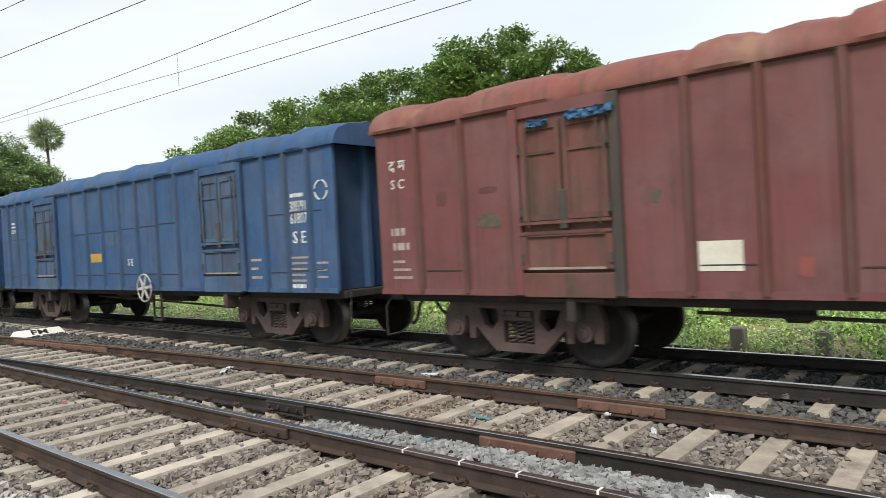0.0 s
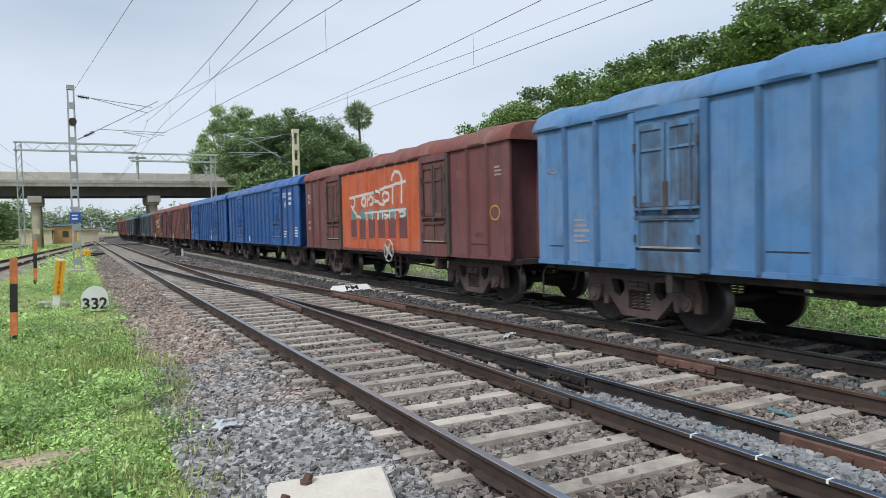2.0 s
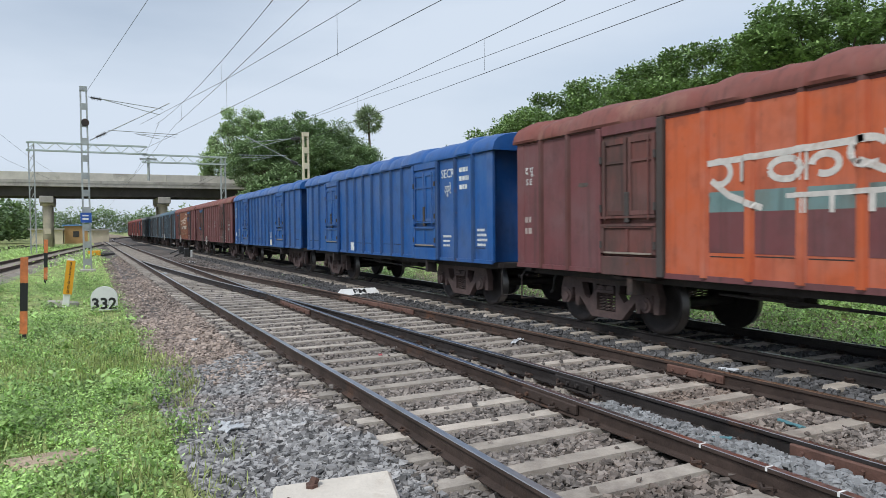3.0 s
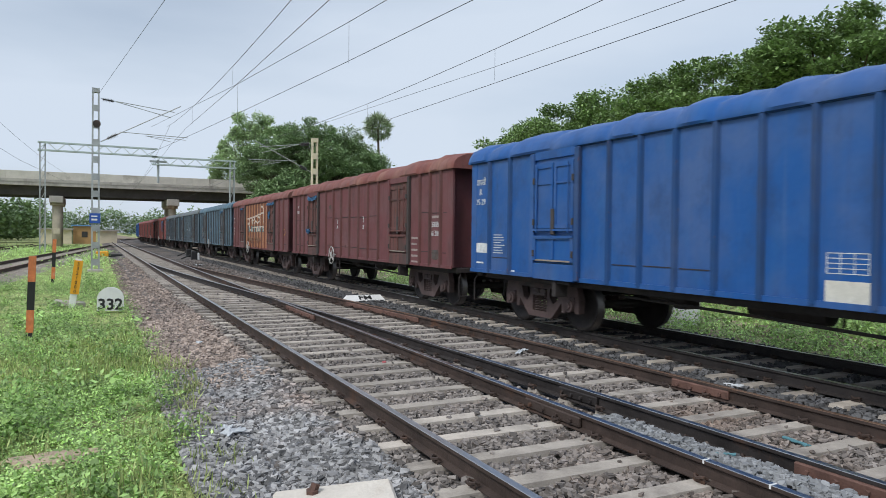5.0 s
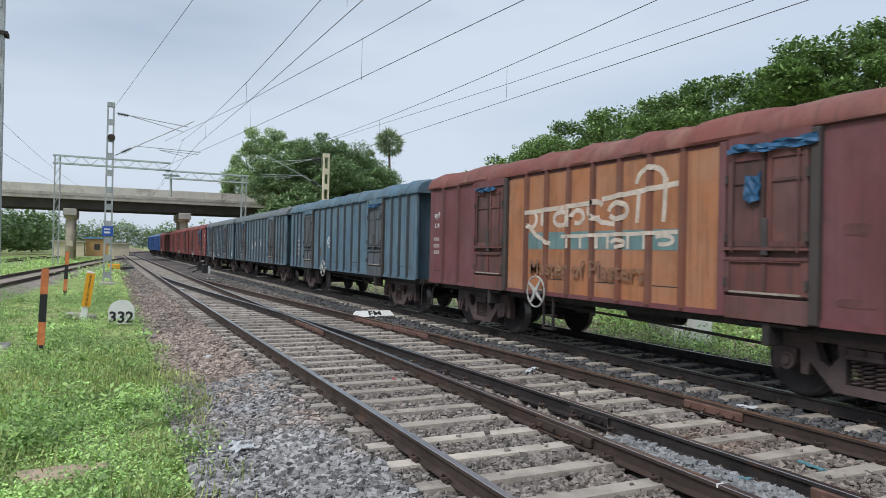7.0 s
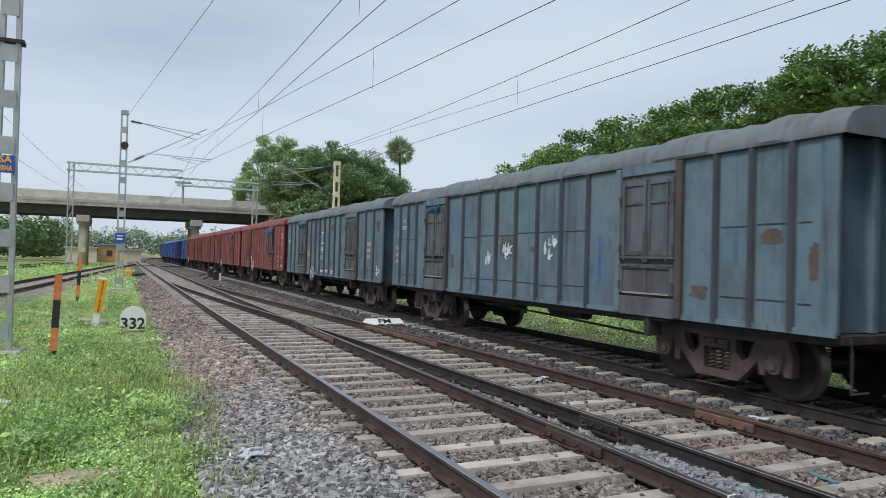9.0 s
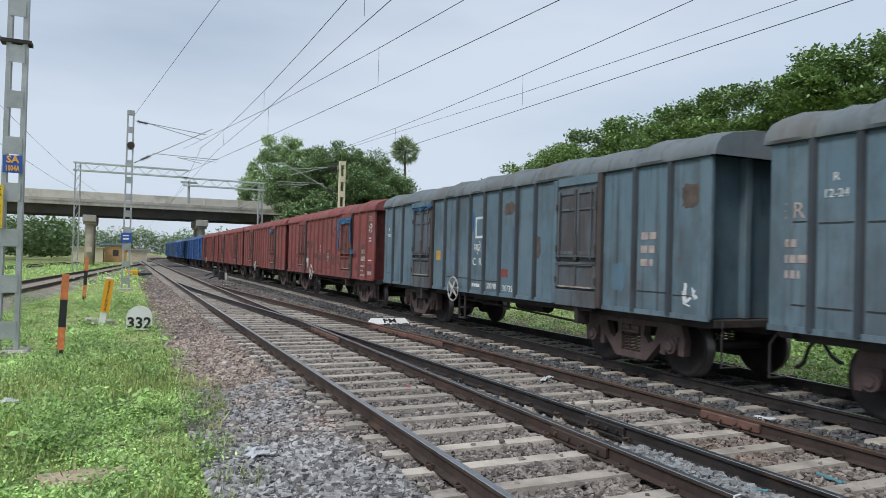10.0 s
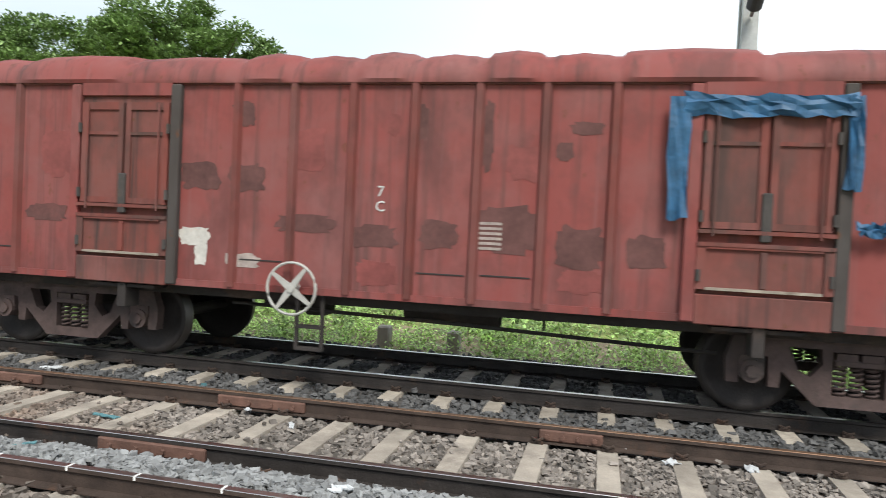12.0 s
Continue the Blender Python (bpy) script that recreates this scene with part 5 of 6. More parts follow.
# red with the blue tarpaulin
mark(11, "64073", 0.22, -5.73, 1.76)
mark(11, "300403", 0.22, -5.73, 2.02, M_FAINT)
lines(11, -5.73, 1.5, 0.5, 4, 0.16, M_FAINT, 0.08, 26)
mark(11, "NF", 0.13, -6.5, 2.85)
lines(11, -6.5, 3.27, 0.4, 3, 0.07, M_FAINT, 0.035, 27)
lines(11, -6.6, 2.5, 0.4, 2, 0.1, M_LETTER, 0.05, 28)
lines(11, -6.6, 1.72, 0.5, 1, 0.09, M_LETTER, 0.05, 29)
mark(11, "7\nC", 0.17, 0.45, 2.15)
patch(11, -6.85, -6.2, 1.34, 1.58, M_DARKPATCH)
patch(11, -6.8, -6.25, 1.2, 1.33, M_FAINT)
for i, (y, z, w, h) in enumerate(((2.11, 3.1, 0.33, 0.3), (2.66, 2.36, 0.54, 0.34), (2.04, 2.35, 0.48, 0.34), (1.29, 1.83, 0.75, 0.21), (0.44, 1.72, 0.61, 0.26), (-0.32, 1.78, 0.45, 0.32),
                                  (-1.08, 1.87, 0.74, 0.53), (-0.08, 3.02, 0.16, 0.41), (-1.9, 2.98, 0.35, 0.15), (-1.68, 2.74, 0.18, 0.21), (-2.57, 1.69, 0.4, 0.36), (4.85, 1.83, 0.6, 0.22), (-0.84, 2.89, 0.13, 0.74),
                                  (-1.88, 1.71, 0.5, 0.48), (-5.73, 2.08, 0.6, 0.4), (-5.0, 1.45, 0.3, 0.3))):
    blotch(11, y, z, w, h, M_DARKPATCH, 300 + i)
for i, (y, z, w, h) in enumerate(((0.24, 3.0, 0.17, 0.25), (1.3, 2.7, 0.5, 0.5), (-1.3, 2.6, 0.5, 0.4), (0.4, 1.3, 0.5, 0.3), (-1.9, 1.35, 0.5, 0.25), (4.7, 2.6, 0.5, 0.6))):
    blotch(11, y, z, w, h, M_FRESHRED, 330 + i)
blotch(11, 2.72, 1.62, 0.42, 0.24, M_STROKE, 351)
blotch(11, 2.62, 1.42, 0.16, 0.3, M_STROKE, 352)
blotch(11, 2.07, 1.36, 0.46, 0.17, M_FAINT, 353)
for i in range(6):
    patch(11, -1.04, -0.72, 1.64 + 0.055 * i, 1.67 + 0.055 * i, M_FAINT, "lettering", 0.007)
# worn patches of older blue, rust and chalk on the blue grey wagons
for i, (k, y, z, w, h, m) in enumerate(((9, 3.13, 2.85, 0.42, 0.8, P_OLDBLUE), (9, 2.53, 2.91, 0.24, 0.42, P_OLDBLUE), (9, 1.13, 1.44, 0.27, 0.25, P_OLDBLUE), (9, -0.68, 2.09, 0.19, 0.14, M_OXIDE), (9, 3.15, 1.81, 0.2, 0.36, M_OXIDE),
                                        (9, -5.55, 1.45, 0.35, 0.22, M_OXIDE), (9, -6.45, 2.25, 0.35, 0.2, M_OXIDE), (9, -7.15, 1.9, 0.16, 0.5, M_OXIDE), (9, -2.9, 1.9, 0.3, 0.9, P_OLDBLUE), (9, -5.6, 2.2, 0.4, 0.6, P_TEAL),
                                        (10, -1.39, 2.25, 0.27, 0.76, P_OLDBLUE), (10, 0.71, 2.78, 0.26, 0.5, P_NAVY), (10, 1.75, 1.81, 0.23, 0.5, P_OLDBLUE), (10, -1.19, 3.0, 0.46, 0.3, M_OXIDE), (10, -2.35, 2.13, 0.22, 0.48, M_OXIDE),
                                        (10, -5.0, 1.6, 0.4, 0.5, P_TEAL), (10, -6.5, 2.9, 0.4, 0.4, M_OXIDE), (8, 1.0, 2.0, 0.4, 0.5, P_OLDBLUE), (8, -1.2, 2.4, 0.35, 0.6, P_OLDBLUE), (8, 2.4, 1.7, 0.3, 0.4, M_OXIDE),
                                        (7, -2.45, 3.0, 0.35, 0.6, M_ORANGEMARK), (1, 2.6, 2.5, 0.5, 0.35, P_NAVY), (1, 0.5, 2.2, 0.6, 0.35, W_NAVY))):
    blotch(k, bay(k, y) if abs(y) > 0.3 and w > 0.3 else y, z, w, h, m, 400 + i)
blotch(9, bay(9, 0.44), 2.16, 0.56, 0.44, W_GREY, 470, square=0.35)


for k, n in ((0, 7), (3, 5), (6, 6), (7, 6), (12, 8), (13, 6)):
    rnd = random.Random(900 + k)
    for i in range(n):
        y = bay(k, rnd.uniform(-6.5, 6.5))
        ww, hh = rnd.uniform(0.12, 0.5), rnd.uniform(0.06, 0.3)
        if abs(abs(y) - 3.7) < 1.0:
            continue
        z = rnd.uniform(1.2, 3.0)
        blotch(k, y, z, ww, hh, rnd.choice((M_DARKPATCH, M_DARKPATCH, M_OXIDE, P_RED)), 500 + i)


# the advertisement panels between the doors
def advert(k, ground_mat):
    w = TRAIN[k][1]
    inner = door_centre(k) - 0.64 - 0.13
    edges = [inner * (2 * i / 8 - 1) for i in range(9)]
    for a, b in zip(edges, edges[1:]):
        bm = bmesh.new()
        box(bm, -HALF - 0.006, -HALF, a + (0.0 if a == edges[0] else 0.072), b - (0.0 if b == edges[-1] else 0.072), Z0 + 0.02, ZE - 0.1)
        part("advert_panel", bm, ground_mat, w, "hand-painted orange advertisement panel")
    for y in edges[1:-1]:
        bm = bmesh.new()
        vs = box(bm, -HALF - 0.059, -HALF, y - 0.08, y + 0.08, Z0 + 0.02, ZE - 0.1)
        for v in vs:
            if v.co.x < -HALF - 0.02:
                v.co.y = y + (v.co.y - y) * 0.57
        part("advert_rib", bm, ground_mat if k == 3 else P_TANRIB, w)
    return inner, edges


def stroke(k, pts, width, material, proud=0.012, over=None):
    """A brush stroke through points (y, z) on the side."""
    bm = bmesh.new()
    lft, rgt = [], []
    fine = []
    for (ya, za), (yb, zb) in zip(pts, pts[1:]):
        n = max(1, int(math.hypot(yb - ya, zb - za) / 0.03))
        fine += [(ya + (yb - ya) * j / n, za + (zb - za) * j / n) for j in range(n)]
    pts = fine + [pts[-1]]

    def depth(y):
        if over is None:
            return -HALF - proud
        gap = min(abs(y - r) for r in over)
        return -HALF - 0.011 - 0.056 * min(1.0, max(0.0, (0.095 - gap) / 0.035))
    for i, (y, z) in enumerate(pts):
        a, b = pts[max(0, i - 1)], pts[min(len(pts) - 1, i + 1)]
        d = Vector((b[0] - a[0], b[1] - a[1])).normalized()
        ya, yb = y - d.y * width / 2, y + d.y * width / 2
        lft.append(bm.verts.new((depth(ya), ya, z + d.x * width / 2)))
        rgt.append(bm.verts.new((depth(yb), yb, z - d.x * width / 2)))
    for i in range(len(pts) - 1):
        bm.faces.new((lft[i], lft[i + 1], rgt[i + 1], rgt[i]))
    r = bmesh.ops.extrude_face_region(bm, geom=bm.faces[:])
    for v in r["geom"]:
        if isinstance(v, bmesh.types.BMVert):
            v.co.x += (proud if over is None else 0.011) * 0.6
    bmesh.ops.recalc_face_normals(bm, faces=bm.faces)
    part("painted_stroke", bm, material, TRAIN[k][1], "white brush stroke")


def arc(cy, cz, ry, rz, a0, a1, n=14):
    return [(cy + ry * math.cos(radians(a0 + (a1 - a0) * i / n)), cz + rz * math.sin(radians(a0 + (a1 - a0) * i / n))) for i in range(n + 1)]


def emblem(k, y0, y1, wide, ribs):
    """Plain white painted shapes where the brand stands: bars, loops and hooks; y runs from y0 to y1."""
    s = (y1 - y0)
    Y = lambda u: y0 + s * u
    ry = abs(s)
    bars = [[(Y(0.02), 2.66), (Y(0.55), 2.76)], [(Y(0.58), 2.80), (Y(1.0), 2.94)]]
    loops = [arc(Y(0.06), 2.52, 0.045 * ry, 0.16, 60, 300), arc(Y(0.30), 2.50, 0.055 * ry, 0.13, 0, 360), arc(Y(0.42), 2.52, 0.04 * ry, 0.12, 0, 300),
             arc(Y(0.54), 2.62, 0.05 * ry, 0.15, -120, 150), arc(Y(0.68), 2.58, 0.055 * ry, 0.14, 0, 330), arc(Y(0.86), 3.0, 0.075 * ry, 0.24, 0, 190)]
    posts = [[(Y(0.15), 2.70), (Y(0.15), 2.38)], [(Y(0.36), 2.74), (Y(0.36), 2.34)], [(Y(0.80), 2.88), (Y(0.79), 2.36)], [(Y(0.94), 3.05), (Y(0.93), 2.36)],
             [(Y(0.03), 2.42), (Y(0.10), 2.2), (Y(0.22), 2.02)], [(Y(0.52), 2.52), (Y(0.58), 2.40), (Y(0.66), 2.36)]]
    for p in bars + loops + posts:
        stroke(k, p, wide, M_STROKE if k == 3 else M_FADEDSTROKE, over=ribs)
    low = [[(Y(0.30), 2.16), (Y(1.0), 2.20)]] + [[(Y(u), 2.16), (Y(u), 1.94)] for u in (0.36, 0.44, 0.55, 0.62, 0.74, 0.83)] + [arc(Y(0.93), 2.08, 0.05 * ry, 0.07, 40, 300), arc(Y(0.68), 2.03, 0.04 * ry, 0.06, 0, 300)]
    for p in low:
        stroke(k, p, wide * 0.75, M_STROKE if k == 3 else M_FADEDSTROKE, over=ribs)


for k, gm in ((3, P_ORANGE), (7, P_TAN)):
    inner, edges = advert(k, gm)
    za, zb = (1.98, 2.26) if k == 3 else (1.92, 2.25)
    for i, (a, b) in enumerate(zip(edges, edges[1:])):
        if 0 < i < 7:
            patch(k, a + 0.075, b - 0.075, za, zb, P_BAND, "painted_band", 0.009)
            if k == 3:
                patch(k, a + 0.075, b - 0.075, 1.42, 1.98, P_MAROON, "painted_band", 0.009)
    emblem(k, 2.25, -2.05, 0.085, edges[1:-1])
letters("lettering", "Master of Plasters", 0.44, at_side(-HALF - 0.064, 0.28, 1.55), M_FADEDTEXT, TRAIN[7][1], 0.003, squeeze=1.05, bold=0.003)
mark(3, "द पू", 0.2, 6.4, 2.9)
mark(3, "S E", 0.17, 6.4, 2.68)
lines(3, 6.4, 1.95, 0.5, 2, 0.22, M_FAINT, 0.14, 31)
stroke(3, arc(-6.45, 2.0, 0.19, 0.15, 0, 360), 0.03, M_OCHRE, 0.008)
stroke(7, arc(-6.2, 1.9, 0.18, 0.13, 0, 360), 0.03, M_OCHRE, 0.008)
for k, y, z, r in BADGES:
    for a in range(4):
        stroke(k, arc(bay(k, y), z, r, r, 90 * a + 10, 90 * a + 80, 6), 0.026, M_LETTER, 0.018)
lines(3, -6.5, 2.95, 0.3, 3, 0.08, M_FAINT, 0.05, 32)
mark(7, "मध्य रे", 0.18, 6.3, 2.75)
mark(7, "C R", 0.17, 6.3, 2.5)
lines(7, 6.3, 2.15, 0.4, 3, 0.17, M_FAINT, 0.12, 33)
lines(8, 6.0, 2.2, 0.5, 4, 0.2, M_FAINT, 0.1, 34)


def scrawl(k, y, z, w, h, n, seed):
    """Chalked and brushed scribble in one bay."""
    rnd = random.Random(seed)
    y = bay(k, y)
    for i in range(n):
        a = (y + rnd.uniform(-w, w) / 2, z + rnd.uniform(-h, h) / 2)
        b = (a[0] + rnd.uniform(-0.05, 0.05), a[1] - rnd.uniform(0.08, 0.22))
        c = (b[0] - rnd.uniform(0.02, 0.14), b[1] + rnd.uniform(-0.05, 0.16))
        stroke(k, [a, b, c], rnd.uniform(0.02, 0.05), M_LETTER, 0.006)


for row in SCRAWL:
    scrawl(*row)


def rag(k, y0, y1, z0, z1, sag, material=None, seed=0, name="tarpaulin", n=14):
    """A crumpled strip of sheeting caught on the door."""
    rnd = random.Random(seed)
    bm = bmesh.new()
    rows = []
    for i in range(n + 1):
        u = i / n
        y = y0 + (y1 - y0) * u
        col = []
        for j in range(5):
            v = j / 4
            z = z0 + (z1 - z0) * v - sag * 4 * u * (1 - u) + rnd.uniform(-0.025, 0.025)
            col.append(bm.verts.new((-HALF - 0.10 - rnd.uniform(0, 0.06), y + rnd.uniform(-0.02, 0.02), z)))
        rows.append(col)
    for a, b in zip(rows, rows[1:]):
        for j in range(4):
            bm.faces.new((a[j], a[j + 1], b[j + 1], b[j]))
    r = bmesh.ops.extrude_face_region(bm, geom=bm.faces[:])
    for v in r["geom"]:
        if isinstance(v, bmesh.types.BMVert):
            v.co.x += 0.02
    bmesh.ops.recalc_face_normals(bm, faces=bm.faces)
    part(name, bm, material or M_TARP, TRAIN[k][1], "torn blue tarpaulin strip" if not material else "torn dark sheeting")


rag(11, -4.45, -2.85, 3.12, 3.34, 0.02, seed=1)
rag(11, -2.92, -2.72, 2.05, 3.3, 0.0, seed=2, n=4)
rag(11, -4.5, -4.36, 2.4, 3.3, 0.0, seed=3, n=4)
rag(11, -4.9, -4.5, 1.98, 2.1, 0.02, seed=4)
rag(0, 3.1, 3.75, 3.2, 3.3, 0.02, seed=5)
rag(0, 4.0, 4.3, 3.18, 3.26, 0.02, seed=6)
rag(6, 3.7, 4.9, 3.2, 3.34, 0.06, seed=7)
rag(6, 4.6, 5.05, 1.9, 2.05, 0.03, seed=8)
rag(7, -4.4, -3.1, 3.25, 3.36, 0.03, seed=9)
rag(7, -3.6, -3.35, 2.6, 2.95, 0.05, seed=10, n=6)
rag(7, 3.3, 4.2, 3.22, 3.3, 0.02, seed=11)
rag(9, 3.8, 4.6, 3.2, 3.3, 0.05, seed=12)
rag(10, 3.0, 4.4, 3.24, 3.34, 0.02, seed=13)
rag(8, -4.6, -3.6, 3.22, 3.32, 0.02, seed=14)
rag(12, -4.2, -3.2, 3.12, 3.3, 0.03, seed=15)
rag(2, -2.7, -2.3, 2.7, 3.3, 0.0, M_GRIMEDOOR, 16, "torn_sheeting")
rag(2, -4.1, -2.6, 3.16, 3.34, 0.03, M_GRIMEDOOR, 17, "torn_sheeting")


# ---- plants ----
def leaves_mesh(name, centres, normals_up, size, rng, material, aspect=0.5, droop=0.3):
    """Many single leaves: a folded blade of two faces each."""
    n = len(centres)
    c = np.asarray(centres, dtype=np.float64)
    a = rng.uniform(0, 2 * math.pi, n)
    el = rng.normal(normals_up, 0.45, n)
    d = np.stack([np.cos(a) * np.cos(el), np.sin(a) * np.cos(el), np.sin(el)], 1)
    side = np.stack([-np.sin(a), np.cos(a), rng.normal(0, droop, n)], 1)
    side /= np.linalg.norm(side, axis=1, keepdims=True)
    L = (size * rng.uniform(0.6, 1.35, n))[:, None]
    W = L * aspect
    v = np.stack([c, c + d * L * 0.45 + side * W * 0.5, c + d * L, c + d * L * 0.45 - side * W * 0.5], 1).reshape(-1, 3)
    idx = np.arange(4 * n, dtype=np.int32)
    return mesh_arrays(name, v, 4, idx, material)


def weeds(name, label, boxes, height, leaf, material, seed, per=16, sprawl=0.16, keep=None, aspect=0.5, rise=0.35):
    rng = np.random.default_rng(seed)
    pts = []
    for x0, x1, y0, y1, dens in boxes:
        n = int((x1 - x0) * (y1 - y0) * dens)
        xs, ys = rng.uniform(x0, x1, n), rng.uniform(y0, y1, n)
        for x, y in zip(xs, ys):
            clump = noise.noise((x * 0.55, y * 0.45, seed)) + 0.45 * noise.noise((x * 1.7, y * 1.5, seed + 3))
            if keep and not keep(x, y, clump):
                continue
            h = height * (0.35 + 1.25 * max(0.0, clump + 0.3)) * rng.uniform(0.5, 1.4)
            gz = ground_z(x, y) - 0.02
            m = max(4, int(per * (0.5 + max(0, clump + 0.3))))
            t = rng.uniform(0, 1, m) ** 0.8
            px = x + rng.normal(0, sprawl, m) * (0.4 + 0.6 * t)
            py = y + rng.normal(0, sprawl, m) * (0.4 + 0.6 * t)
            pts.append(np.stack([px, py, gz + h * t], 1))
    c = np.concatenate(pts)
    return tagged(new(name, leaves_mesh(name, c, rise, leaf, rng, material, aspect)), label, "plants", kind="stuff")


def verge(x, y, clump):
    edge = 0.12 + 0.28 * noise.noise((y * 0.35, 3.1, 0)) - (0.5 * max(0.0, (7.0 - y) / 4) if y < 7 else 0.0)
    if x > edge:
        return False
    if ((x + 1.2) / 0.42) ** 2 + ((y - 6.3) / 0.24) ** 2 < 1:
        return False
    if abs(x + 0.55) < 0.5 and 16.0 < y < 20.2:
        return clump > 0.25
    return clump > -0.62 + 0.25 * noise.noise((x * 3.1, y * 3.1, 5.0))


weeds("low_weeds", "bright green low weeds and grass on the verge", [(-5.5, 0.2, -8, 3.5, 12), (-5.5, 0.5, 3.5, 10, 120), (-7, 0.5, 10, 20, 48), (-8, 0.3, 20, 45, 14)], 0.15, 0.045, M_WEED, 3, per=30, sprawl=0.13, keep=verge, rise=0.12)
weeds("ground_cover", "small round-leaved creeping plants close to the ground", [(-5.0, 0.3, 3.5, 11, 130), (-6, 0.2, 11, 20, 45)], 0.06, 0.04, leafy("creeper_leaf", (0.37, 0.52, 0.17), 0.6, 0.5, 0.9), 6, per=12, sprawl=0.10, keep=lambda x, y, c: verge(x, y, max(c, 0.26)), aspect=0.8, rise=0.05)
weeds("broad_weeds", "taller broad-leaved weeds on the verge", [(-5.5, 0.2, 3.5, 12, 7.0), (-8, 0.0, 12, 32, 3.0)], 0.36, 0.06, leafy("dark_weed_leaf", (0.24, 0.38, 0.115), 0.5, 0.4, 1.1), 5, per=80, sprawl=0.13, keep=verge)
weeds("large_leaf_weeds", "scattered weeds with large pale leaves", [(-5.0, 0.1, 3.8, 11, 1.2), (-6, 0.1, 11, 22, 0.8)], 0.30, 0.10, M_BUSH, 17, per=40, sprawl=0.12, keep=verge, aspect=0.75, rise=0.2)
weeds("grass_blades", "thin dry grass blades at the ballast edge", [(-4.5, 0.55, 3.5, 14, 60)], 0.20, 0.13, leafy("dry_grass", (0.36, 0.42, 0.15), 0.4), 8, per=8, sprawl=0.07, keep=lambda x, y, c: x < 0.40 + 0.25 * noise.noise((y * 0.6, 0, 0)) and c > -0.15, aspect=0.1, rise=1.0)
weeds("far_weeds", "green weeds along the far verge", [(-16, 0.0, 45, 110, 1.3), (-40, -9, 20, 70, 0.8)], 0.4, 0.17, M_WEED, 9, per=36, sprawl=0.5, keep=lambda x, y, c: c > -0.3 and not -1.2 < x - (-5.9 + 0.081 * (y - 35.6)) < 1.4)
weeds("trackside_weeds", "lush green weeds behind the goods line", [(10.9, 14.5, -8, 12, 14), (11.0, 15, 12, 32, 7), (11, 15, 32, 90, 2)], 0.40, 0.085, M_WEED, 11, per=30, sprawl=0.2, keep=lambda x, y, c: c > -0.2)
weeds("tall_weeds", "taller pale green weeds behind the goods line", [(11.4, 14.5, -8, 24, 2.2)], 0.85, 0.10, M_BUSH, 12, per=60, sprawl=0.2, keep=lambda x, y, c: c > 0.0)
weeds("trackside_bushes", "tangled green bushes behind the goods line", [(13.5, 19, -14, 20, 2.2), (14, 22, 20, 60, 1.0)], 1.5, 0.15, M_BUSH, 13, per=100, sprawl=0.42, keep=lambda x, y, c: c > -0.25)
weeds("far_bushes", "tangled green bushes across the field behind the goods line", [(22, 34, -24, 24, 0.5)], 2.4, 0.22, M_BUSH, 19, per=150, sprawl=0.7, keep=lambda x, y, c: c > -0.35)
weeds("track_weeds", "small weeds growing in the ballast", [(5.9, 6.9, 22.5, 25.5, 22), (6.4, 7.0, 28, 31, 8)], 0.22, 0.10, M_WEED, 15, per=20, keep=lambda x, y, c: True)


def tree(x, y, h, crown_r, crown_z0, seed, material, leaf=0.42, n_lobes=26, per_lobe=420, flat=0.55, lean=0.0, label="", trunk=0.35):
    rng = np.random.default_rng(seed)
    rnd = random.Random(seed)
    t = empty("tree", label, "tree", "trees beside the line")
    bm = bmesh.new()
    base = Vector((0, 0, -0.2))
    fork = Vector((lean, 0, crown_z0 * 0.75))
    cyl(bm, base, fork, trunk, 10, trunk * 0.7)
    lobes = []
    for k in range(n_lobes):
        a = rnd.uniform(0, 2 * math.pi)
        rr = crown_r * math.sqrt(rnd.uniform(0.02, 1.0))
        top = crown_z0 + (h - crown_z0) * math.sqrt(max(0.05, 1 - (rr / (crown_r * 1.08)) ** 2))
        z = top - rnd.uniform(0.2, 1.0) - rnd.uniform(0, 0.55) * (top - crown_z0)
        lobes.append((Vector((lean + rr * math.cos(a), rr * math.sin(a), z)), rnd.uniform(0.11, 0.24) * crown_r))
    for c, r in lobes[::2]:
        mid = fork.lerp(c, 0.5) + Vector((0, 0, -0.4))
        cyl(bm, fork, mid, trunk * 0.42, 6, trunk * 0.25)
        cyl(bm, mid, c, trunk * 0.25, 6, trunk * 0.06)
    part("trunk", bm, M_BARK, t)
    pts = []
    for c, r in lobes:
        d = rng.normal(size=(per_lobe, 3))
        d /= np.linalg.norm(d, axis=1, keepdims=True)
        rad = r * rng.uniform(0.25, 1.0, (per_lobe, 1)) ** 0.5
        lump = np.array([0.75 + 0.5 * noise.noise(Vector(v) * 2.3 + c) for v in d])[:, None]
        pts.append(np.array(c) + d * rad * lump * np.array([1, 1, flat]))
    cr = new("crown", leaves_mesh("crown", np.concatenate(pts), 0.1, leaf, rng, material, 0.55))
    cr.parent = t
    t.location = (x, y, -0.5)
    return t


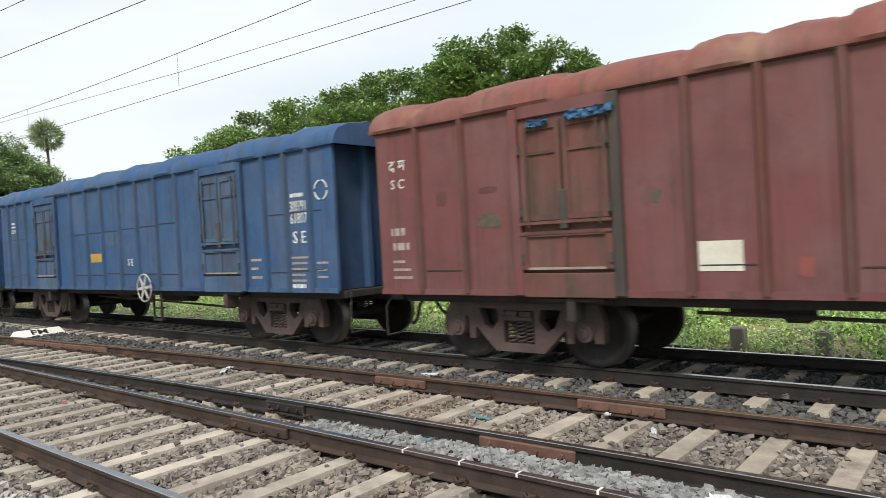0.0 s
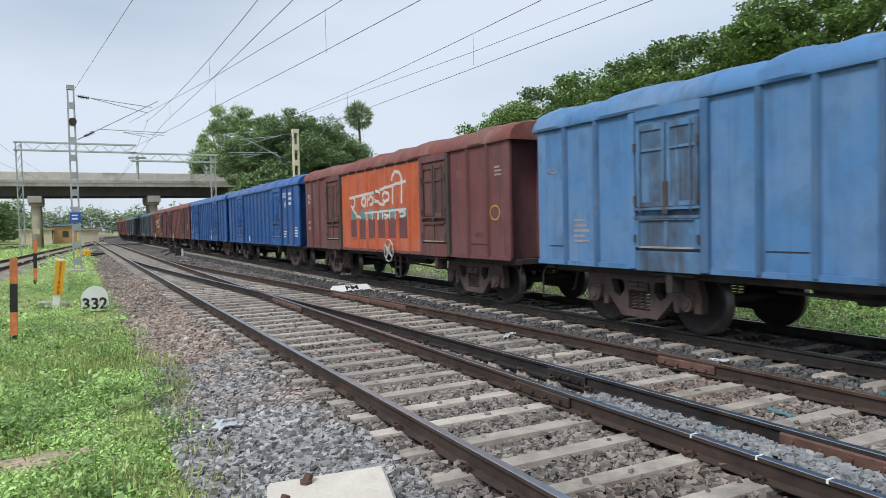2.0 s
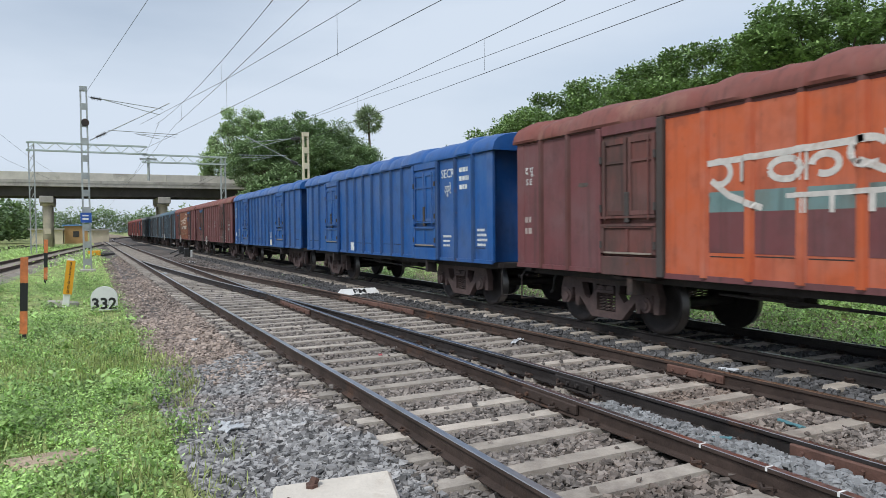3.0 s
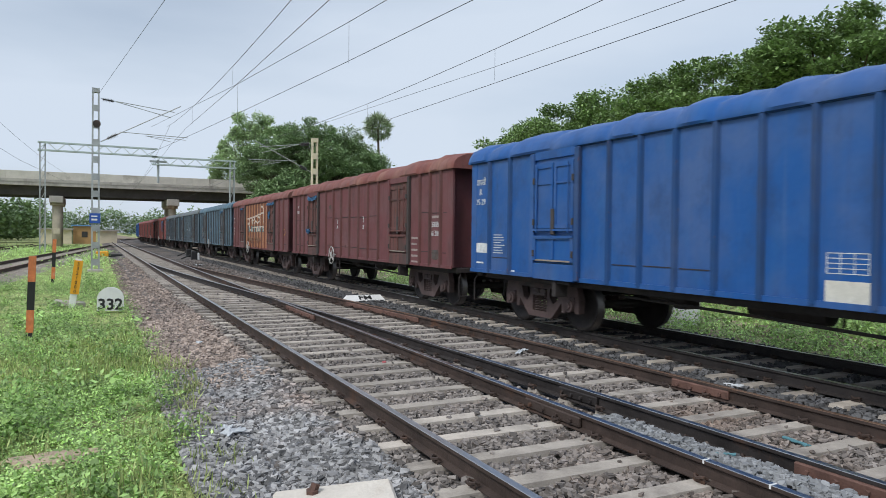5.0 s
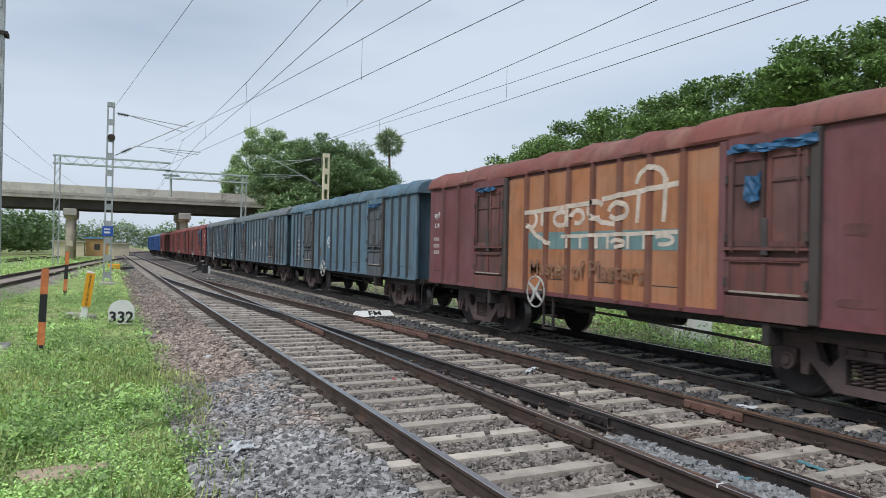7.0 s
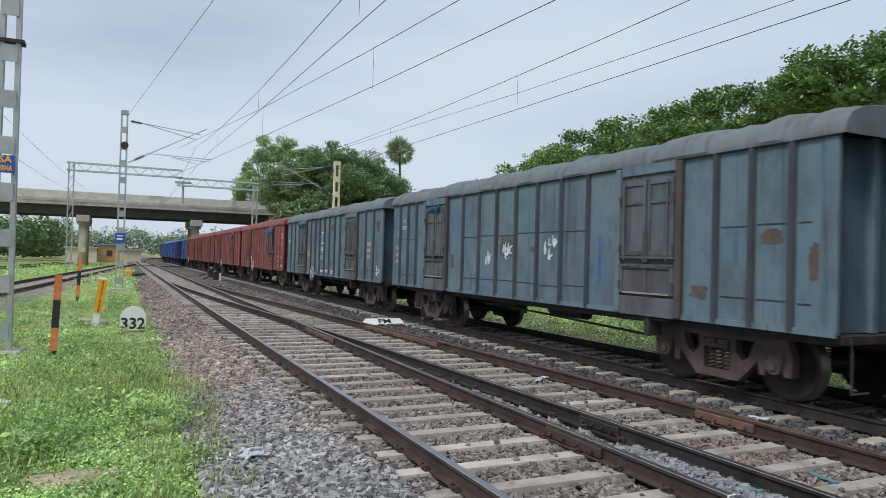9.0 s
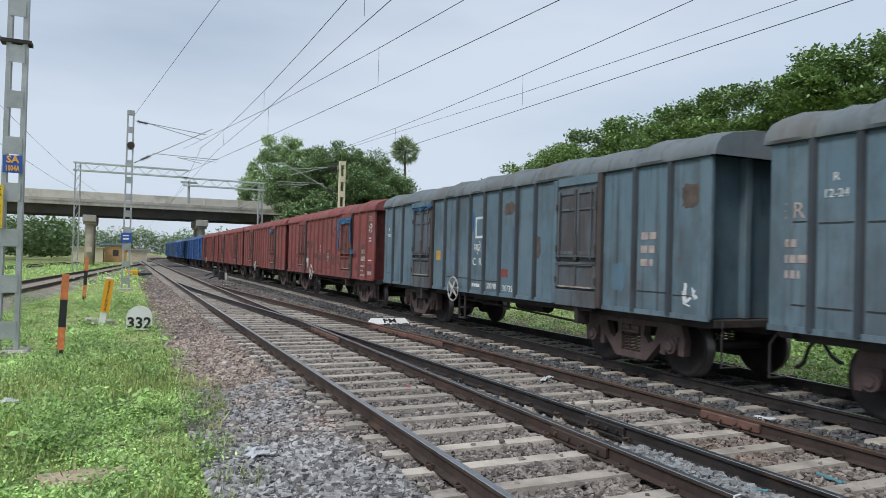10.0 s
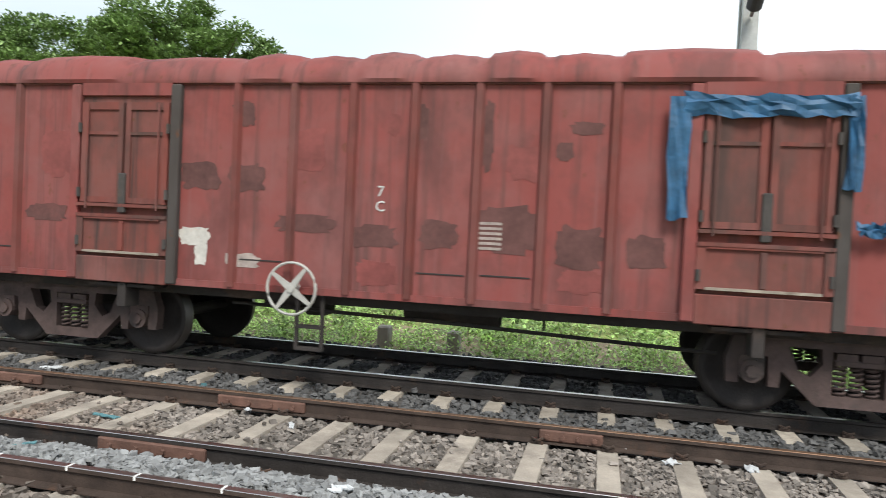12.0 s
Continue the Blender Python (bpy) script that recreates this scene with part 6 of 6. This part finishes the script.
big = "large leafy green tree with a broad uneven crown"
tree(33, 21.5, 14.4, 6.5, 8.0, 21, M_LEAF, 0.24, 120, 520, label=big)
tree(35, 31, 14.7, 7.5, 7.0, 22, M_LEAF, 0.26, 130, 480, label=big)
tree(37, 43, 14.6, 8.5, 6.5, 23, M_LEAF, 0.30, 130, 420, label=big)
tree(40, 57, 14.7, 8.5, 6.0, 24, M_LEAF, 0.34, 120, 340, label=big)
tree(43, 72, 13.8, 9.0, 5.0, 25, M_LEAF, 0.4, 110, 300, label=big)
tree(26, 15.5, 6.0, 3.0, 1.5, 26, M_LEAF, 0.22, 26, 700, label="small dense green tree behind the goods line", trunk=0.15)
far = "distant green tree rising over the bridge end"
tree(23.0, 118, 24.2, 7.2, 6.0, 31, M_LEAF_HAZED, 0.42, 130, 420, flat=0.85, label=far)
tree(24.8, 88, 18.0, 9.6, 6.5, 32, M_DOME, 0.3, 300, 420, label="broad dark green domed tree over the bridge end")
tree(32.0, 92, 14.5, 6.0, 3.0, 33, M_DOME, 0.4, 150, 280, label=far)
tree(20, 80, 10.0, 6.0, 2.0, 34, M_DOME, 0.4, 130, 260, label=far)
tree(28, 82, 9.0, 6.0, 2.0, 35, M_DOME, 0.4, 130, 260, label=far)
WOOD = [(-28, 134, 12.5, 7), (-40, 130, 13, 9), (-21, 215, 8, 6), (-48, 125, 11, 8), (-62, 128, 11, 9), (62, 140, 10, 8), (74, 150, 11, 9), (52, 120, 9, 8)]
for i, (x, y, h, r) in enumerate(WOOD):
    tree(x, y, h, r, h * 0.15, 50 + i, M_LEAF_HAZED, 0.6, 70, 130, flat=0.85, label="far green tree beyond the road bridge")


def woodland(name, boxes, seed):
    rng = np.random.default_rng(seed)
    pts = []
    for x0, x1, y0, y1, h, n in boxes:
        xs, ys = rng.uniform(x0, x1, n), rng.uniform(y0, y1, n)
        top = np.array([h * (0.72 + 0.5 * noise.noise((x * 0.11, y * 0.11, seed)) + 0.25 * noise.noise((x * 0.35, y * 0.3, 7))) for x, y in zip(xs, ys)])
        pts.append(np.stack([xs, ys, -0.5 + top * rng.uniform(0.05, 1.0, n) ** 0.6], 1))
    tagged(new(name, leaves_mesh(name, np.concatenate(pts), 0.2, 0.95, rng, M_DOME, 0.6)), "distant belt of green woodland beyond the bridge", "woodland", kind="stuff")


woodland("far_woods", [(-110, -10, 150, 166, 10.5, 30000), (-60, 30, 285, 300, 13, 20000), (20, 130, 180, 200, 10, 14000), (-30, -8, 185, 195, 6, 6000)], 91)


def hills(name, a0, a1, dist, high, seed):
    """A far ridge, its haze painted in as a blue grey colour."""
    bm = bmesh.new()
    rows = []
    for i in range(61):
        a = radians(a0 + (a1 - a0) * i / 60)
        u = math.sin(math.pi * i / 60) ** 0.5
        top = high * u * (0.7 + 0.45 * noise.noise((i * 0.11, seed, 0)) + 0.12 * noise.noise((i * 0.5, seed, 3)))
        x, y = math.sin(a), math.cos(a)
        rows.append([bm.verts.new((dist * x, dist * y, -2)), bm.verts.new(((dist + 60) * x, (dist + 60) * y, top * 0.6)), bm.verts.new(((dist + 140) * x, (dist + 140) * y, top)), bm.verts.new(((dist + 260) * x, (dist + 260) * y, -2))])
    for p, q in zip(rows, rows[1:]):
        for j in range(3):
            bm.faces.new((p[j], q[j], q[j + 1], p[j + 1]))
    tagged(part(name, bm, M_HILL, smooth=True), "hazy blue grey ridge of distant hills", "hills", kind="structure")


M_HILL = mat("hazy_hillside", (0.30, 0.40, 0.50), 1.0, 0.12, 0.02, 0.0, grain=0.2)
hills("backdrop", 58, 125, 1500, 85, 4)
hills("backdrop", 2, 22, 1700, 60, 9)


def palm(x, y, h, seed, n=40, r=2.1):
    rng = np.random.default_rng(seed)
    p = empty("palm_tree", "tall palm with a round fan crown", "palm", "palms")
    bm = bmesh.new()
    pts = [(0.25 * math.sin(k * 0.5), 0, h * k / 8) for k in range(9)]
    for a, b in zip(pts, pts[1:]):
        cyl(bm, a, b, 0.18, 8, 0.16)
    part("trunk", bm, M_BARK, p)
    vs = []
    top = np.array(pts[-1])
    for k in range(n):
        a, e = rng.uniform(0, 2 * math.pi), math.asin(rng.uniform(-0.85, 1.0))
        d = np.array([math.cos(a) * math.cos(e), math.sin(a) * math.cos(e), math.sin(e)])
        c = top + d * r * rng.uniform(0.4, 0.62)
        for j in range(26):
            f = rng.normal(size=3)
            dd = d * 0.9 + f * 0.75 - np.array([0, 0, 0.25])
            dd /= np.linalg.norm(dd)
            s = np.cross(dd, rng.normal(size=3))
            s = s / np.linalg.norm(s) * 0.055
            L = r * rng.uniform(0.35, 0.55)
            vs += [c, c + dd * L * 0.5 + s, c + dd * L, c + dd * L * 0.5 - s]
    cr = new("crown", mesh_arrays("crown", np.array(vs), 4, np.arange(len(vs), dtype=np.int32), M_PALM))
    cr.parent = p
    p.location = (x, y, -0.5)


palm(36.5, 95, 18.2, 71, 52, 2.5)
palm(34.2, 97, 15.8, 72, 30, 1.8)


# ---- the line beyond the grass ----
def far_line(x0):
    slope = 0.081
    pth = [(x0 + slope * (y - 35.6), y, 0.0) for y in range(-10, 118, 4)]
    bm = bmesh.new()
    sweep(bm, pth, [(-2.9, -0.5), (-2.3, -0.24), (0.6, -0.24), (1.2, -0.5)])
    tagged(part("ballast_bed", bm, M_PALEBED), "pale stony bed of the siding", "ballast", kind="structure")
    for dx in (0.0, -1.745):
        bm = bmesh.new()
        sweep(bm, [(x + dx, y, z) for x, y, z in pth], RAIL, lambda k: 1 if k in (0, 1, 2) else 0)
        tagged(part("rail", bm, [M_RUSTRAIL, M_DULLHEAD]), "rusty rail of the siding beyond the grass", "rail", "running rails", "structure")


M_PALEBED = mat("pale_ballast_bed", (0.30, 0.26, 0.22), 0.95, 0.3, 0.6, 1.0, grain=16)
far_line(-5.0)
far_line(-13.5)


# ---- rail fittings ----
def fishplate(x, y, length, material, label, off=None):
    ob = empty("fishplate", label, "rail joint", "rail joints")
    xx = x + (off(y) if off else 0.0)
    for sx in (-1, 1):
        bm = bmesh.new()
        a, b = sorted((sx * 0.014, sx * 0.062))
        box(bm, a, b, -length / 2, length / 2, -0.148, -0.038, 0.012)
        plate = part("plate", bm, material, ob)
        for k in range(4):
            yy = -length / 2 + length * (k + 0.5) / 4
            bm = bmesh.new()
            cyl(bm, (sx * 0.06, yy, -0.095), (sx * 0.09, yy, -0.095), 0.024, 6)
            part("bolt", bm, material, plate)
    ob.location = (xx, y, 0)
    if off:
        ob.rotation_euler = (0, 0, math.atan((off(y) - off(y + 1))))


fishplate(XB, 4.9, 1.0, M_RUSTRAIL, "bolted steel joint plates on a rail")
fishplate(XB, 5.1, 0.9, M_PLATE, "red oxide joint plates on the rusty rail", turnout)
fishplate(XB, 1.93, 1.0, M_PLATE, "long orange-brown joint plates on the rail", turnout)
fishplate(XB, -1.3, 0.6, M_PLATE, "red oxide joint plates on the rusty rail", turnout)
fishplate(XB, 15.0, 4.2, M_PLATE, "long red oxide plates along the rail", turnout)
fishplate(XA + 0.07, 5.4, 0.7, M_DARKRAIL, "dark bolted joint plates on the rail", turnout)
fishplate(XA + 0.07, 2.04, 1.0, M_PLATE, "long red oxide joint plates on the dark rail", turnout)
fishplate(XA + 0.07, -2.0, 0.8, M_DARKRAIL, "dark bolted joint plates on the rail", turnout)
fishplate(XB, 15.4, 2.6, M_PLATE, "red oxide crossing plates at the frog")
for k in range(4):
    bm = bmesh.new()
    y = (2.79, 2.16, 1.6, 0.92)[k]
    box(bm, XB - 0.039, XB + 0.034, y - 0.009, y + 0.009, -0.03, 0.0015)
    tagged(part("paint_mark", bm, M_WHITE), "white paint tick across the rail head", "paint mark", "paint ticks")


# ---- litter ----
def scrap(x, y, z, w, d, material, seed, label):
    rnd = random.Random(seed)
    bm = bmesh.new()
    rows = [[bm.verts.new((w * (i / 4 - 0.5) + rnd.uniform(-0.1, 0.1) * w, d * (j / 4 - 0.5) + rnd.uniform(-0.1, 0.1) * d, rnd.uniform(0.0, 0.35) * min(w, d))) for i in range(5)] for j in range(5)]
    for a, b in zip(rows, rows[1:]):
        for i in range(4):
            bm.faces.new((a[i], a[i + 1], b[i + 1], b[i]))
    r = bmesh.ops.extrude_face_region(bm, geom=bm.faces[:])
    for v in r["geom"]:
        if isinstance(v, bmesh.types.BMVert):
            v.co.z -= 0.01
    bmesh.ops.recalc_face_normals(bm, faces=bm.faces)
    ob = tagged(part("litter", bm, material), label, "litter", "scraps of litter")
    ob.location = (x, y, z)
    ob.rotation_euler = (0, 0, rnd.uniform(0, 6))


M_REDLITTER = mat("red_plastic", (0.36, 0.06, 0.07), 0.5, 0.1, 5, 0.1)
pale = "crumpled pale plastic scrap on the ballast"
for i, (x, y, z, w, d, m) in enumerate(((0.45, 6.05, -0.26, 0.22, 0.14, 0), (0.40, 6.3, -0.27, 0.12, 0.1, 0), (5.65, 8.72, -0.17, 0.30, 0.10, 0), (5.85, 8.85, -0.16, 0.12, 0.10, 0), (5.98, 2.03, -0.15, 0.07, 0.07, 0), (6.16, -0.95, -0.16, 0.08, 0.07, 2),
                                        (6.2, -1.75, -0.17, 0.18, 0.12, 0), (5.9, -2.2, -0.17, 0.14, 0.10, 0), (6.0, -2.9, -0.17, 0.12, 0.10, 0), (6.75, 3.4, -0.2, 0.5, 0.05, 1), (6.8, 3.1, -0.2, 0.5, 0.06, 1), (6.7, 1.4, -0.2, 0.45, 0.05, 1),
                                        (5.3, 3.2, -0.17, 0.28, 0.06, 1), (4.1, 3.0, -0.08, 0.16, 0.06, 1), (4.0, 0.2, -0.05, 0.16, 0.12, 0), (5.7, 1.4, -0.17, 0.2, 0.05, 0), (3.2, 8.8, -0.18, 0.12, 0.06, 2), (5.1, 30.0, -0.2, 0.5, 0.2, 0),
                                        (-2.2, 9.6, -0.25, 0.2, 0.16, 0), (0.0, 6.7, -0.3, 0.12, 0.1, 0), (7.0, 5.4, -0.2, 0.1, 0.24, 0), (4.9, 44, -0.2, 0.5, 0.3, 0), (2.2, 33, -0.2, 0.3, 0.3, 0), (0.9, 12.4, -0.25, 0.1, 0.1, 0))):
    scrap(x, y, z, w, d, (M_LITTER, M_BLUELITTER, M_REDLITTER)[m], 100 + i, (pale, "strip of blue-green plastic twine on the ballast", "scrap of red plastic on the ballast")[m])
bm = bmesh.new()
r0 = [bm.verts.new((0.46 * math.cos(a) * (1 + 0.2 * math.sin(3 * a)), 0.26 * math.sin(a) * (1 + 0.15 * math.sin(5 * a)), 0.0)) for a in [2 * math.pi * i / 18 for i in range(18)]]
r1 = [bm.verts.new((v.co.x * 0.8, v.co.y * 0.8, 0.05 + 0.01 * math.sin(i))) for i, v in enumerate(r0)]
for i in range(18):
    bm.faces.new((r0[i - 1], r0[i], r1[i], r1[i - 1]))
bm.faces.new(r1)
earth_patch = tagged(part("bare_earth", bm, mat("bare_earth", (0.48, 0.37, 0.27), 0.95, 0.35, 5.0, 1.0, grain=45, stain=(0.22, 0.19, 0.11), stain_amount=0.5)), "bare patch of brown earth in the weeds", "earth patch", kind="structure")
earth_patch.location = (-1.2, 6.3, -0.41)


# ---- sleepers ----
def sleeper_mesh(length):
    bm = bmesh.new()
    h = length / 2
    for xa, xb in ((-h, h),):
        prof = [(-0.135, -0.40), (-0.095, -0.172), (0.095, -0.172), (0.135, -0.40)]
        a = [bm.verts.new((xa + (0.04 if z > -0.3 else 0), y, z)) for y, z in prof]
        b = [bm.verts.new((xb - (0.04 if z > -0.3 else 0), y, z)) for y, z in prof]
        for k in range(4):
            bm.faces.new((a[k - 1], a[k], b[k], b[k - 1]))
        bm.faces.new(a[::-1])
        bm.faces.new(b)
    bmesh.ops.recalc_face_normals(bm, faces=bm.faces)
    return link_bm(bm, "sleeper", M_SLEEPER)


def clip_mesh():
    bm = bmesh.new()
    for s in (-1, 1):
        box(bm, s * 0.075 - 0.02, s * 0.075 + 0.05 * s + 0.02, -0.06, 0.06, -0.172, -0.135, 0.008)
        tube(bm, [(s * 0.06, -0.05, -0.135), (s * 0.10, -0.05, -0.115), (s * 0.14, 0, -0.125), (s * 0.10, 0.05, -0.115), (s * 0.06, 0.05, -0.135)], 0.013, 5)
    return link_bm(bm, "rail_clip", M_RUSTRAIL)


CLIP = clip_mesh()
FOOT = []
SLEEPERS = {}


def sleeper(track, xc, y, length, rot=0.0, rails=()):
    key = round(length, 1)
    if key not in SLEEPERS:
        SLEEPERS[key] = sleeper_mesh(key)
    ob = new("sleeper", SLEEPERS[key])
    ob.parent = track
    rnd = random.Random(int(y * 100) + int(xc * 10))
    ob.location = (xc + rnd.uniform(-0.03, 0.03), y, rnd.uniform(-0.006, 0.003))
    ob.rotation_euler = (0, 0, rot + rnd.uniform(-0.008, 0.008))
    FOOT.append((xc, y, length / 2))
    for rx in rails:
        c = new("rail_clip", CLIP)
        c.parent = track
        c.location = (rx, y, 0)


track_main = empty("sleeper_bed", "row of weathered concrete sleepers under the straight track", "sleepers", kind="structure")
track_branch = empty("sleeper_bed", "row of weathered concrete sleepers under the branching track", "sleepers", kind="structure")
track_goods = empty("sleeper_bed", "row of dark stained concrete sleepers under the goods line", "sleepers", kind="structure")
S_MAIN, S_GOODS = 0.66, 0.63
n0 = 6.07 - S_MAIN * 23
for i in range(140):
    y = n0 + S_MAIN * i
    if y > 46:
        break
    t = turnout(y)
    if y > 9.0:
        x0, x1 = XA - 0.52, XB + t + 0.52
        sleeper(track_main, (x0 + x1) / 2, y, x1 - x0, 0, [XA, XB] if y < 24 else [])
        if y < 24:
            for rx in (XA + 0.07 + t, XB + t):
                c = new("rail_clip", CLIP)
                c.parent = track_branch
                c.location = (rx, y, 0)
    else:
        sleeper(track_main, (XA + XB) / 2 - 0.1, y, 2.5, 0, [XA, XB])
        yy = y + 0.20
        sleeper(track_branch, (XA + XB) / 2 + 0.22 + t, yy, 2.3, 0, [XA + 0.07 + t, XB + t])
for i in range(110):
    y = -7.93 + S_GOODS * i
    sleeper(track_goods, XT, y, 2.75, 0, [XE, XF] if y < 16 else [])
bm = bmesh.new()
for i in range(150):
    y = 46.3 + 0.62 * i
    box(bm, XA - 0.5, XB + 0.5, y - 0.1, y + 0.1, -0.35, -0.175)
    if y > 61:
        box(bm, XE - 0.5, XF + 0.5, y - 0.1, y + 0.1, -0.35, -0.175)
for i in range(120):
    y = 8 + 0.65 * i
    xx = -5.87 + 0.081 * (y - 35.6)
    box(bm, xx - 1.35, xx + 1.35, y - 0.1, y + 0.1, -0.35, -0.19)
tagged(part("far_sleepers", bm, M_SLEEPER), "far rows of concrete sleepers", "sleepers", kind="stuff")


# ---- ballast stones ----
def stones(name, label, boxes, size, material, seed, height):
    rng = np.random.default_rng(seed)
    P = []
    S = []
    for x0, x1, y0, y1, dens in boxes:
        n = int((x1 - x0) * (y1 - y0) * dens)
        p = np.stack([rng.uniform(x0, x1, n), rng.uniform(y0, y1, n)], 1)
        P.append(p)
        S.append(np.full(n, size))
    P, S = np.concatenate(P), np.concatenate(S)
    foot = np.array(FOOT)
    order = np.argsort(foot[:, 1])
    foot = foot[order]
    near = np.clip(np.searchsorted(foot[:, 1], P[:, 1]), 2, len(foot) - 3)
    hit = np.zeros(len(P), bool)
    for d in range(-3, 3):
        q = foot[np.clip(near + d, 0, len(foot) - 1)]
        hit |= (np.abs(P[:, 1] - q[:, 1]) < 0.10) & (np.abs(P[:, 0] - q[:, 0]) < q[:, 2] - 0.02)
    for rx in (XA, XB, XE, XF):
        hit |= np.abs(P[:, 0] - rx) < 0.085
    t = np.interp(P[:, 1], TURN_Y, TURN_X)
    for rx in (XA + 0.07, XB):
        hit |= (np.abs(P[:, 0] - rx - t) < 0.1) & (P[:, 1] < 50)
    keep = ~hit | (rng.uniform(size=len(P)) < np.where(P[:, 0] < 1.55, 0.22, 0.012))
    P, S = P[keep], S[keep]
    n = len(P)
    zs = np.array([height(x, y) for x, y in P]) + np.where(hit[keep], 0.05, 0.0)
    s = S * rng.uniform(0.55, 1.3, n)
    corner = np.array([(x, y, z) for z in (-1, 1) for y in (-1, 1) for x in (-1, 1)], float)
    sh = corner[None] * rng.uniform(0.22, 1.2, (n, 8, 3)) * np.array([1.15, 0.9, 0.7])
    ang = rng.uniform(0, 2 * math.pi, n)
    tilt = rng.normal(0, 0.6, n)
    ca, sa, ct, st = np.cos(ang), np.sin(ang), np.cos(tilt), np.sin(tilt)
    x, y, z = sh[..., 0], sh[..., 1], sh[..., 2]
    y, z = y * ct[:, None] - z * st[:, None], y * st[:, None] + z * ct[:, None]
    x, y = x * ca[:, None] - y * sa[:, None], x * sa[:, None] + y * ca[:, None]
    v = np.stack([x, y, z], -1) * s[:, None, None]
    v[..., 0] += P[:, 0:1]
    v[..., 1] += P[:, 1:2]
    v[..., 2] += (zs + 0.012 + rng.uniform(-0.6, 0.55, n) * s)[:, None]
    quad = np.array([(0, 2, 3, 1), (4, 5, 7, 6), (0, 1, 5, 4), (2, 6, 7, 3), (0, 4, 6, 2), (1, 3, 7, 5)])
    idx = (quad.reshape(-1)[None] + 8 * np.arange(n)[:, None]).ravel()
    return tagged(new(name, mesh_arrays(name, v.reshape(-1, 3), 4, idx, material)), label, "ballast", kind="stuff")


def bed_z(x, y):
    if x < 1.15:
        return -0.36 + 0.115 * max(0.0, (x - 0.55) / 0.6) if x > 0.55 else -0.33 + 0.03 * (x - 0.1)
    return -0.225 + 0.015 * noise.noise((x * 1.3, y * 1.1, 0))


stones("ballast_stones", "grey brown crushed stone between the sleepers", [(0.6, 4.2, -9, 2.0, 110), (1.4, 4.2, 2.0, 9, 700), (1.4, 4.2, 9, 16, 420), (4.4, 6.3, -5, 9, 560), (4.2, 6.3, 9, 17, 230), (1.2, 6.0, 17, 34, 90), (1.2, 6.0, 34, 55, 22)],
       0.029, M_TRACKSTONE, 41, bed_z)
stones("shoulder_stones", "loose grey crushed stone on the ballast shoulder", [(-0.1, 1.5, 2.0, 10, 1900)], 0.032, M_BALLAST, 47, bed_z)
stones("brown_stones", "dusty brown crushed stone on the ballast shoulder", [(0.0, 1.45, 8.5, 18, 520), (0.0, 1.4, 18, 32, 190), (0.0, 1.4, 32, 60, 45)], 0.034, M_BROWNSTONE, 48, bed_z)
stones("dark_ballast_stones", "dark oily crushed stone along the goods line", [(6.2, 10.6, -6, 12, 260), (6.2, 10.4, 12, 30, 90), (6.2, 10.4, 30, 55, 22)], 0.034, mat("oily_stone", (0.095, 0.094, 0.096), 0.8, 0.35, 0.7, 0.4, grain=25, island=0.4), 43, bed_z)
stones("fresh_stones", "heap of fresh pale grey stone between two rails", [(XB + 0.12, XB + 0.58, -4.0, 4.6, 1150)], 0.03, M_FRESH, 45, lambda x, y: -0.13 + 0.05 * min(1.0, max(0.0, (5.2 - y) / 3)) - 0.15 * abs(x - XB - 0.38))


# ---- movement ----
def motions():
    for k, w in TRAIN:
        f, r = SPANS[k]
        rows = []
        for i in range(25):
            t = i * 0.5
            p, a = along(XT, (f + r) / 2 - SPEED * t + float(np.interp(t, LAG_T, LAG_S)))
            rows.append((t, Matrix.Translation(p) @ Matrix.Rotation(a, 4, "Z")))
        walk(w, rows)
        if k < 13:
            for ax in WHEELS[w.name]:
                p = ax.location.copy()
                turn0 = 0.7 * k
                walk(ax, [(i / 30, Matrix.Translation(p) @ Matrix.Rotation(turn0 + SPEED / 0.5 * i / 30, 4, "X")) for i in range(361)])


motions()
